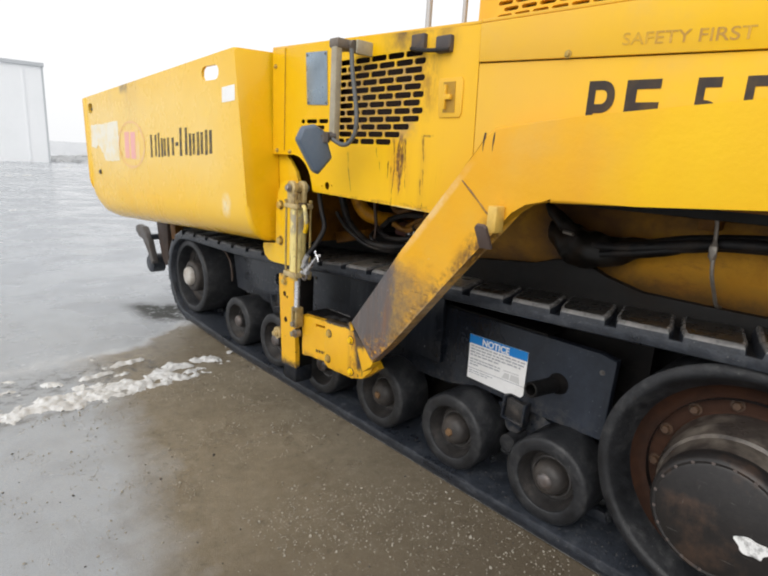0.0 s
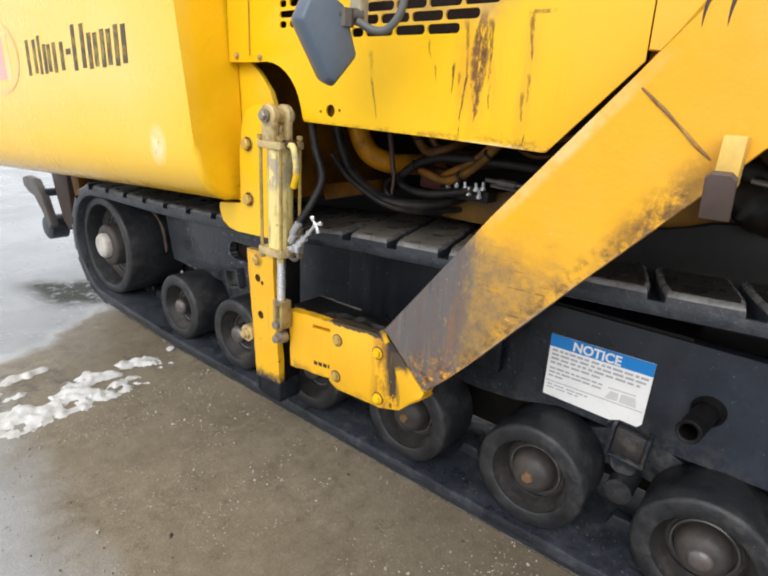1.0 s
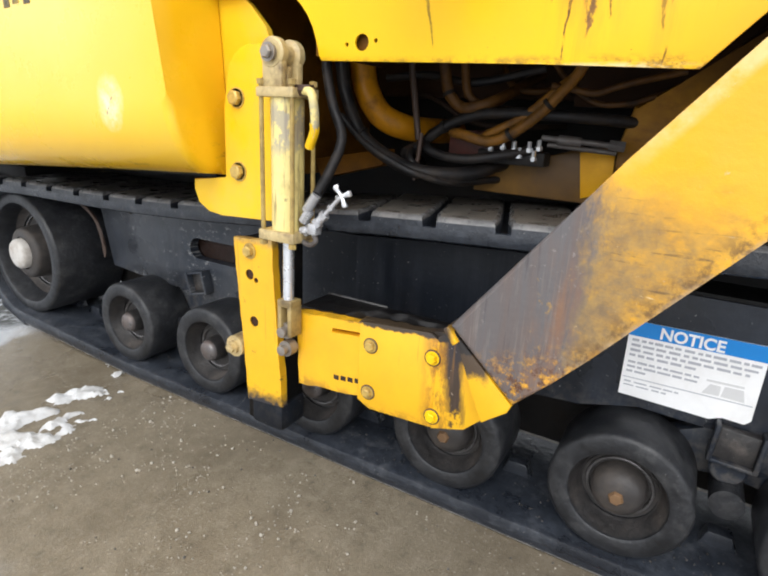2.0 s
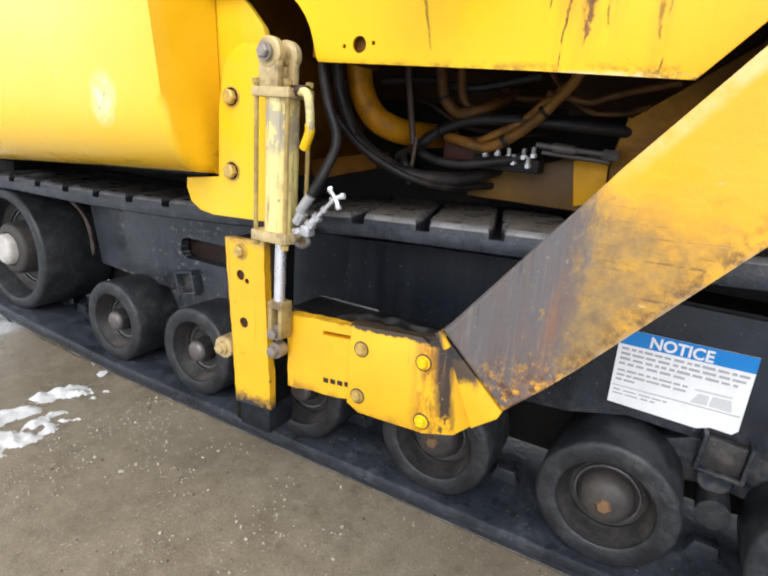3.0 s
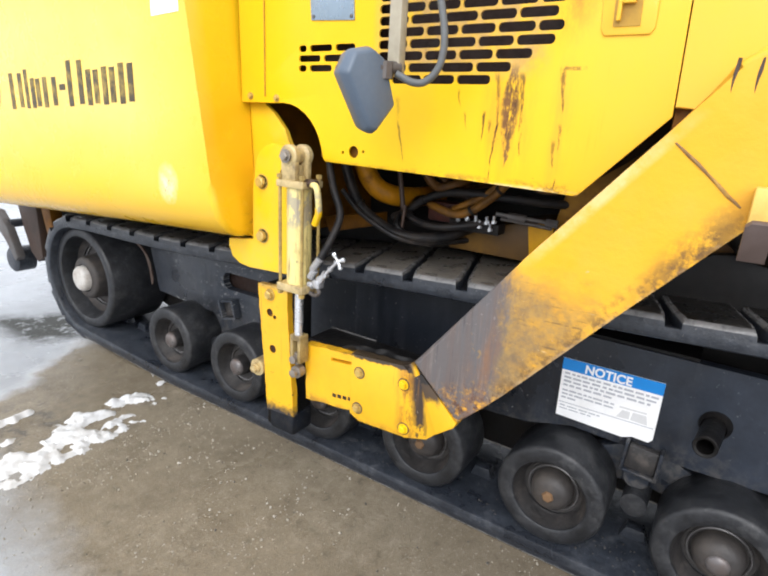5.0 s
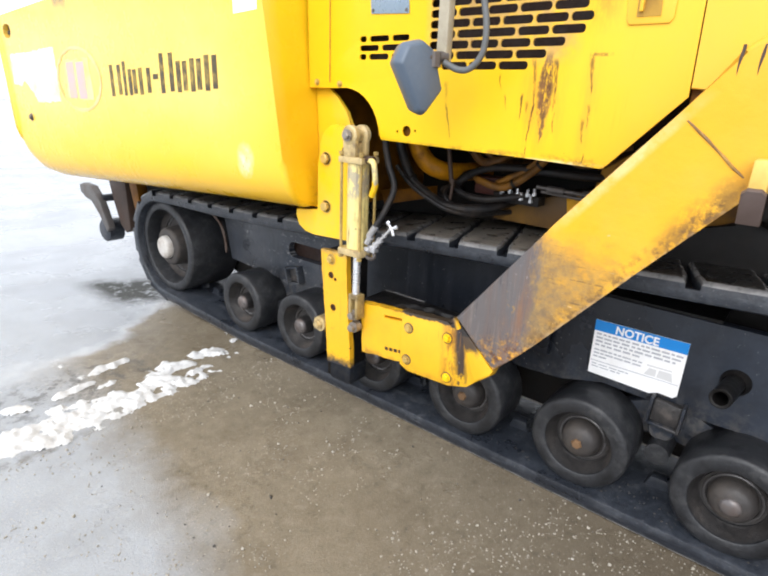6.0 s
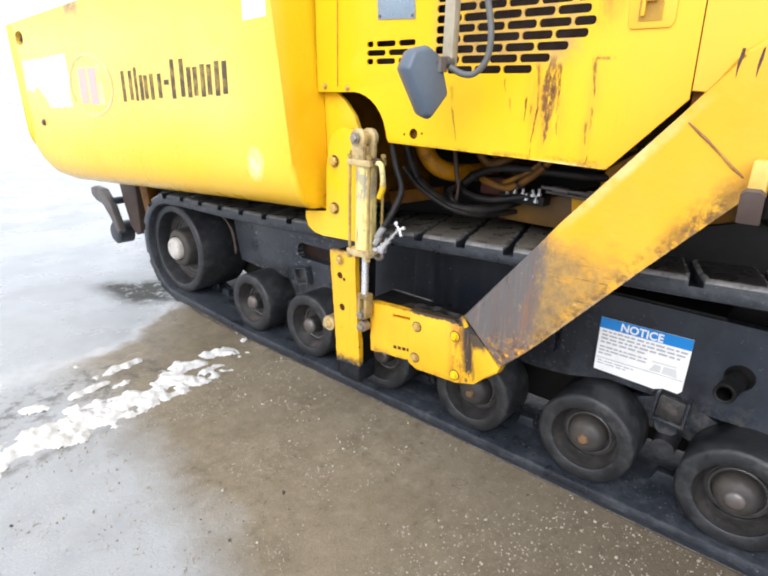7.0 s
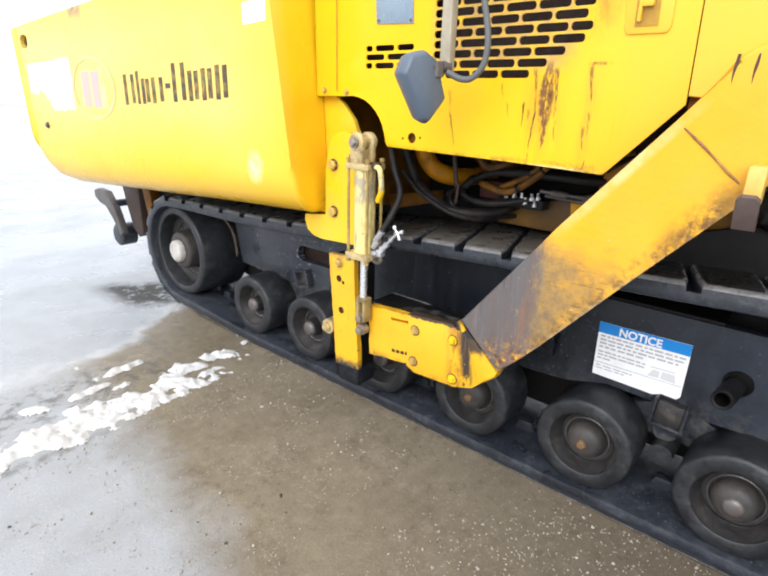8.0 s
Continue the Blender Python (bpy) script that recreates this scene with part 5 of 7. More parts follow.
def make_tow_bracket():
    o = [(2.612, 0.645), (2.395, 0.662), (2.385, 0.676), (2.178, 0.690), (2.140, 0.700), (2.12, 0.64), (2.05, 0.60), (1.975, 0.535), (2.065, 0.458), (2.155, 0.428), (2.345, 0.420), (2.36, 0.445), (2.605, 0.415)]
    br = part("tow_point_bracket", slab(bmesh.new(), ragged(o, 0.03, 0.0022, random.Random(3)), 2.022, 2.060, 0.003), M_BRACKET, paver, "yellow tow point bracket with rust and bolts")
    tool = bmesh.new()
    slab(tool, [(2.485, 0.612), (2.392, 0.622), (2.392, 0.634), (2.485, 0.625)], 2.0, 2.1)
    cut(br, tool)
    bm = bmesh.new()
    slab(bm, [(2.385, 0.675), (2.175, 0.692), (2.145, 0.675), (2.15, 0.43), (2.345, 0.42), (2.385, 0.44)], 2.008, 2.0205, 0.004)
    lap = part("lap_plate", bm, M_BRACKET, br)
    for y, z in [(2.347, 0.612), (2.350, 0.472), (2.160, 0.632), (2.150, 0.470)]:
        part("bolt", hexbolt(bmesh.new(), Matrix.Translation((2.008 if y > 2.2 else 1.9985, y, z)) @ pose(0, 0, 0, 17), 0.014, 0.012), M_PLATE if y < 2.2 else M_BOLT, br)
        part("washer", lathe(bmesh.new(), [(0, 0), (0, 0.0225), (-0.0016, 0.0222), (-0.0024, 0.020), (-0.0024, 0)], Matrix.Translation((2.0078 if y > 2.2 else 1.9983, y, z)), 18), M_RUST, br, "rusty dark washer")
    bm = bmesh.new()
    box(bm, (2.062, 2.205), (2.10, 2.63), (0.60, 0.652), bevel=0.004)
    part("top_ledge", bm, M_PITCH, br, "near-black ledge")
    # grease heaped unevenly along the front of the ledge
    rng = random.Random(17)
    bm = bmesh.new()
    crest = [(2.055 + rng.uniform(-0.004, 0.006), 2.46 - 0.33 * i / 12, 0.658 + 0.030 * min(1, i / 4) + rng.uniform(-0.004, 0.005)) for i in range(13)]
    tapered(bm, crest, [0.004] + [rng.uniform(0.009, 0.016) for i in range(11)] + [0.004], 8, 3)
    part("grease_ridge", bm, M_PITCH, br, "heaped black grease")
    bm = bmesh.new()
    box(bm, (2.1985, 2.206), (2.41, 2.63), (0.645, 0.6555), bevel=0.002)
    part("ledge_lip", bm, M_RIMRING, br, "pale edge of the ledge")
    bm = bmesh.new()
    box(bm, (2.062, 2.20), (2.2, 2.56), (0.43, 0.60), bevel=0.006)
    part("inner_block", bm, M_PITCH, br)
    part("end_filler", slab(bmesh.new(), [(2.150, 0.690), (2.098, 0.735), (2.062, 0.675), (2.030, 0.600), (1.995, 0.528), (2.062, 0.462), (2.150, 0.435)], 1.9985, 2.0075, 0.002), M_ENDRUST, br, "rust and grease streaked end plate")
    for i in range(5):
        bm = bmesh.new()
        slab(bm, [(2.475 - 0.024 * i, 0.470 + 0.003 * i), (2.458 - 0.024 * i, 0.470 + 0.003 * i), (2.458 - 0.024 * i, 0.484 + 0.003 * i), (2.475 - 0.024 * i, 0.484 + 0.003 * i)], 2.0205, 2.023)
        part("stamp_bar", bm, M_INK, br, "worn black stamp")


make_tow_bracket()


def make_guide():
    # hanger plate
    o = [(2.66, 1.355)] + arc(2.745, 1.27, 0.095, 100, 10, 6) + [(2.852, 1.20), (2.853, 1.008), (2.99, 0.995)] + [(2.992, 0.965), (2.975, 0.925), (2.935, 0.902), (2.88, 0.897), (2.665, 0.905)]
    hanger = part("hanger_plate", slab(bmesh.new(), o, 2.0, 2.024, 0.003), M_PLATE, paver, "thick yellow hanger plate")
    for z in (1.229, 1.032):
        part("bolt", hexbolt(bmesh.new(), Matrix.Translation((2.0, 2.803, z)) @ pose(0, 0, 0, 10), 0.0205, 0.018), M_BOLT, hanger)
        part("washer", lathe(bmesh.new(), [(0, 0), (0, 0.027), (-0.002, 0.0265), (-0.003, 0.024), (-0.003, 0)], Matrix.Translation((2.0, 2.803, z)), 22), M_RUST, hanger, "rusty washer")
    bm = bmesh.new()
    stadium(bm, 2.700, 1.272, 0.030, 0.022, 1.9988, 2.0005)
    part("plate_slot", bm, M_DARK, hanger, "dark slot beside the eye")
    # curved gusset behind the hanger, up to the body
    o = [(3.03, 1.515), (3.022, 1.40), (3.005, 1.33), (2.975, 1.27), (2.94, 1.22), (2.90, 1.18), (2.90, 1.02), (2.70, 1.02), (2.68, 1.30), (2.728, 1.37), (2.742, 1.41), (2.80, 1.47), (2.865, 1.515)]
    part("gusset", slab(bmesh.new(), o, 2.055, 2.075, 0.003), M_PLATE, paver, "yellow gusset plate")
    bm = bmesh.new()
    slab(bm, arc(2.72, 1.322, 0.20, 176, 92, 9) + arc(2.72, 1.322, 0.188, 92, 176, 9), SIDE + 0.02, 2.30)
    part("arch_liner", bm, M_DKYEL, paver, "oily arch liner darkened for shade")
    # upright slide plate
    bm = bmesh.new()
    o = [(2.868, 0.828), (2.712, 0.838), (2.712, 0.76), (2.697, 0.55), (2.678, 0.30), (2.825, 0.285), (2.843, 0.55)]
    slide = part("slide_plate", slab(bmesh.new(), ragged(o, 0.03, 0.0020, random.Random(8)), 2.03, 2.058, 0.003), M_SLIDE, paver, "yellow upright slide plate with holes")
    tool = bmesh.new()
    for y, z, r in [(2.804, 0.720, 0.0165), (2.778, 0.706, 0.009), (2.790, 0.569, 0.0175)]:
        slab(tool, [(y + r * math.cos(a), z + r * math.sin(a)) for a in np.linspace(0, 2 * math.pi, 16, endpoint=False)], 2.0, 2.1)
    cut(slide, tool)
    # rust linings added and darkened for the shade inside the bores
    for y, z, r in [(2.804, 0.720, 0.0165), (2.778, 0.706, 0.009), (2.790, 0.569, 0.0175)]:
        bm = bmesh.new()
        lathe(bm, [(0.034, 0), (0.034, r - 0.0015), (0.0325, r - 0.0012), (0.031, r - 0.0035), (0.036, r - 0.004), (0.044, r * 0.6), (0.046, 0)], Matrix.Translation((2.0, y, z)), 16)
        part("bore", bm, M_RIM, slide, "dark rust lining added in the bore")
    part("bolt", hexbolt(bmesh.new(), Matrix.Translation((2.03, 2.80, 0.795)) @ pose(0, 0, 0, 25), 0.018, 0.016), M_BOLT, slide)
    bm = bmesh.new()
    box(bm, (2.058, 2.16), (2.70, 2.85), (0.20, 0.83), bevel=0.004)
    part("slide_channel", bm, M_PITCH, slide, "near-black channel")
    bm = bmesh.new()
    box(bm, (2.04, 2.16), (2.69, 2.82), (0.20, 0.295), bevel=0.012)
    part("slide_foot", bm, M_FRAME, slide, "black worn foot")
    bm = bmesh.new()
    m = Matrix.Translation((2.022, 2.872, 0.466))
    lathe(bm, [(0.05, 0), (0.05, 0.036), (0, 0.036), (0, 0.022), (-0.012, 0.022), (-0.012, 0.0)], m, 12)
    lathe(bm, [(-0.012, 0), (-0.012, 0.016), (-0.024, 0.016), (-0.026, 0)], m, 6)
    part("stop_bolt", bm, M_CAP, slide, "large grimy stop bolt")


make_guide()


M_PIN = plain("pale_worn_steel", (0.34, 0.31, 0.27), (0.24, 0.21, 0.18), 0.4, 0.5, 40, 14, (0.14, 0.08, 0.04), 0.5)


def make_cylinder():
    cx, cy = 1.985, 2.612
    root = part("hydraulic_cylinder", lathe(bmesh.new(), [(-0.36, 0), (-0.36, 0.043), (0, 0.043), (0, 0)], Matrix.Translation((cx, cy, 1.238)) @ pose(0, 0, 0, 0, -90, 0) @ Matrix.Scale(1, 4), 28), M_CREAM, paver, "cream hydraulic tie-rod cylinder")
    for z0, z1, nm in [(1.232, 1.256, "top_cap"), (0.868, 0.896, "bottom_cap")]:
        bm = bmesh.new()
        box(bm, (cx - 0.052, cx + 0.052), (cy - 0.060, cy + 0.060), (z0, z1), bevel=0.004)
        part(nm, bm, M_CAP, root)
    for dx in (-0.042, 0.042):
        for dy in (-0.050, 0.050):
            bm = bmesh.new()
            rod(bm, (cx + dx, cy + dy, 0.855), (cx + dx, cy + dy, 1.275), 0.006, 8)
            for z in (0.855, 1.262):
                rod(bm, (cx + dx, cy + dy, z), (cx + dx, cy + dy, z + 0.012), 0.011, 6)
            part("tie_rod", bm, M_TIEROD, root, "grimy tie rod")
    # eye and pin at the top
    bm = bmesh.new()
    lathe(bm, [(0, 0), (0, 0.032), (0.004, 0.037), (0.022, 0.037), (0.026, 0.033), (0.028, 0.024), (0.062, 0.024), (0.064, 0.033), (0.068, 0.037), (0.086, 0.037), (0.090, 0.033), (0.090, 0)], Matrix.Translation((cx - 0.045, 2.626, 1.334)), 28)
    for a, b in ((-0.043, -0.020), (0.018, 0.042)):
        box(bm, (cx + a, cx + b), (2.594, 2.658), (1.252, 1.335), bevel=0.006)
    tapered(bm, [(cx, 2.626, 1.254), (cx, 2.626, 1.275), (cx, 2.626, 1.305)], [0.034, 0.026, 0.022], 12, 3)
    part("top_eye", bm, M_CAP, root, "cream clevis eye")
    bm = bmesh.new()
    lathe(bm, [(0, 0), (0, 0.019), (0.12, 0.019), (0.12, 0)], Matrix.Translation((1.930, 2.626, 1.334)), 20)
    hexbolt(bm, Matrix.Translation((1.931, 2.626, 1.334)), 0.0165, 0.012)
    part("pin", bm, M_PIN, root, "grey steel pin")
    # rod and lower clevis
    part("rod", rod(bmesh.new(), (cx, cy, 0.69), (cx + 0.004, cy + 0.002, 0.87), 0.0155, 18), M_CHROME, root, "bright chrome rod")
    bm = bmesh.new()
    box(bm, (cx - 0.020, cx + 0.026), (cy - 0.026, cy + 0.026), (0.672, 0.694), bevel=0.004)
    for y in (cy - 0.025, cy + 0.011):
        box(bm, (cx - 0.02, cx + 0.028), (y, y + 0.014), (0.585, 0.68), bevel=0.003)
    part("clevis", bm, M_CLEVIS, root, "grimy cream rod clevis")
    bm = bmesh.new()
    for z in (0.598, 0.542):
        lathe(bm, [(0.03, 0), (0.03, 0.024), (0, 0.024), (0, 0.015), (-0.02, 0.015), (-0.024, 0)], Matrix.Translation((cx - 0.01, cy + 0.005, z)), 14)
    part("clevis_pin", bm, M_PIN, root)
    # port fittings
    bm = bmesh.new()
    tube(bm, [(cx - 0.02, 2.545, 1.248), (cx - 0.03, 2.515, 1.245), (cx - 0.03, 2.505, 1.215), (cx - 0.02, 2.51, 1.16), (cx - 0.01, 2.535, 1.115)], 0.011, 10)
    part("port_line", bm, M_CREAM, root, "cream steel port line")
    bm = bmesh.new()
    tube(bm, [(cx - 0.022, 2.5095, 1.175), (cx - 0.018, 2.512, 1.155), (cx - 0.010, 2.534, 1.116)], 0.0122, 10)
    part("line_sleeve", bm, M_PLATE, root, "yellow sleeve on the port line")
    bm = bmesh.new()
    rod(bm, (cx - 0.02, 2.57, 1.25), (cx - 0.02, 2.52, 1.25), 0.015, 6)
    part("port_nut", bm, M_RUST, root)
    bm = bmesh.new()
    rod(bm, (cx - 0.005, 2.555, 0.925), (cx - 0.005, 2.535, 0.955), 0.014, 8)
    rod(bm, (cx - 0.005, 2.545, 0.955), (cx - 0.005, 2.512, 1.000), 0.0135, 12)
    part("hose_ferrule", bm, M_FERRULE, root, "crimped hose end")
    bm = bmesh.new()
    tube(bm, [(cx - 0.005, 2.512, 1.0), (2.03, 2.51, 1.055), (2.075, 2.505, 1.14), (2.08, 2.54, 1.225), (2.08, 2.56, 1.31), (2.09, 2.57, 1.42)], 0.0135, 12)
    part("hose", bm, M_HOSE, root, "black rubber hose")
    # needle valve with a cross handle: a row of nuts, elbows and a stem
    bm = bmesh.new()
    rod(bm, (1.972, 2.556, 0.902), (1.974, 2.520, 0.906), 0.010, 10)
    rod(bm, (1.974, 2.526, 0.904), (1.979, 2.488, 0.948), 0.0115, 10)
    rod(bm, (1.978, 2.492, 0.944), (1.985, 2.442, 1.000), 0.006, 10)
    box(bm, (1.962, 1.992), (2.502, 2.530), (0.895, 0.925), bevel=0.004)
    valve = part("valve_body", bm, M_FERRULE, root, "grey steel needle valve")
    for a, b, r in (((1.973, 2.545, 0.902), (1.974, 2.534, 0.904), 0.017), ((1.976, 2.511, 0.921), (1.978, 2.503, 0.931), 0.018), ((1.979, 2.493, 0.943), (1.981, 2.484, 0.953), 0.016), ((1.982, 2.472, 0.967), (1.983, 2.466, 0.974), 0.012)):
        part("valve_nut", rod(bmesh.new(), a, b, r * 0.85, 6), M_FERRULE, valve, "pale steel nut")
    bm = bmesh.new()
    tube(bm, [(1.974, 2.520, 0.902), (1.972, 2.508, 0.880), (1.974, 2.530, 0.866), (1.976, 2.556, 0.872)], 0.007, 8)
    part("valve_elbow", bm, M_GUN, valve, "small steel return elbow")
    bm = bmesh.new()
    c = Vector((1.986, 2.440, 1.002))
    for d in ((0.0, 0.020, 0.026), (0.0, -0.028, 0.012), (0.012, 0.022, -0.008), (0.0, -0.014, -0.026)):
        tapered(bm, [c, c + 0.4 * Vector(d), c + 0.85 * Vector(d), c + Vector(d)], [0.006, 0.0055, 0.0085, 0.006], 10, 3)
    part("cross_handle", bm, M_CHROME, root, "bright cross handle")


make_cylinder()


# ---- running gear ----
IDLER, DRIVE = (4.645, 0.435), (0.56, 0.515)


def hull(pts):
    pts = sorted(set(pts))

    def half(seq):
        out = []
        for p in seq:
            while len(out) > 1 and (out[-1][0] - out[-2][0]) * (p[1] - out[-2][1]) - (out[-1][1] - out[-2][1]) * (p[0] - out[-2][0]) <= 1e-9:
                out.pop()
            out.append(p)
        return out[:-1]
    return half(pts) + half(pts[::-1])


def loop_path(grow):
    pts = []
    for (cy, cz), r in ((IDLER, 0.322), (DRIVE, 0.445)):
        pts += [(cy + (r + grow) * math.cos(a), cz + (r + grow) * math.sin(a)) for a in np.linspace(0, 2 * math.pi, 72, endpoint=False)]
    pts += [(3.75, 0.068 - grow), (0.62, 0.068 - grow)]
    loop = hull(pts)
    out = []
    for a, b in zip(loop, loop[1:] + loop[:1]):
        out.append(a)
        if a[0] - b[0] > 2 and a[1] > 0.5:
            # the upper run hangs a little between the idler and its support
            for t in np.linspace(0, 1, 40)[1:-1].tolist():
                y = a[0] + t * (b[0] - a[0])
                sag = 0.026 * math.sin(math.pi * (4.45 - y) / 1.95) if 2.5 < y < 4.45 else 0.0
                out.append((y, a[1] + t * (b[1] - a[1]) - sag))
    return out


def make_track(x0, x1, full=True):
    def resample(path, n, start=0.0):
        p = [Vector((0, y, z)) for y, z in path]
        p.append(p[0])
        ls = [0]
        for a, b in zip(p, p[1:]):
            ls.append(ls[-1] + (b - a).length)
        out = []
        for s in np.linspace(0, ls[-1], n, endpoint=False):
            s = (s + start) % ls[-1]
            i = max(j for j in range(len(ls) - 1) if ls[j] <= s)
            t = (s - ls[i]) / (ls[i + 1] - ls[i])
            d = (p[i + 1] - p[i]).normalized()
            out.append((p[i].lerp(p[i + 1], t), d))
        return out, ls[-1]
    mid, length = resample(loop_path(0.012), 240)
    bm = bmesh.new()
    rings = []
    for c, d in mid:
        nrm = Vector((0, d.z, -d.y))
        sec = [(x0 + 0.004, -0.016), (x0 - 0.004, -0.011), (x0 - 0.007, 0.000), (x0 - 0.008, 0.014), (x0 - 0.006, 0.024), (x0 - 0.001, 0.026), (x0 + 0.014, 0.016), (x1 - 0.004, 0.014), (x1, -0.012)]
        rings.append([bm.verts.new(Vector((x, 0, 0)) + c + nrm * o) for x, o in sec])
    for i in range(len(rings)):
        a, b = rings[i], rings[(i + 1) % len(rings)]
        for k in range(len(a)):
            n = (k + 1) % len(a)
            bm.faces.new((a[k], a[n], b[n], b[k]))
    belt = part("track_belt", bm, M_RUBBER, paver, "black rubber crawler belt with worn tread blocks")
    if not full:
        return
    count, first = 50, 0.0
    # the first block is set so that a groove comes by y = 2.09 on the upper run
    pads, length = resample(loop_path(0.024), count)
    step = length / count
    upper = [c.y for c, d in pads if c.z > 0.75 and 1.0 < c.y < 3.5]
    first = (min(upper) - 2.09 + step / 2) % step
    pads, length = resample(loop_path(0.024), count, first)
    bm = bmesh.new()
    h, w, long = 0.045, step / 2 - 0.008, x1 - x0 - 0.006
    rows = []
    for x, half in ((-0.0075, w - 0.012), (0.022, w - 0.007), (0.06, w - 0.001), (long, w)):
        lift = 0.004 if x < 0 else 0.0
        rows.append([bm.verts.new((x, -half, -0.004)), bm.verts.new((x + lift, -half + 0.003, h - lift)), bm.verts.new((x + lift, half - 0.003, h - lift)), bm.verts.new((x, half, -0.004))])
    for a, b in zip(rows, rows[1:]):
        for k in range(4):
            bm.faces.new((a[k], a[(k + 1) % 4], b[(k + 1) % 4], b[k]))
    bm.faces.new(rows[0][::-1])
    bm.faces.new(rows[-1])
    for v in bm.verts:
        v.co.y -= 0.30 * v.co.x  # slanting grooves
    bmesh.ops.recalc_face_normals(bm, faces=bm.faces)
    top = [e for e in bm.edges if all(v.co.z > 0.02 for v in e.verts) and e.calc_face_angle(0) > 0.5]
    bmesh.ops.bevel(bm, geom=top, offset=0.012, segments=2, affect="EDGES", profile=0.5)
    bmesh.ops.recalc_face_normals(bm, faces=bm.faces)
    for f in bm.faces:
        if f.calc_center_median().z > h - 0.016 and 0.2 < f.normal.z < 0.97:
            f.material_index = 1
        elif f.normal.x < -0.6 or abs(f.normal.y) > 0.6:
            f.material_index = 2
    block = mesh_of("tread_block", bm, M_PAD)
    block.materials.append(M_PADEDGE)
    block.materials.append(M_RUBBER)
    # a near-black copy for the blocks behind y = 1.72
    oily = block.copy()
    oily.materials[0] = M_PADDARK
    for c, d in pads:
        nrm = Vector((0, d.z, -d.y))
        # on the ground the blocks are pressed together
        wide = 1.26 if c.z < 0.2 else 1.0
        m = Matrix(((1, 0, 0, x0), (0, wide * d.y, nrm.y, c.y), (0, wide * d.z, nrm.z, c.z), (0, 0, 0, 1)))
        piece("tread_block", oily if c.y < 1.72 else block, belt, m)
    bm = bmesh.new()
    slab(bm, [(-0.05, 0.0), (0.05, 0.0), (0.03, 0.05), (-0.03, 0.05)], 0, 0.05, 0.006)
    lug = mesh_of("guide_lug", bm, M_RUBBER)
    for c, d in resample(loop_path(0.002), 54)[0]:
        nrm = Vector((0, -d.z, d.y))
        m = Matrix(((1, 0, 0, (x0 + x1) / 2 - 0.025), (0, -d.y, nrm.y, c.y), (0, -d.z, nrm.z, c.z), (0, 0, 0, 1)))
        piece("guide_lug", lug, belt, m)


make_track(2.228, 2.72)
make_track(3.55, 4.02, False)


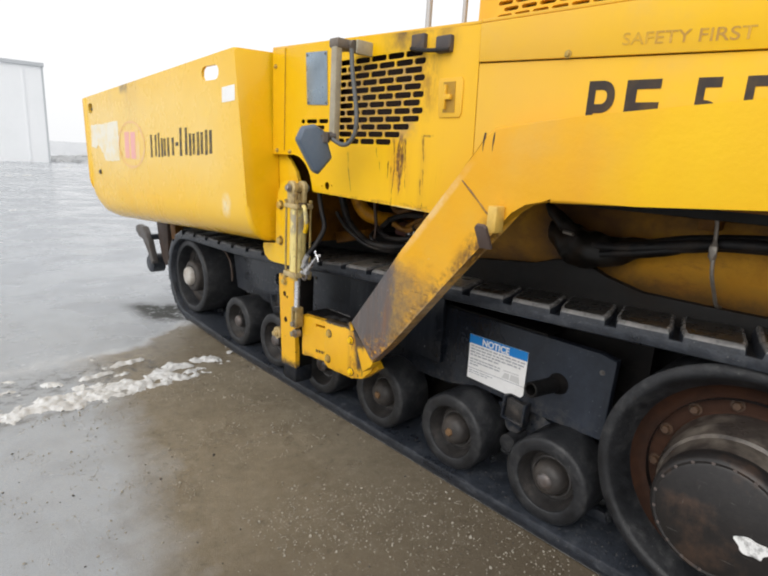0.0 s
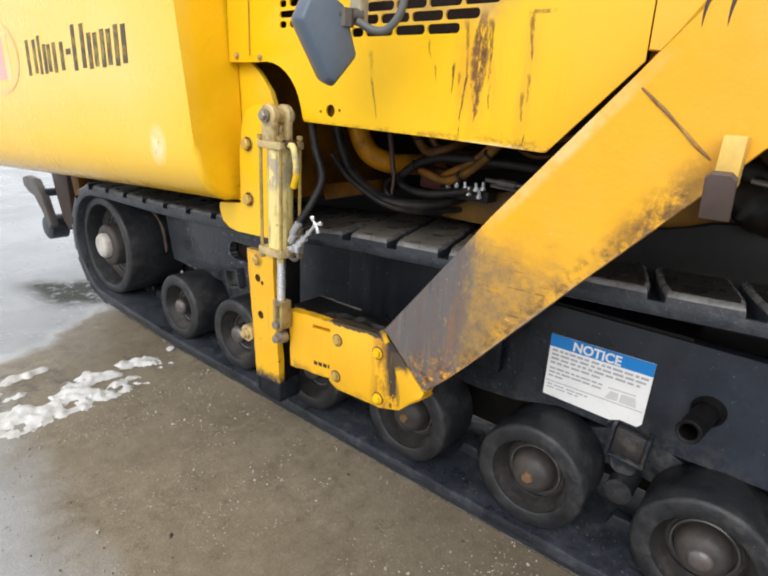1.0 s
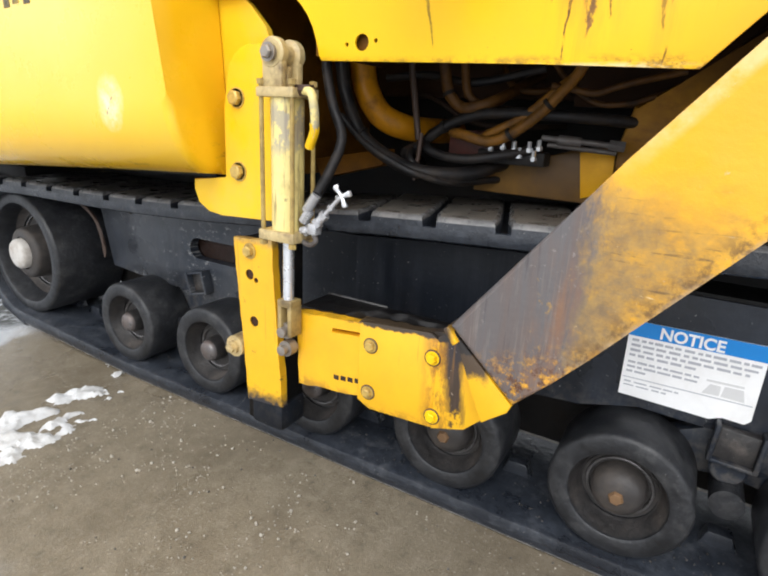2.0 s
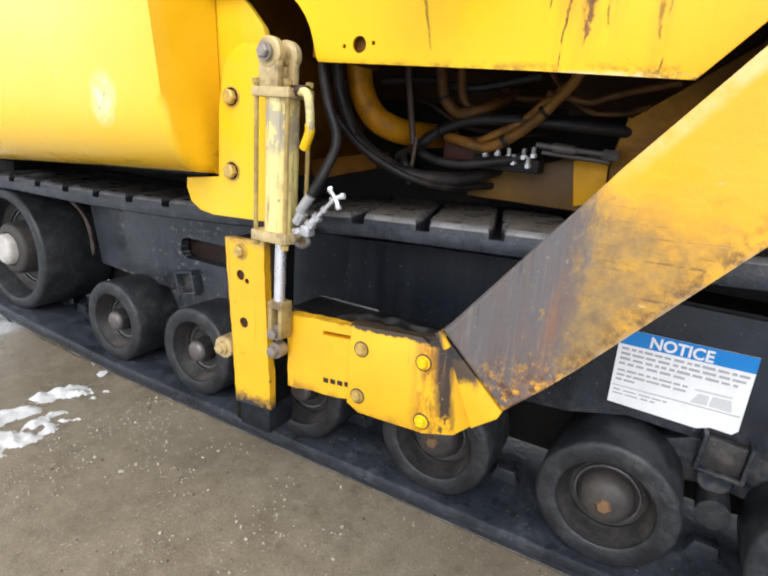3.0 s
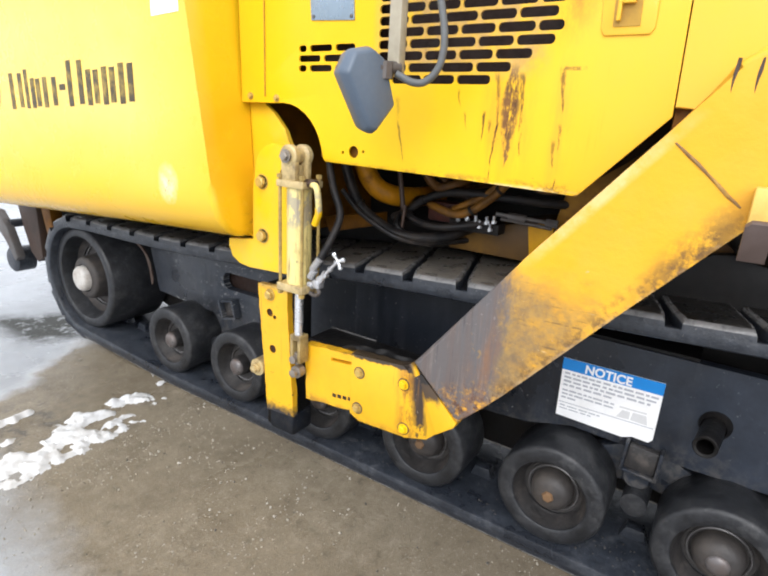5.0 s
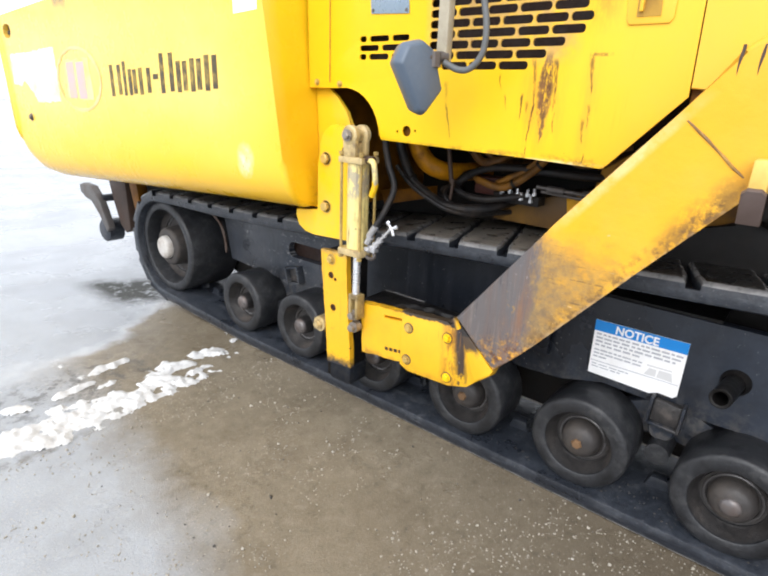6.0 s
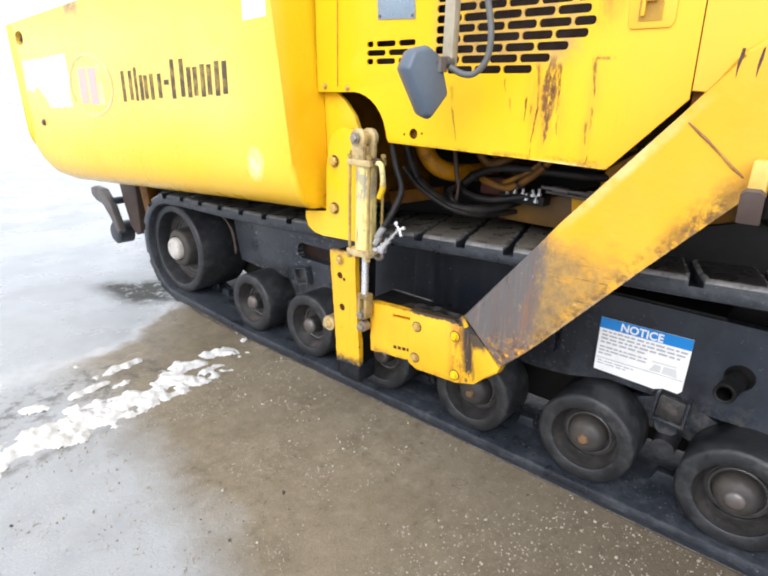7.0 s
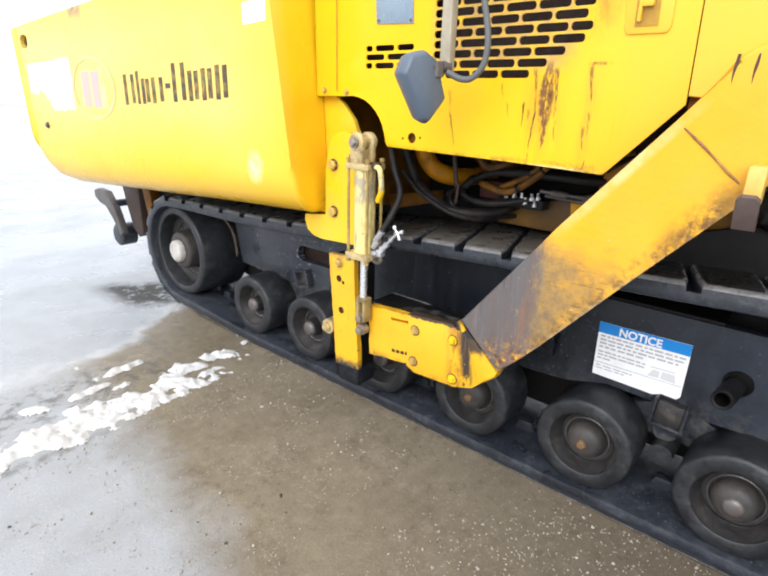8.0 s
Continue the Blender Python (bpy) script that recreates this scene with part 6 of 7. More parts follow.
def make_wheels():
    tyre = mesh_of("tyre", lathe(bmesh.new(), [(0.062, 0.112), (0.014, 0.125), (0.004, 0.128), (0.0, 0.134), (0.001, 0.170), (0.004, 0.179), (0.013, 0.186), (0.205, 0.186), (0.216, 0.180), (0.218, 0.10), (0.062, 0.10)], seg=56), M_TYRE)
    dish = mesh_of("rim", lathe(bmesh.new(), [(0.006, 0.128), (0.012, 0.1255), (0.058, 0.112), (0.068, 0.104), (0.070, 0.090), (0.066, 0.087), (0.066, 0.083), (0.071, 0.079), (0.072, 0.02)], seg=48), M_DISH)
    dome = mesh_of("hub", lathe(bmesh.new(), [(0.072, 0.074), (0.050, 0.073), (0.030, 0.068), (0.016, 0.059), (0.007, 0.045), (0.002, 0.026), (0.001, 0)], seg=40), M_DOME)
    # pale ring added for the bright arc that the wet dish reflects
    ring = mesh_of("glint_ring", lathe(bmesh.new(), [(0.068, 0.089), (0.062, 0.088), (0.060, 0.085), (0.062, 0.082), (0.068, 0.081)], seg=48), M_RIMRING)
    narrow = mesh_of("hub", lathe(bmesh.new(), [(0.072, 0.052), (0.045, 0.050), (0.024, 0.046), (0.018, 0.042)], seg=32), M_DISH)
    cap = mesh_of("hub_cap", lathe(bmesh.new(), [(0.020, 0.044), (0.010, 0.041), (0.003, 0.032), (-0.001, 0.018), (-0.002, 0)], seg=32), M_HUB)
    small = mesh_of("hub_cap", lathe(bmesh.new(), [(0.006, 0.034), (0.0, 0.032), (-0.006, 0.024), (-0.009, 0.012), (-0.010, 0)], seg=28), M_HUB)
    nut = mesh_of("hub_nut", lathe(bmesh.new(), [(0.006, 0.021), (-0.004, 0.0205), (-0.009, 0.016), (-0.010, 0)], seg=6), M_HUBNUT)
    for y in (3.80, 3.277, 2.745, 2.212, 1.702, 1.193):
        m = Matrix.Translation((2.250, y, 0.251))
        w = piece("road_wheel", tyre, paver, m, "black rubber-tyred road wheel")
        piece("rim", dish, w, m @ pose(0, 0, 0, 40 * y))
        piece("glint_ring", ring, w, m @ pose(0, 0, 0, 53 * y), "added pale ring for the wet rim's reflection")
        if y < 2.5:
            piece("hub", dome, w, m @ pose(0, 0, 0, 31 * y), "dusty domed hub")
        else:
            piece("hub", narrow, w, m @ pose(0, 0, 0, 31 * y))
        if y in (2.212, 1.702):
            piece("hub_nut", nut, w, m @ pose(0, 0, 0, 77 * y), "rusty hub nut")
        else:
            piece("hub_cap", cap if y > 2.5 else small, w, m @ pose(0, 0, 0, 77 * y), "scuffed steel hub cap")
        bm = bmesh.new()
        rod(bm, (2.46, y, 0.251), (2.66, y, 0.251), 0.04)
        part("axle", bm, M_FRAME, w)
    # front idler
    m = Matrix.Translation((2.262, IDLER[0], IDLER[1]))
    idler = piece("idler_wheel", mesh_of("idler_wheel", lathe(bmesh.new(), [(0.11, 0.236), (0.022, 0.256), (0.005, 0.262), (0.0, 0.270), (0.001, 0.298), (0.006, 0.312), (0.018, 0.320), (0.36, 0.320), (0.372, 0.31), (0.372, 0.2), (0.11, 0.2)], seg=64), M_TYRE), paver, m, "large black front idler wheel")
    piece("rim", mesh_of("rim", lathe(bmesh.new(), [(0.08, 0.245), (0.118, 0.230), (0.130, 0.215), (0.132, 0.15), (0.126, 0.142), (0.10, 0.138), (0.03, 0.134), (0.016, 0.128), (0.008, 0.115), (0.006, 0.085)], seg=56), M_DOME), idler, m, "dusty black dished rim")
    # the idler's rim gets an added ring for its reflection too
    piece("glint_ring", mesh_of("glint_ring", lathe(bmesh.new(), [(0.126, 0.20), (0.119, 0.198), (0.117, 0.194), (0.119, 0.190), (0.128, 0.188)], seg=56), M_RIMRING), idler, m, "added pale ring for the idler rim's reflection")
    piece("hub_cap", mesh_of("hub_cap", lathe(bmesh.new(), [(0.008, 0.080), (-0.016, 0.078), (-0.028, 0.069), (-0.034, 0.052), (-0.036, 0)], seg=36), M_WHITEHUB), idler, m, "pale painted hub cap")
    rim_bolt = mesh_of("bolt", hexbolt(bmesh.new(), Matrix(), 0.012, 0.012), M_RIMBOLT)
    # drive wheel
    m = Matrix.Translation((2.245, DRIVE[0], DRIVE[1]))
    drive = piece("drive_wheel", mesh_of("drive_wheel", lathe(bmesh.new(), [(0.14, 0.338), (0.088, 0.352), (0.050, 0.374), (0.014, 0.392), (0.004, 0.400), (0, 0.410), (0.001, 0.426), (0.010, 0.440), (0.36, 0.442), (0.37, 0.43), (0.37, 0.3), (0.10, 0.3)], seg=80), M_TYRE), paver, m, "large black drive wheel")
    piece("rim", mesh_of("rim", lathe(bmesh.new(), [(0.088, 0.352), (0.110, 0.338), (0.122, 0.322), (0.127, 0.306), (0.127, 0.252), (0.122, 0.246), (0.12, 0.10)], seg=72), M_RIM), drive, m, "rusty bolted steel rim")
    bm = bmesh.new()
    lathe(bm, [(0.124, 0.247), (0.105, 0.243), (0.050, 0.238), (0.020, 0.235), (0.006, 0.228), (-0.020, 0.222), (-0.028, 0.212), (-0.080, 0.204), (-0.100, 0.198)], seg=72)
    piece("hub_flange", mesh_of("hub_flange", bm, M_RING), drive, m, "scraped pale brown hub flange")
    bm = bmesh.new()
    lathe(bm, [(-0.095, 0.200), (-0.120, 0.199), (-0.136, 0.196), (-0.148, 0.190), (-0.154, 0.182), (-0.152, 0.174), (-0.156, 0.166), (-0.157, 0)], seg=72)
    cover = piece("hub_cover", mesh_of("hub_cover", bm, M_COVER), drive, m, "scratched black hub cover")
    for i in range(13):
        a = radians(360 / 13 * i + 21.5)
        piece("bolt", rim_bolt, drive, m @ Matrix.Translation((0.127, 0.276 * math.cos(a), 0.276 * math.sin(a))) @ pose(0, 0, 0, 30 * i) @ Matrix.Scale(1.35, 4))
    stud = mesh_of("cover_bolt", lathe(bmesh.new(), [(0.0, 0.006), (-0.003, 0.005), (-0.004, 0)], seg=8), M_HUB)
    for i in range(20):
        a = radians(18 * i + 5)
        piece("cover_bolt", stud, cover, m @ Matrix.Translation((-0.1535, 0.178 * math.cos(a), 0.178 * math.sin(a))))
    bm = bmesh.new()
    blot = [(0.465 + 0.040 * math.cos(a) * (1 + 0.22 * math.sin(3 * a) + 0.08 * math.sin(7 * a)), 0.486 + 0.031 * math.sin(a) * (1 + 0.2 * math.cos(2 * a) + 0.08 * math.cos(5 * a))) for a in np.linspace(0, 2 * math.pi, 36, endpoint=False)]
    slab(bm, blot, 2.0845, 2.0885)
    part("torn_decal", bm, M_TORN, drive, "torn white decal")


M_HUBNUT = plain("orange_rust_nut", (0.24, 0.135, 0.06), (0.13, 0.075, 0.04), 0.6, 0.1, 70, 30, (0.08, 0.05, 0.03), 0.6)
M_RIMBOLT = plain("rusty_rim_bolt", (0.11, 0.062, 0.036), (0.06, 0.035, 0.023), 0.5, 0.1, 60, 20, (0.03, 0.02, 0.015), 0.7)
M_RING = plain("scraped_flange_paint", (0.070, 0.056, 0.048), (0.026, 0.023, 0.022), 0.34, 0.1, 22, 6, (0.30, 0.26, 0.215), 0.85, 0.003)


def cover_paint():
    """Black hub cover with fine scratches and dried splashes."""
    k = Nodes("greasy_cover")
    big, fine = k.noise(6, 6, 0.7), k.noise(50, 4)
    col = k.mix(fine, (0.014, 0.013, 0.0135), (0.032, 0.029, 0.028))
    col = k.mix(k.mul(k.ramp(big, 0.50, 0.66), 0.7), col, (0.085, 0.052, 0.036))
    for stretch, off in (((1, 7, 160), (1, 2, 3)), ((1, 120, 9), (5, 2, 7))):
        col = k.mix(k.mul(k.ramp(k.noise(1, 3, 0.6, stretch=stretch, offset=off), 0.70, 0.73), 0.6), col, (0.16, 0.15, 0.145))
    spots = k.ramp(k.noise(24, 5, 0.75, offset=(4, 4, 1)), 0.70, 0.74)
    col = k.mix(k.mul(spots, 0.7), col, (0.30, 0.26, 0.22))
    return k.done(col, k.ramp(big, 0.3, 0.7, 0.28, 0.5), 0.1, big, 0.003)


M_COVER = cover_paint()
make_wheels()


def make_track_frame():
    o = [(4.20, 0.78), (4.12, 0.43), (3.82, 0.415), (2.0, 0.392), (1.86, 0.398), (1.70, 0.45), (1.30, 0.43), (1.06, 0.43), (1.05, 0.782), (1.12, 0.794), (2.6, 0.80)]
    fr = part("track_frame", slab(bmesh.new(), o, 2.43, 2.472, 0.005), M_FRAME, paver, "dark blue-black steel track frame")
    tool = bmesh.new()
    stadium(tool, 3.385, 0.617, 0.33, 0.092, 2.36, 2.5, 6)
    cut(fr, tool)
    part("slot_back", box(bmesh.new(), (2.488, 2.498), (3.19, 3.58), (0.56, 0.68)), M_CORE, fr, "dark rusty inside of the slot")
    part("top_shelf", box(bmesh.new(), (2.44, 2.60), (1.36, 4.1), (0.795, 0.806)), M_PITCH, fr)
    part("belt_support", slab(bmesh.new(), [(4.2, 0.60), (4.2, 0.748), (3.4, 0.776), (2.4, 0.832), (0.98, 0.905), (0.98, 0.60)], 2.60, 2.655), M_PITCH, fr, "near-black rail below the upper run")
    part("dark_plate", slab(bmesh.new(), [(1.92, 0.50), (2.655, 0.50), (2.655, 0.808), (2.40, 0.826), (1.92, 0.850)], 2.398, 2.4295, 0.004), M_FRAME, fr, "dark plate behind the tow point")
    # notice decal with printed lines
    d = part("notice_decal", slab(bmesh.new(), [(1.761, 0.699), (1.436, 0.701), (1.437, 0.492), (1.45, 0.478), (1.50, 0.481), (1.53, 0.468), (1.758, 0.476)], 2.4262, 2.4298), M_WHITE, fr, "white notice decal with blue heading")
    part("heading", slab(bmesh.new(), [(1.761, 0.699), (1.436, 0.701), (1.4362, 0.658), (1.7605, 0.656)], 2.4244, 2.4260), M_BLUE, d, "blue heading band")
    lettering("heading_text", "NOTICE", 0.044, M_WHITE, d, (2.4236, 1.685, 0.6625), -0.4, 0.95, 0.0012, "white heading")
    rng = random.Random(7)
    # a dense paragraph, a second one, a rule and two short lines
    for z, y_end, tall in ((0.648, 1.446, 0.0075), (0.633, 1.450, 0.0075), (0.618, 1.466, 0.0075), (0.603, 1.585, 0.0075), (0.582, 1.560, 0.0065), (0.568, 1.575, 0.0065), (0.554, 1.690, 0.0065), (0.521, 1.600, 0.0045), (0.510, 1.640, 0.0045)):
        bm = bmesh.new()
        y = 1.749
        while y > y_end + 0.008:
            w = min(rng.uniform(0.010, 0.034), y - y_end)
            top = z - rng.uniform(0, 0.0012)
            slab(bm, [(y, top), (y - w, top), (y - w, z - tall), (y, z - tall)], 2.4248, 2.4261)
            y -= w + rng.uniform(0.004, 0.008)
        part("text_line", bm, M_GREYINK, d)
    bm = bmesh.new()
    slab(bm, [(1.755, 0.532), (1.443, 0.534), (1.443, 0.5315), (1.755, 0.5295)], 2.4248, 2.4261)
    part("rule_line", bm, M_GREYINK, d)
    for o in ([(1.555, 0.580), (1.470, 0.582), (1.470, 0.576), (1.555, 0.574)], [(1.545, 0.568), (1.52, 0.568), (1.52, 0.540), (1.56, 0.538)], [(1.512, 0.570), (1.470, 0.571), (1.462, 0.538), (1.516, 0.540)]):
        part("pictogram", slab(bmesh.new(), o, 2.4250, 2.4262), M_PALEGREY, d)
    # open pipe stub
    bm = bmesh.new()
    m = Matrix.Translation((2.24, 1.30, 0.622)) @ pose(0, 0, 0, 0, 4, -6)
    lathe(bm, [(0.2, 0.033), (0.0, 0.033), (-0.003, 0.030), (0.0, 0.023), (0.12, 0.022), (0.12, 0)], m, 24)
    lathe(bm, [(0.2, 0.048), (0.185, 0.046), (0.16, 0.036), (0.2, 0.03)], m, 24)
    part("pipe_stub", bm, M_PITCH, fr, "open steel pipe stub")
    # pivot lugs above the wheel pairs: open boxes of welded plate over a round boss
    for y, z, s, tilt in [(3.475, 0.470, 0.85, -14), (1.455, 0.418, 0.92, 3), (2.47, 0.42, 1.0, 0)]:
        m = Matrix.Translation((2.432, y, z)) @ pose(0, 0, 0, tilt)
        bm = bmesh.new()
        for side in (-1, 1):
            box(bm, (-0.050, 0.0), (side * 0.058 * s - 0.006, side * 0.058 * s + 0.006), (-0.055 * s, 0.062 * s), m, 0.003)
        box(bm, (-0.048, 0.0), (-0.055 * s, 0.055 * s), (-0.058 * s, -0.046 * s), m, 0.003)
        if y < 3:
            lathe(bm, [(-0.008, 0), (-0.008, 0.040), (-0.002, 0.046), (0.04, 0.046), (0.04, 0)], m @ Matrix.Translation((-0.02, 0, -0.070)), 24)
        else:
            box(bm, (-0.046, 0.0), (-0.055 * s, 0.055 * s), (0.050 * s, 0.062 * s), m, 0.003)
        lug = part("pivot_lug", bm, M_FRAME, fr, "welded box lug with pale worn edges")
        bm = bmesh.new()
        box(bm, (-0.034 if y < 3 else -0.022, -0.004), (-0.051 * s, 0.051 * s), (-0.045 * s, 0.050 * s), m, 0.004)
        part("lug_block", bm, M_DISH, lug, "dusty steel block")
    for y0, y1 in [(3.80, 3.277), (2.745, 2.212), (1.702, 1.193)]:
        bm = bmesh.new()
        o = [(y0 + 0.06, 0.24), (y0 + 0.05, 0.31), ((y0 + y1) / 2 + 0.08, 0.42), ((y0 + y1) / 2 - 0.08, 0.42), (y1 - 0.05, 0.31), (y1 - 0.06, 0.24), ((y0 + y1) / 2, 0.30)]
        slab(bm, o, 2.47, 2.53, 0.006)
        part("bogie_beam", bm, M_FRAME, fr, "black bogie beam")
        bm = bmesh.new()
        rod(bm, (2.36, (y0 + y1) / 2, 0.27), (2.5, (y0 + y1) / 2, 0.27), 0.042, 20)
        part("bogie_bumper", bm, M_TYRE, fr, "black rubber bump stop")
    for y in (1.95, 3.05, 3.95, 1.1):
        part("frame_bolt", hexbolt(bmesh.new(), Matrix.Translation((2.43, y, 0.72)), 0.008, 0.006), M_GUN, fr)
    # scraper by the front idler
    bm = bmesh.new()
    tapered(bm, [(2.34, 4.20, 0.745), (2.36, 4.14, 0.69), (2.37, 4.105, 0.61), (2.37, 4.092, 0.54), (2.37, 4.09, 0.49)], [0.008, 0.010, 0.011, 0.011, 0.007], 8, 6)
    part("scraper", bm, M_RUST, fr, "thin curved rusty scraper edge")
    # dark skirt added inside the belt, to close bright gaps between the wheels
    bm = bmesh.new()
    slab(bm, [(0.98, 0.11), (4.0, 0.11), (4.72, 0.30), (4.72, 0.60), (4.2, 0.72), (0.98, 0.72)], 2.66, 2.74, 0.01)
    part("inner_skirt", bm, M_DARK, fr)


M_PALEGREY = plain("pale_print", (0.58, 0.58, 0.58), (0.64, 0.64, 0.64), 0.5, 0, 60, 9, None, 0, 0.0002)
make_track_frame()


def make_chassis():
    bm = bmesh.new()
    box(bm, (2.78, 3.5), (-1.6, 5.2), (0.45, 1.30), bevel=0.01)
    part("chassis", bm, M_DARK, paver, "oily steel chassis")
    # tank side and step below the tow arm
    o = [(1.86, 1.26), (1.885, 1.15), (1.875, 1.0), (-1.6, 1.0), (-1.6, 1.45), (1.60, 1.45), (1.74, 1.32)]
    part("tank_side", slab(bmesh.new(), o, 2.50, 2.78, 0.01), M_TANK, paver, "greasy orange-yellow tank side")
    o = [(2.30, 1.06), (2.30, 0.99), (1.885, 0.985), (1.885, 1.15), (1.99, 1.14), (2.15, 1.09)]
    part("tank_foot", slab(bmesh.new(), o, 2.53, 2.78, 0.006), M_FOOT, paver, "oily brown step")
    part("yellow_patch_plate", slab(bmesh.new(), [(1.985, 1.13), (1.89, 1.145), (1.885, 1.025), (1.965, 1.0)], 2.522, 2.532, 0.003), M_TIRED, paver, "cleaner yellow plate")
    part("low_bracket", slab(bmesh.new(), [(2.86, 1.05), (2.58, 1.10), (2.58, 1.05), (2.83, 0.985)], 2.42, 2.5, 0.004), M_DIRTY, paver, "dirty yellow low bracket")
    # broad curved guard in the bay
    bm = bmesh.new()
    tube(bm, [(2.42, 2.69, 1.52), (2.42, 2.675, 1.40), (2.42, 2.655, 1.29), (2.43, 2.605, 1.21), (2.47, 2.545, 1.175), (2.56, 2.50, 1.165), (2.75, 2.47, 1.165)], 0.041, 18)
    part("bay_pipe", bm, M_PIPE, paver, "curved dirty yellow pipe")
    hoses = [
        (M_HOSE, 0.021, [(2.30, 2.70, 1.50), (2.32, 2.68, 1.34), (2.32, 2.662, 1.26), (2.32, 2.60, 1.146), (2.32, 2.496, 1.081), (2.32, 2.391, 1.051), (2.40, 2.278, 1.050), (2.50, 2.22, 1.075), (2.64, 2.19, 1.09)]),
        (M_HOSE, 0.010, [(2.26, 2.64, 1.20), (2.26, 2.56, 1.13), (2.27, 2.47, 1.08), (2.29, 2.38, 1.045), (2.40, 2.30, 1.02), (2.7, 2.26, 1.02)]),
        (M_RUST, 0.010, [(2.38, 2.475, 1.44), (2.38, 2.47, 1.345), (2.38, 2.453, 1.246), (2.38, 2.434, 1.14)]),
        (M_DIMHOSE, 0.017, [(2.42, 2.39, 1.42), (2.42, 2.38, 1.338), (2.42, 2.361, 1.276), (2.42, 2.32, 1.239), (2.42, 2.273, 1.242), (2.48, 2.22, 1.27), (2.75, 2.18, 1.36)]),
        (M_DIMHOSE, 0.013, [(2.44, 2.33, 1.40), (2.44, 2.324, 1.335), (2.44, 2.305, 1.27), (2.48, 2.25, 1.24), (2.75, 2.20, 1.24)]),
        (M_YHOSE, 0.015, [(2.7, 2.44, 1.20), (2.46, 2.36, 1.17), (2.40, 2.294, 1.161), (2.40, 2.222, 1.147), (2.40, 2.158, 1.169), (2.40, 2.088, 1.222), (2.40, 2.036, 1.278), (2.40, 1.99, 1.34), (2.40, 1.97, 1.42)]),
        (M_YHOSE, 0.013, [(2.7, 2.34, 1.14), (2.46, 2.26, 1.155), (2.42, 2.21, 1.176), (2.42, 2.128, 1.22), (2.42, 2.055, 1.284), (2.42, 2.0, 1.33)]),
        (M_HOSE, 0.016, [(2.75, 2.60, 1.05), (2.46, 2.52, 1.09), (2.42, 2.448, 1.122), (2.42, 2.369, 1.181), (2.42, 2.277, 1.217), (2.42, 2.173, 1.227), (2.43, 2.046, 1.226), (2.47, 1.9, 1.22), (2.60, 1.78, 1.21)]),
        (M_DIMHOSE, 0.009, [(2.40, 2.06, 1.30), (2.42, 2.018, 1.295), (2.42, 1.951, 1.284), (2.42, 1.904, 1.299), (2.42, 1.847, 1.315), (2.44, 1.75, 1.34)]),
        (M_HOSE, 0.014, [(2.7, 2.50, 1.20), (2.42, 2.43, 1.13), (2.38, 2.36, 1.10), (2.38, 2.27, 1.095), (2.40, 2.18, 1.11), (2.44, 2.1, 1.13)]),
        (M_HOSE, 0.011, [(2.7, 2.52, 1.16), (2.38, 2.46, 1.10), (2.36, 2.40, 1.05), (2.38, 2.30, 1.03), (2.7, 2.15, 1.03)]),
        (M_RUST, 0.008, [(2.72, 2.62, 1.28), (2.60, 2.50, 1.27), (2.56, 2.34, 1.20), (2.56, 2.20, 1.19), (2.72, 2.08, 1.20)]),
        (M_DIMHOSE, 0.010, [(2.74, 2.30, 1.42), (2.60, 2.26, 1.36), (2.56, 2.20, 1.30), (2.58, 2.10, 1.30), (2.74, 2.02, 1.34)]),
        (M_DIMHOSE, 0.008, [(2.50, 2.12, 1.42), (2.48, 2.05, 1.33), (2.46, 1.96, 1.265), (2.46, 1.88, 1.262), (2.52, 1.80, 1.29)]),
        (M_RUST, 0.007, [(2.36, 2.415, 1.16), (2.36, 2.42, 1.10), (2.36, 2.43, 1.02)]),
        (M_HOSE, 0.012, [(2.46, 2.60, 1.32), (2.46, 2.45, 1.33), (2.46, 2.30, 1.31), (2.48, 2.1, 1.35)]),
    ]
    for material, r, pts in hoses:
        part("bay_hose", tube(bmesh.new(), pts, r, 10), material, paver, "yellowed hose" if material in (M_YHOSE, M_DIMHOSE) else "dark oily hose")
    for c, d, r in (((2.40, 2.158, 1.169), (0, -0.8, 0.6), 0.019), ((2.40, 2.060, 1.252), (0, -0.7, 0.75), 0.019), ((2.42, 2.361, 1.276), (0, -0.4, -0.9), 0.021), ((2.32, 2.60, 1.146), (0, -0.85, -0.5), 0.025), ((2.42, 2.369, 1.181), (0, -0.9, 0.4), 0.020)):
        c, d = Vector(c), Vector(d).normalized()
        part("hose_tie", rod(bmesh.new(), c - 0.005 * d, c + 0.005 * d, r, 12), M_DARK, paver, "black band round a hose")
    part("panel_stiffener", box(bmesh.new(), (2.034, 2.044), (2.30, 2.56), (1.335, 1.40)), M_DIRTY, paver, "dirty brown stiffener behind the panel")
    part("red_block", box(bmesh.new(), (2.46, 2.54), (2.19, 2.37), (1.10, 1.175), bevel=0.01), M_REDDISH, paver, "reddish oily pump block")
    # valve bank with bright fittings
    bm = bmesh.new()
    box(bm, (2.43, 2.50), (2.06, 2.26), (1.085, 1.125), bevel=0.005)
    bank = part("valve_bank", bm, M_DARK, paver, "oily valve bank with bright fittings")
    for y, z in ((2.216, 1.134), (2.180, 1.140), (2.146, 1.136), (2.130, 1.120), (2.103, 1.138), (2.076, 1.144), (2.088, 1.115)):
        bm = bmesh.new()
        rod(bm, (2.42, y, z - 0.014), (2.415, y, z + 0.016), 0.006, 8)
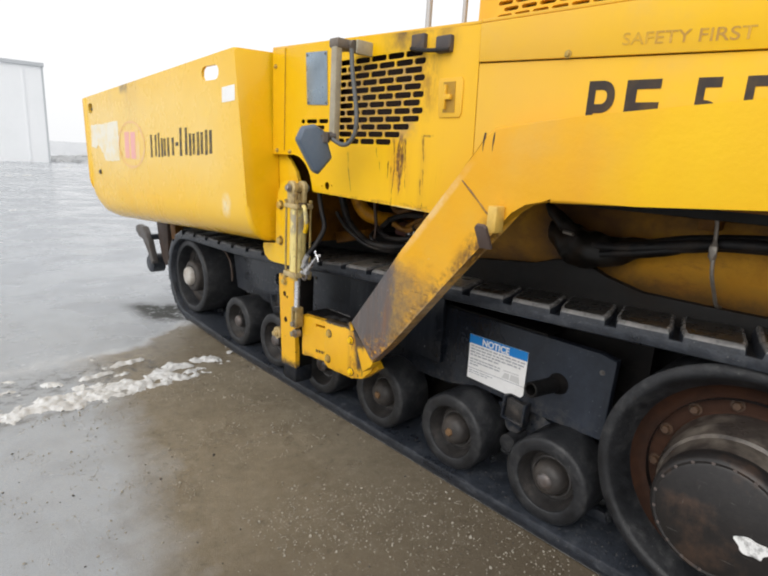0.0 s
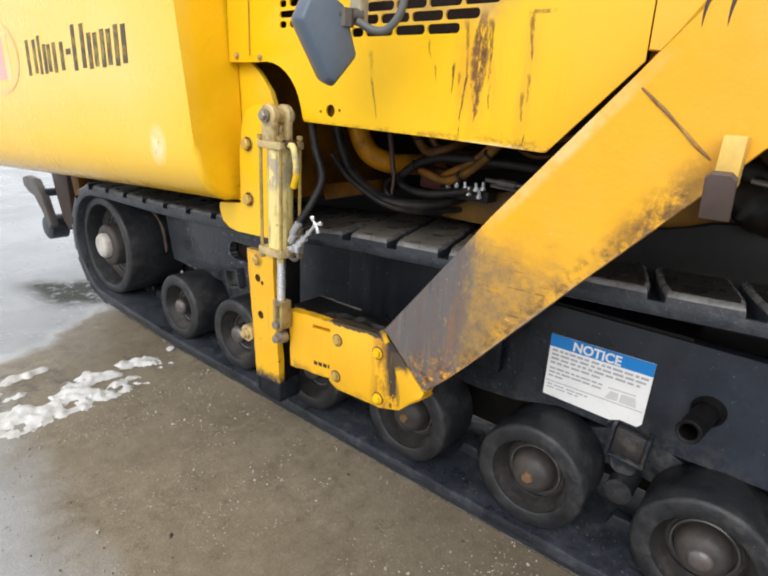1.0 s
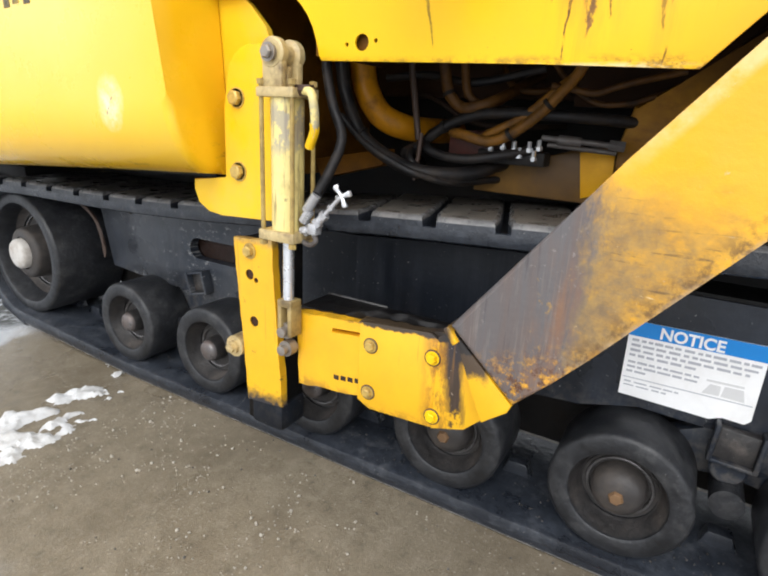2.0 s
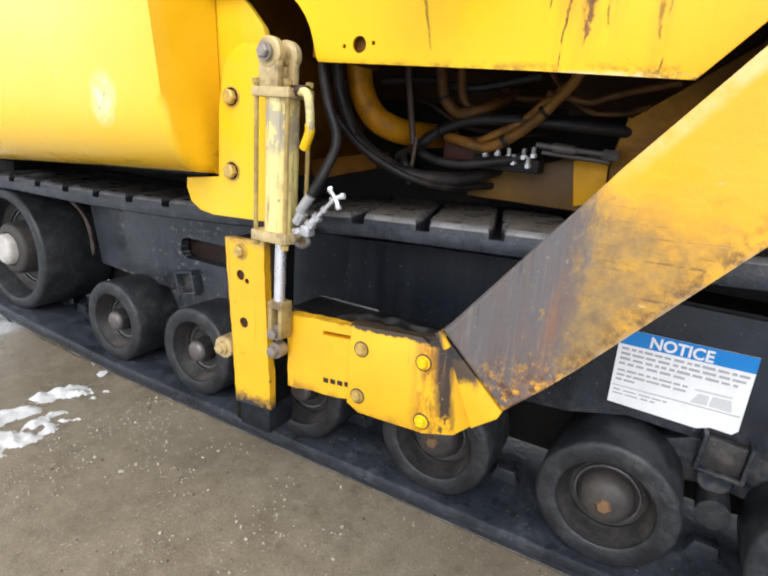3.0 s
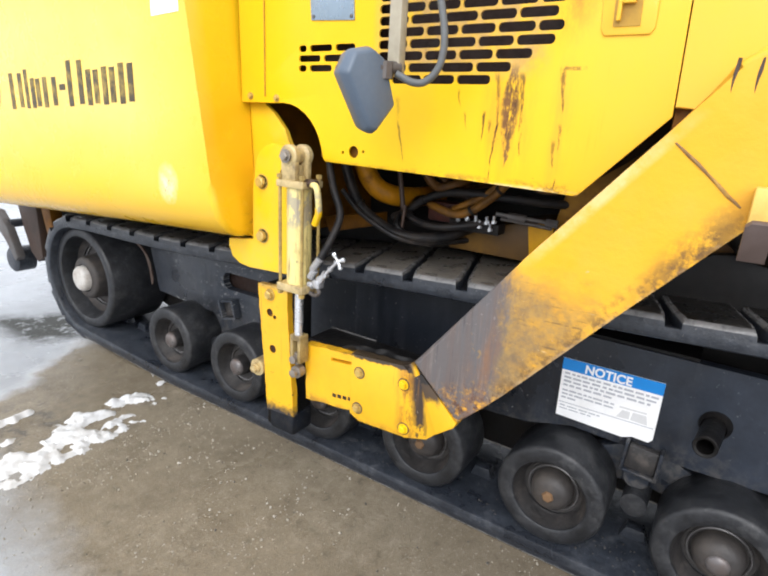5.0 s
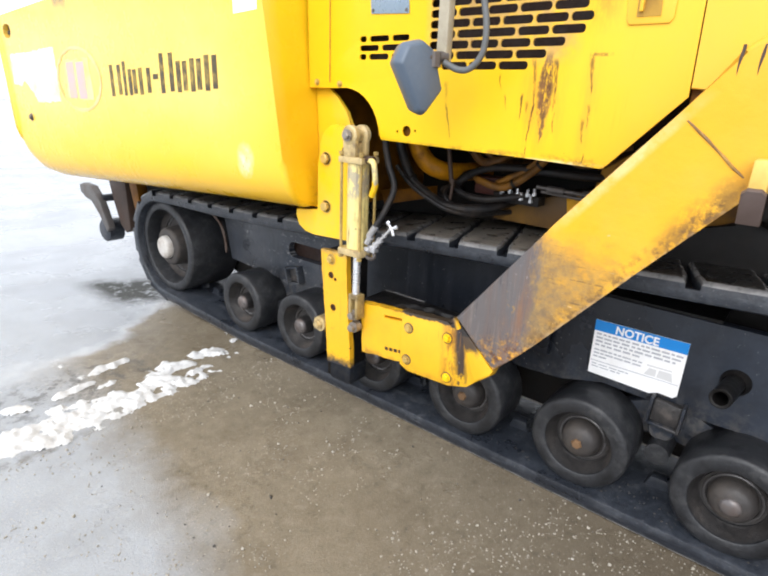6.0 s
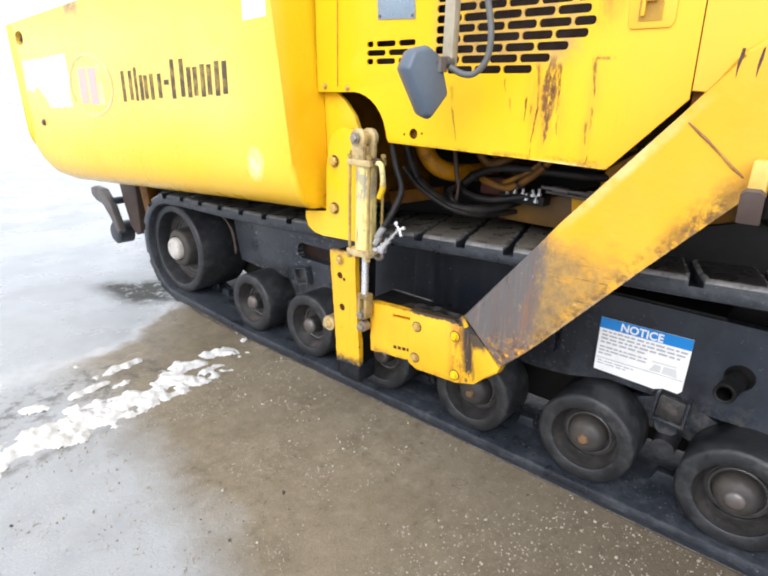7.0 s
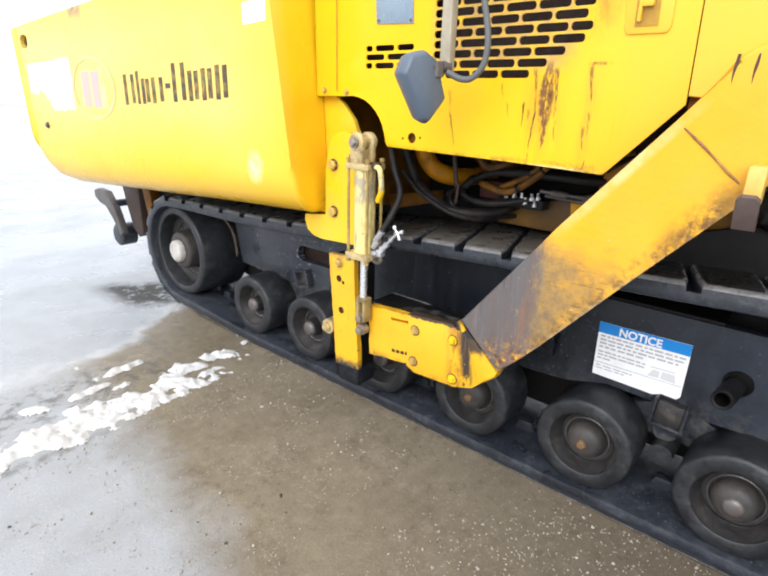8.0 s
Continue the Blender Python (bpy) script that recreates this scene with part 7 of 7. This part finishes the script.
        rod(bm, (2.42, y, z - 0.012), (2.418, y, z - 0.002), 0.010, 6)
        part("fitting", bm, M_CHROME, bank, "bright hose fitting")
    bm = bmesh.new()
    rod(bm, (2.43, 2.075, 1.166), (2.455, 1.86, 1.154), 0.008, 12)
    rod(bm, (2.445, 2.06, 1.148), (2.460, 1.88, 1.136), 0.007, 10)
    rod(bm, (2.43, 2.03, 1.163), (2.442, 1.97, 1.159), 0.014, 10)
    rod(bm, (2.45, 1.90, 1.157), (2.455, 1.86, 1.154), 0.015, 6)
    part("control_rod", bm, M_GUN, bank)
    part("grease_guard", slab(bmesh.new(), [(1.87, 1.06), (1.50, 1.09), (1.40, 1.13), (1.28, 1.15), (1.16, 1.10), (1.02, 1.06), (0.8, 1.065), (-1.6, 1.10), (-1.6, 0.93), (1.87, 0.93)], 2.46, 2.498, 0.006), M_DARK, paver, "grease-caked lower guard")
    part("pump_housing", tapered(bmesh.new(), [(2.46, 1.415, 1.29), (2.45, 1.38, 1.25), (2.44, 1.31, 1.215), (2.43, 1.22, 1.20), (2.42, 1.12, 1.215), (2.41, 1.02, 1.24), (2.41, 0.90, 1.262)], [0.02, 0.05, 0.078, 0.075, 0.055, 0.036, 0.024]), M_GREASE, paver, "greasy black pump housing")
    part("pump_inlet", tapered(bmesh.new(), [(2.44, 1.44, 1.36), (2.43, 1.40, 1.33), (2.42, 1.34, 1.285), (2.42, 1.28, 1.26)], [0.016, 0.026, 0.032, 0.03]), M_GREASE, paver, "greasy inlet elbow")
    bm = bmesh.new()
    rod(bm, (2.385, 1.325, 1.262), (2.378, 1.28, 1.257), 0.008, 10)
    part("pump_nipple", bm, M_PIN, paver, "bright steel nipple")
    # black hoses that leave the pump along the tank
    bundle = [
        (0.020, [(2.40, 1.20, 1.225), (2.39, 1.08, 1.235), (2.39, 0.95, 1.26), (2.38, 0.82, 1.285), (2.37, 0.6, 1.31), (2.37, -0.6, 1.36)]),
        (0.014, [(2.38, 1.16, 1.20), (2.38, 1.02, 1.228), (2.39, 0.84, 1.268), (2.39, 0.6, 1.295), (2.39, -0.6, 1.345)]),
        (0.013, [(2.41, 1.22, 1.25), (2.42, 1.02, 1.262), (2.42, 0.84, 1.302), (2.42, 0.5, 1.335), (2.42, -0.6, 1.385)]),
    ]
    for r, pts in bundle:
        part("tank_hose", tube(bmesh.new(), pts, r, 12), M_HOSE, paver, "thick black hose")
    bm = bmesh.new()
    tube(bm, [(2.36, 0.795, 1.41), (2.355, 0.784, 1.353), (2.345, 0.776, 1.28), (2.35, 0.770, 1.20), (2.40, 0.765, 1.13), (2.45, 0.763, 1.08), (2.52, 0.763, 1.06)], 0.0065, 8)
    tapered(bm, [(2.345, 0.779, 1.31), (2.34, 0.777, 1.285), (2.342, 0.776, 1.255), (2.345, 0.775, 1.235)], [0.006, 0.013, 0.012, 0.005], 10, 4)
    part("tie_strap", bm, M_PIN, paver, "shiny hanging strap")
    bm = bmesh.new()
    box(bm, (2.42, 2.5), (0.80, 0.86), (1.33, 1.45), bevel=0.005)
    part("hose_bracket", bm, M_DIRTY, paver)
    part("upper_rail", box(bmesh.new(), (2.30, 2.5), (-1.4, 1.45), (1.375, 1.43), bevel=0.006), M_DARK, paver, "greasy rail above the tank")
    # push roller at the front
    bm = bmesh.new()
    slab(bm, [(5.62, 0.80), (5.34, 0.80), (5.34, 0.42), (5.42, 0.38), (5.50, 0.44), (5.56, 0.62)], 2.35, 2.42, 0.01)
    beam = part("push_beam", bm, M_RUST, paver, "rusty front push beam")
    bm = bmesh.new()
    slab(bm, [(6.0, 0.70), (5.93, 0.72), (5.78, 0.71), (5.66, 0.60), (5.56, 0.40), (5.60, 0.36), (5.70, 0.50), (5.80, 0.60), (5.92, 0.60), (6.0, 0.64)], 2.28, 2.34, 0.012)
    part("roller_arm", bm, M_GUN, beam, "worn steel roller hook")
    part("push_roller", lathe(bmesh.new(), [(0, 0), (0, 0.075), (0.012, 0.092), (0.13, 0.092), (0.14, 0)], Matrix.Translation((2.29, 5.68, 0.36)), 28), M_RUBBER, beam, "black push roller")
    part("roller_bar", rod(bmesh.new(), (2.32, 5.70, 0.62), (3.9, 5.70, 0.62), 0.03), M_FRAME, beam)
    bm = bmesh.new()
    slab(bm, [(5.30, 0.80), (5.18, 0.80), (5.12, 0.36), (5.18, 0.34)], 2.36, 2.44, 0.006)
    part("front_bracket", bm, M_DIRTY, beam, "dirty yellow front bracket")
    part("front_crossmember", box(bmesh.new(), (2.46, 3.9), (4.9, 5.35), (0.60, 0.85), bevel=0.01), M_DARK, beam)


make_chassis()


M_SOOT = plain("sooty_rubber", (0.05, 0.045, 0.05), (0.085, 0.07, 0.065), 0.7, 0, 20, 9, (0.2, 0.13, 0.06), 0.5)


def make_mirror():
    # folded-down lamp on a beige bar
    bm = bmesh.new()
    box(bm, (1.850, 1.882), (2.158, 2.194), (1.57, 1.95), bevel=0.004)
    bar = part("lamp_bar", bm, M_BEIGE, paver, "beige steel hanging bar")
    bm = bmesh.new()
    box(bm, (1.85, 2.02), (2.152, 2.214), (1.945, 1.985), bevel=0.01)
    rod(bm, (1.93, 2.135, 1.962), (1.93, 2.225, 1.966), 0.022, 14)
    part("bar_mount", bm, M_MOUNT, bar, "dirty grey mount on the panel top")
    bm = bmesh.new()
    box(bm, (1.93, 2.02), (2.118, 2.132), (1.93, 1.985), bevel=0.004)
    part("mount_ear", bm, M_BEIGE, bar)
    bm = bmesh.new()
    tube(bm, [(1.90, 2.12, 1.94), (1.89, 2.098, 1.86), (1.89, 2.075, 1.76), (1.885, 2.052, 1.67), (1.88, 2.055, 1.60), (1.87, 2.085, 1.560), (1.86, 2.12, 1.556), (1.845, 2.16, 1.575)], 0.0095, 12)
    part("lamp_cable", bm, M_GREYHOSE, bar, "grey conduit loop")
    bm = bmesh.new()
    rod(bm, (1.865, 2.168, 1.59), (1.80, 2.19, 1.585), 0.017, 12)
    rod(bm, (1.82, 2.18, 1.60), (1.82, 2.18, 1.56), 0.022, 8)
    part("swivel", bm, M_GUN, bar, "grey swivel joint")
    # housing: a rounded shell hanging down, turned to the rear
    bm = bmesh.new()
    o = [(-0.094, 0.040), (-0.066, 0.093), (0.0, 0.107), (0.048, 0.082), (0.092, -0.032), (0.022, -0.107), (-0.006, -0.096)]
    o = [(-a, b) for a, b in o]
    o = [(a * 0.9, b) for a, b in o]
    i = [(a * 0.86, b * 0.89) for a, b in o]
    slab(bm, i, -0.040, -0.012, inner=o)
    slab(bm, o, -0.012, 0.030, inner=[(a * 0.9, b * 0.92) for a, b in o])
    bmesh.ops.remove_doubles(bm, verts=bm.verts, dist=0.0005)
    inside = [f for f in bm.faces if len(f.verts) == 7 and abs(f.calc_center_median().x + 0.012) < 0.002]
    bmesh.ops.delete(bm, geom=inside, context="FACES")
    bmesh.ops.bevel(bm, geom=list(bm.edges), offset=0.007, segments=2, affect="EDGES", profile=0.5)
    part("lamp_housing", bm, M_LAMP, bar, "blue-grey plastic lamp housing hanging down", Matrix.Translation((1.79, 2.22, 1.528)) @ pose(0, 0, 0, 0, 0, 69))
    # sooty blocks on the top edge
    for y0, y1, z0, z1 in [(1.80, 1.87, 1.925, 1.985), (1.665, 1.74, 1.905, 1.965)]:
        bm = bmesh.new()
        box(bm, (1.995, 2.03), (y0, y1), (z0, z1), bevel=0.006)
        part("soot_block", bm, M_SOOT, paver, "sooty dark rubber block")
    bm = bmesh.new()
    tube(bm, [(1.998, 1.87, 1.935), (1.99, 1.80, 1.92), (1.99, 1.70, 1.912), (1.995, 1.668, 1.912)], 0.008, 8)
    part("cable", bm, M_HOSE, paver)


make_mirror()


# ---- snow and gravel ----
def blob(bm, x, y, r, h, rng):
    n = 11
    ring = []
    ph = rng.uniform(0, 6)
    st, an = rng.uniform(0.55, 1.0), rng.uniform(0, 3)
    for f, zz in ((1.0, -0.002), (0.82, 0.62), (0.45, 0.95)):
        row = []
        for i in range(n):
            a = 2 * math.pi * i / n
            k = 1 + 0.22 * math.sin(2 * a + ph) + 0.16 * math.sin(3 * a + 2 * ph) + rng.uniform(-0.13, 0.13)
            px, py = r * f * k * math.cos(a), r * f * k * st * math.sin(a)
            row.append(bm.verts.new((x + px * math.cos(an) - py * math.sin(an), y + px * math.sin(an) + py * math.cos(an), h * zz * rng.uniform(0.75, 1.15))))
        ring.append(row)
    for a, b in zip(ring, ring[1:]):
        for i in range(n):
            bm.faces.new((a[i], a[(i + 1) % n], b[(i + 1) % n], b[i]))
    bm.faces.new(ring[-1])


def fbm(x, y, z, octaves=5):
    return noise.fractal((x, y, z), 0.9, 2.1, octaves)


# the ridge: x, its middle line and its half width; and loose patches: x, y, half length, half width, slant
RIDGE = ([-1.65, -0.5, 0.55, 0.90, 1.08, 1.20, 1.43, 1.70, 1.93], [3.67, 3.67, 3.65, 3.62, 3.62, 3.68, 3.62, 3.635, 3.60], [0.12, 0.11, 0.13, 0.14, 0.14, 0.165, 0.155, 0.165, 0.09])
PATCHES = [
    (1.975, 3.80, 0.12, 0.070, -0.4), (1.775, 3.78, 0.13, 0.080, -0.4), (1.80, 3.60, 0.17, 0.062, -0.25), (1.66, 3.73, 0.10, 0.06, -0.3),
    (1.30, 3.925, 0.13, 0.056, 0.1), (1.54, 4.035, 0.10, 0.048, 0.2), (1.03, 3.93, 0.08, 0.042, -0.4),
    (1.46, 4.03, 0.11, 0.045, 0.1), (1.60, 4.06, 0.06, 0.035, 0.0), (1.42, 3.86, 0.07, 0.032, 0.0), (2.205, 3.83, 0.035, 0.018, -0.3), (0.72, 3.95, 0.13, 0.034, 0.0), (0.30, 3.97, 0.16, 0.03, 0.0),
]


def make_snow():
    rng = random.Random(11)
    # thin drift with ragged edges: cells of a fine grid that stand above the ground
    bm = bmesh.new()
    step = 0.0115
    nx, ny = int(3.9 / step), int(0.85 / step)
    rows = []
    for i in range(nx + 1):
        row = []
        for j in range(ny + 1):
            x, y = -1.65 + i * step, 3.42 + j * step
            lump = fbm(x * 11, y * 11, 1.0) + 0.6 * fbm(x * 3.3, y * 3.3, 7.0, 3)
            mid = float(np.interp(x, RIDGE[0], RIDGE[1]))
            half = float(np.interp(x, RIDGE[0], RIDGE[2]))
            h = 0.62 - 1.0 * ((y - mid) / half) ** 2 if x < 1.93 else -1.0
            for px, py, rx, ry, turn in PATCHES:
                u, v = x - px, y - py - turn * (x - px)
                h = max(h, 0.62 - 1.0 * ((u / rx) ** 2 + (v / ry) ** 2))
            hole = ((x - 1.755) / 0.055) ** 2 + ((y - 3.70) / 0.026) ** 2
            h = max(h, -1.0) + 1.25 * lump + 0.35 * fbm(x * 34, y * 34, 3.0, 3) - 0.05 - (0.9 if hole < 1 else 0.0)
            h = max(-0.4, min(h, 1.0))
            row.append((x + 0.004 * noise.noise((x * 40, y * 40, 3)), y, h))
        rows.append(row)
    verts = {}

    def vert(i, j):
        if (i, j) not in verts:
            x, y, h = rows[i][j]
            verts[i, j] = bm.verts.new((x, y, 0.017 * h + 0.011 * fbm(x * 24, y * 24, 5.0, 4) * min(h * 1.5, 1) if h > 0 else -0.003))
        return verts[i, j]
    for i in range(nx):
        for j in range(ny):
            c = (rows[i][j][2], rows[i + 1][j][2], rows[i + 1][j + 1][2], rows[i][j + 1][2])
            if max(c) > 0.05 and sum(c) > -0.1:
                bm.faces.new((vert(i, j), vert(i + 1, j), vert(i + 1, j + 1), vert(i, j + 1)))
    tagged(part("snow_ridge", bm, M_SNOW, None), "dirty white ridge of old snow on the concrete", "snow", "", "stuff")
    bm = bmesh.new()
    for k in range(16):
        y = rng.uniform(15, 42)
        x = rng.uniform(-0.1, 0.3) * y + rng.uniform(-2, 2)
        r = rng.uniform(0.10, 0.32)
        blob(bm, x, y, r, r * 0.22, rng)
    for k in range(14):
        y = rng.uniform(7.5, 15)
        r = rng.uniform(0.03, 0.09)
        blob(bm, 0.5 + rng.uniform(-0.05, 0.16) * y, y, r, r * 0.3, rng)
    for k in range(30):
        blob(bm, rng.uniform(8, 16), rng.uniform(44, 58), rng.uniform(0.5, 1.4), rng.uniform(0.2, 0.4), rng)
    tagged(part("snow_clumps", bm, M_SNOW, None), "scattered snow clumps across the yard", "snow", "", "stuff")
    t = (1 + 5 ** 0.5) / 2
    base = [(-1, t, 0), (1, t, 0), (-1, -t, 0), (1, -t, 0), (0, -1, t), (0, 1, t), (0, -1, -t), (0, 1, -t)]
    faces = [(0, 5, 4), (0, 4, 2), (0, 2, 6), (0, 6, 7), (0, 7, 1), (0, 1, 5), (3, 4, 5), (3, 5, 1), (3, 1, 7), (3, 7, 6), (3, 6, 2), (3, 2, 4)]
    for name, material, count, label in (("gravel", M_STONE, 16000, "fine pale loose gravel on the yard"), ("dark_grit", M_GRIT, 330, "dark bits of grit on the yard")):
        vs, fs = [], []
        for k in range(count):
            x, y = rng.uniform(0.2, 2.23), rng.uniform(-0.4, 3.5)
            dense = 1.2 * fbm(x * 1.6, y * 1.6, 4.0, 3) + 1.0 * fbm(x * 6, y * 6, 2.0, 3) + (0.34 if x > 1.35 and y < 2.4 else -0.06)
            if name == "gravel" and dense < rng.uniform(-0.2, 0.62):
                continue
            r = rng.uniform(0.0012, 0.0040) * (1.9 if rng.random() < 0.10 else 1) * (1 if name == "gravel" else 1.2)
            m = pose(x, y, r * 0.4, rng.uniform(0, 360), rng.uniform(0, 360), rng.uniform(0, 360))
            n = len(vs)
            vs += [tuple(m @ Vector((r * a * rng.uniform(0.4, 0.75), r * b * 0.5, r * c * rng.uniform(0.4, 0.7)))) for a, b, c in base]
            fs += [tuple(n + i for i in f) for f in faces]
        if name == "dark_grit":
            # grit that the belt has carried up on its inner side
            for k in range(420):
                x, y, r = rng.uniform(2.262, 2.42), rng.uniform(0.8, 3.75), rng.uniform(0.0012, 0.0036)
                m = pose(x, y, 0.0725 + r * 0.3, rng.uniform(0, 360), rng.uniform(0, 360), rng.uniform(0, 360))
                n = len(vs)
                vs += [tuple(m @ Vector((r * a * 0.6, r * b * 0.5, r * c * 0.6))) for a, b, c in base]
                fs += [tuple(n + i for i in f) for f in faces]
        me = bpy.data.meshes.new(name)
        me.from_pydata(vs, [], fs)
        me.materials.append(material)
        tagged(new(name, me), label, "gravel", "", "stuff")


M_GRIT = plain("dark_grit", (0.035, 0.032, 0.028), (0.085, 0.076, 0.066), 0.6, 0, 30, 6)
make_snow()
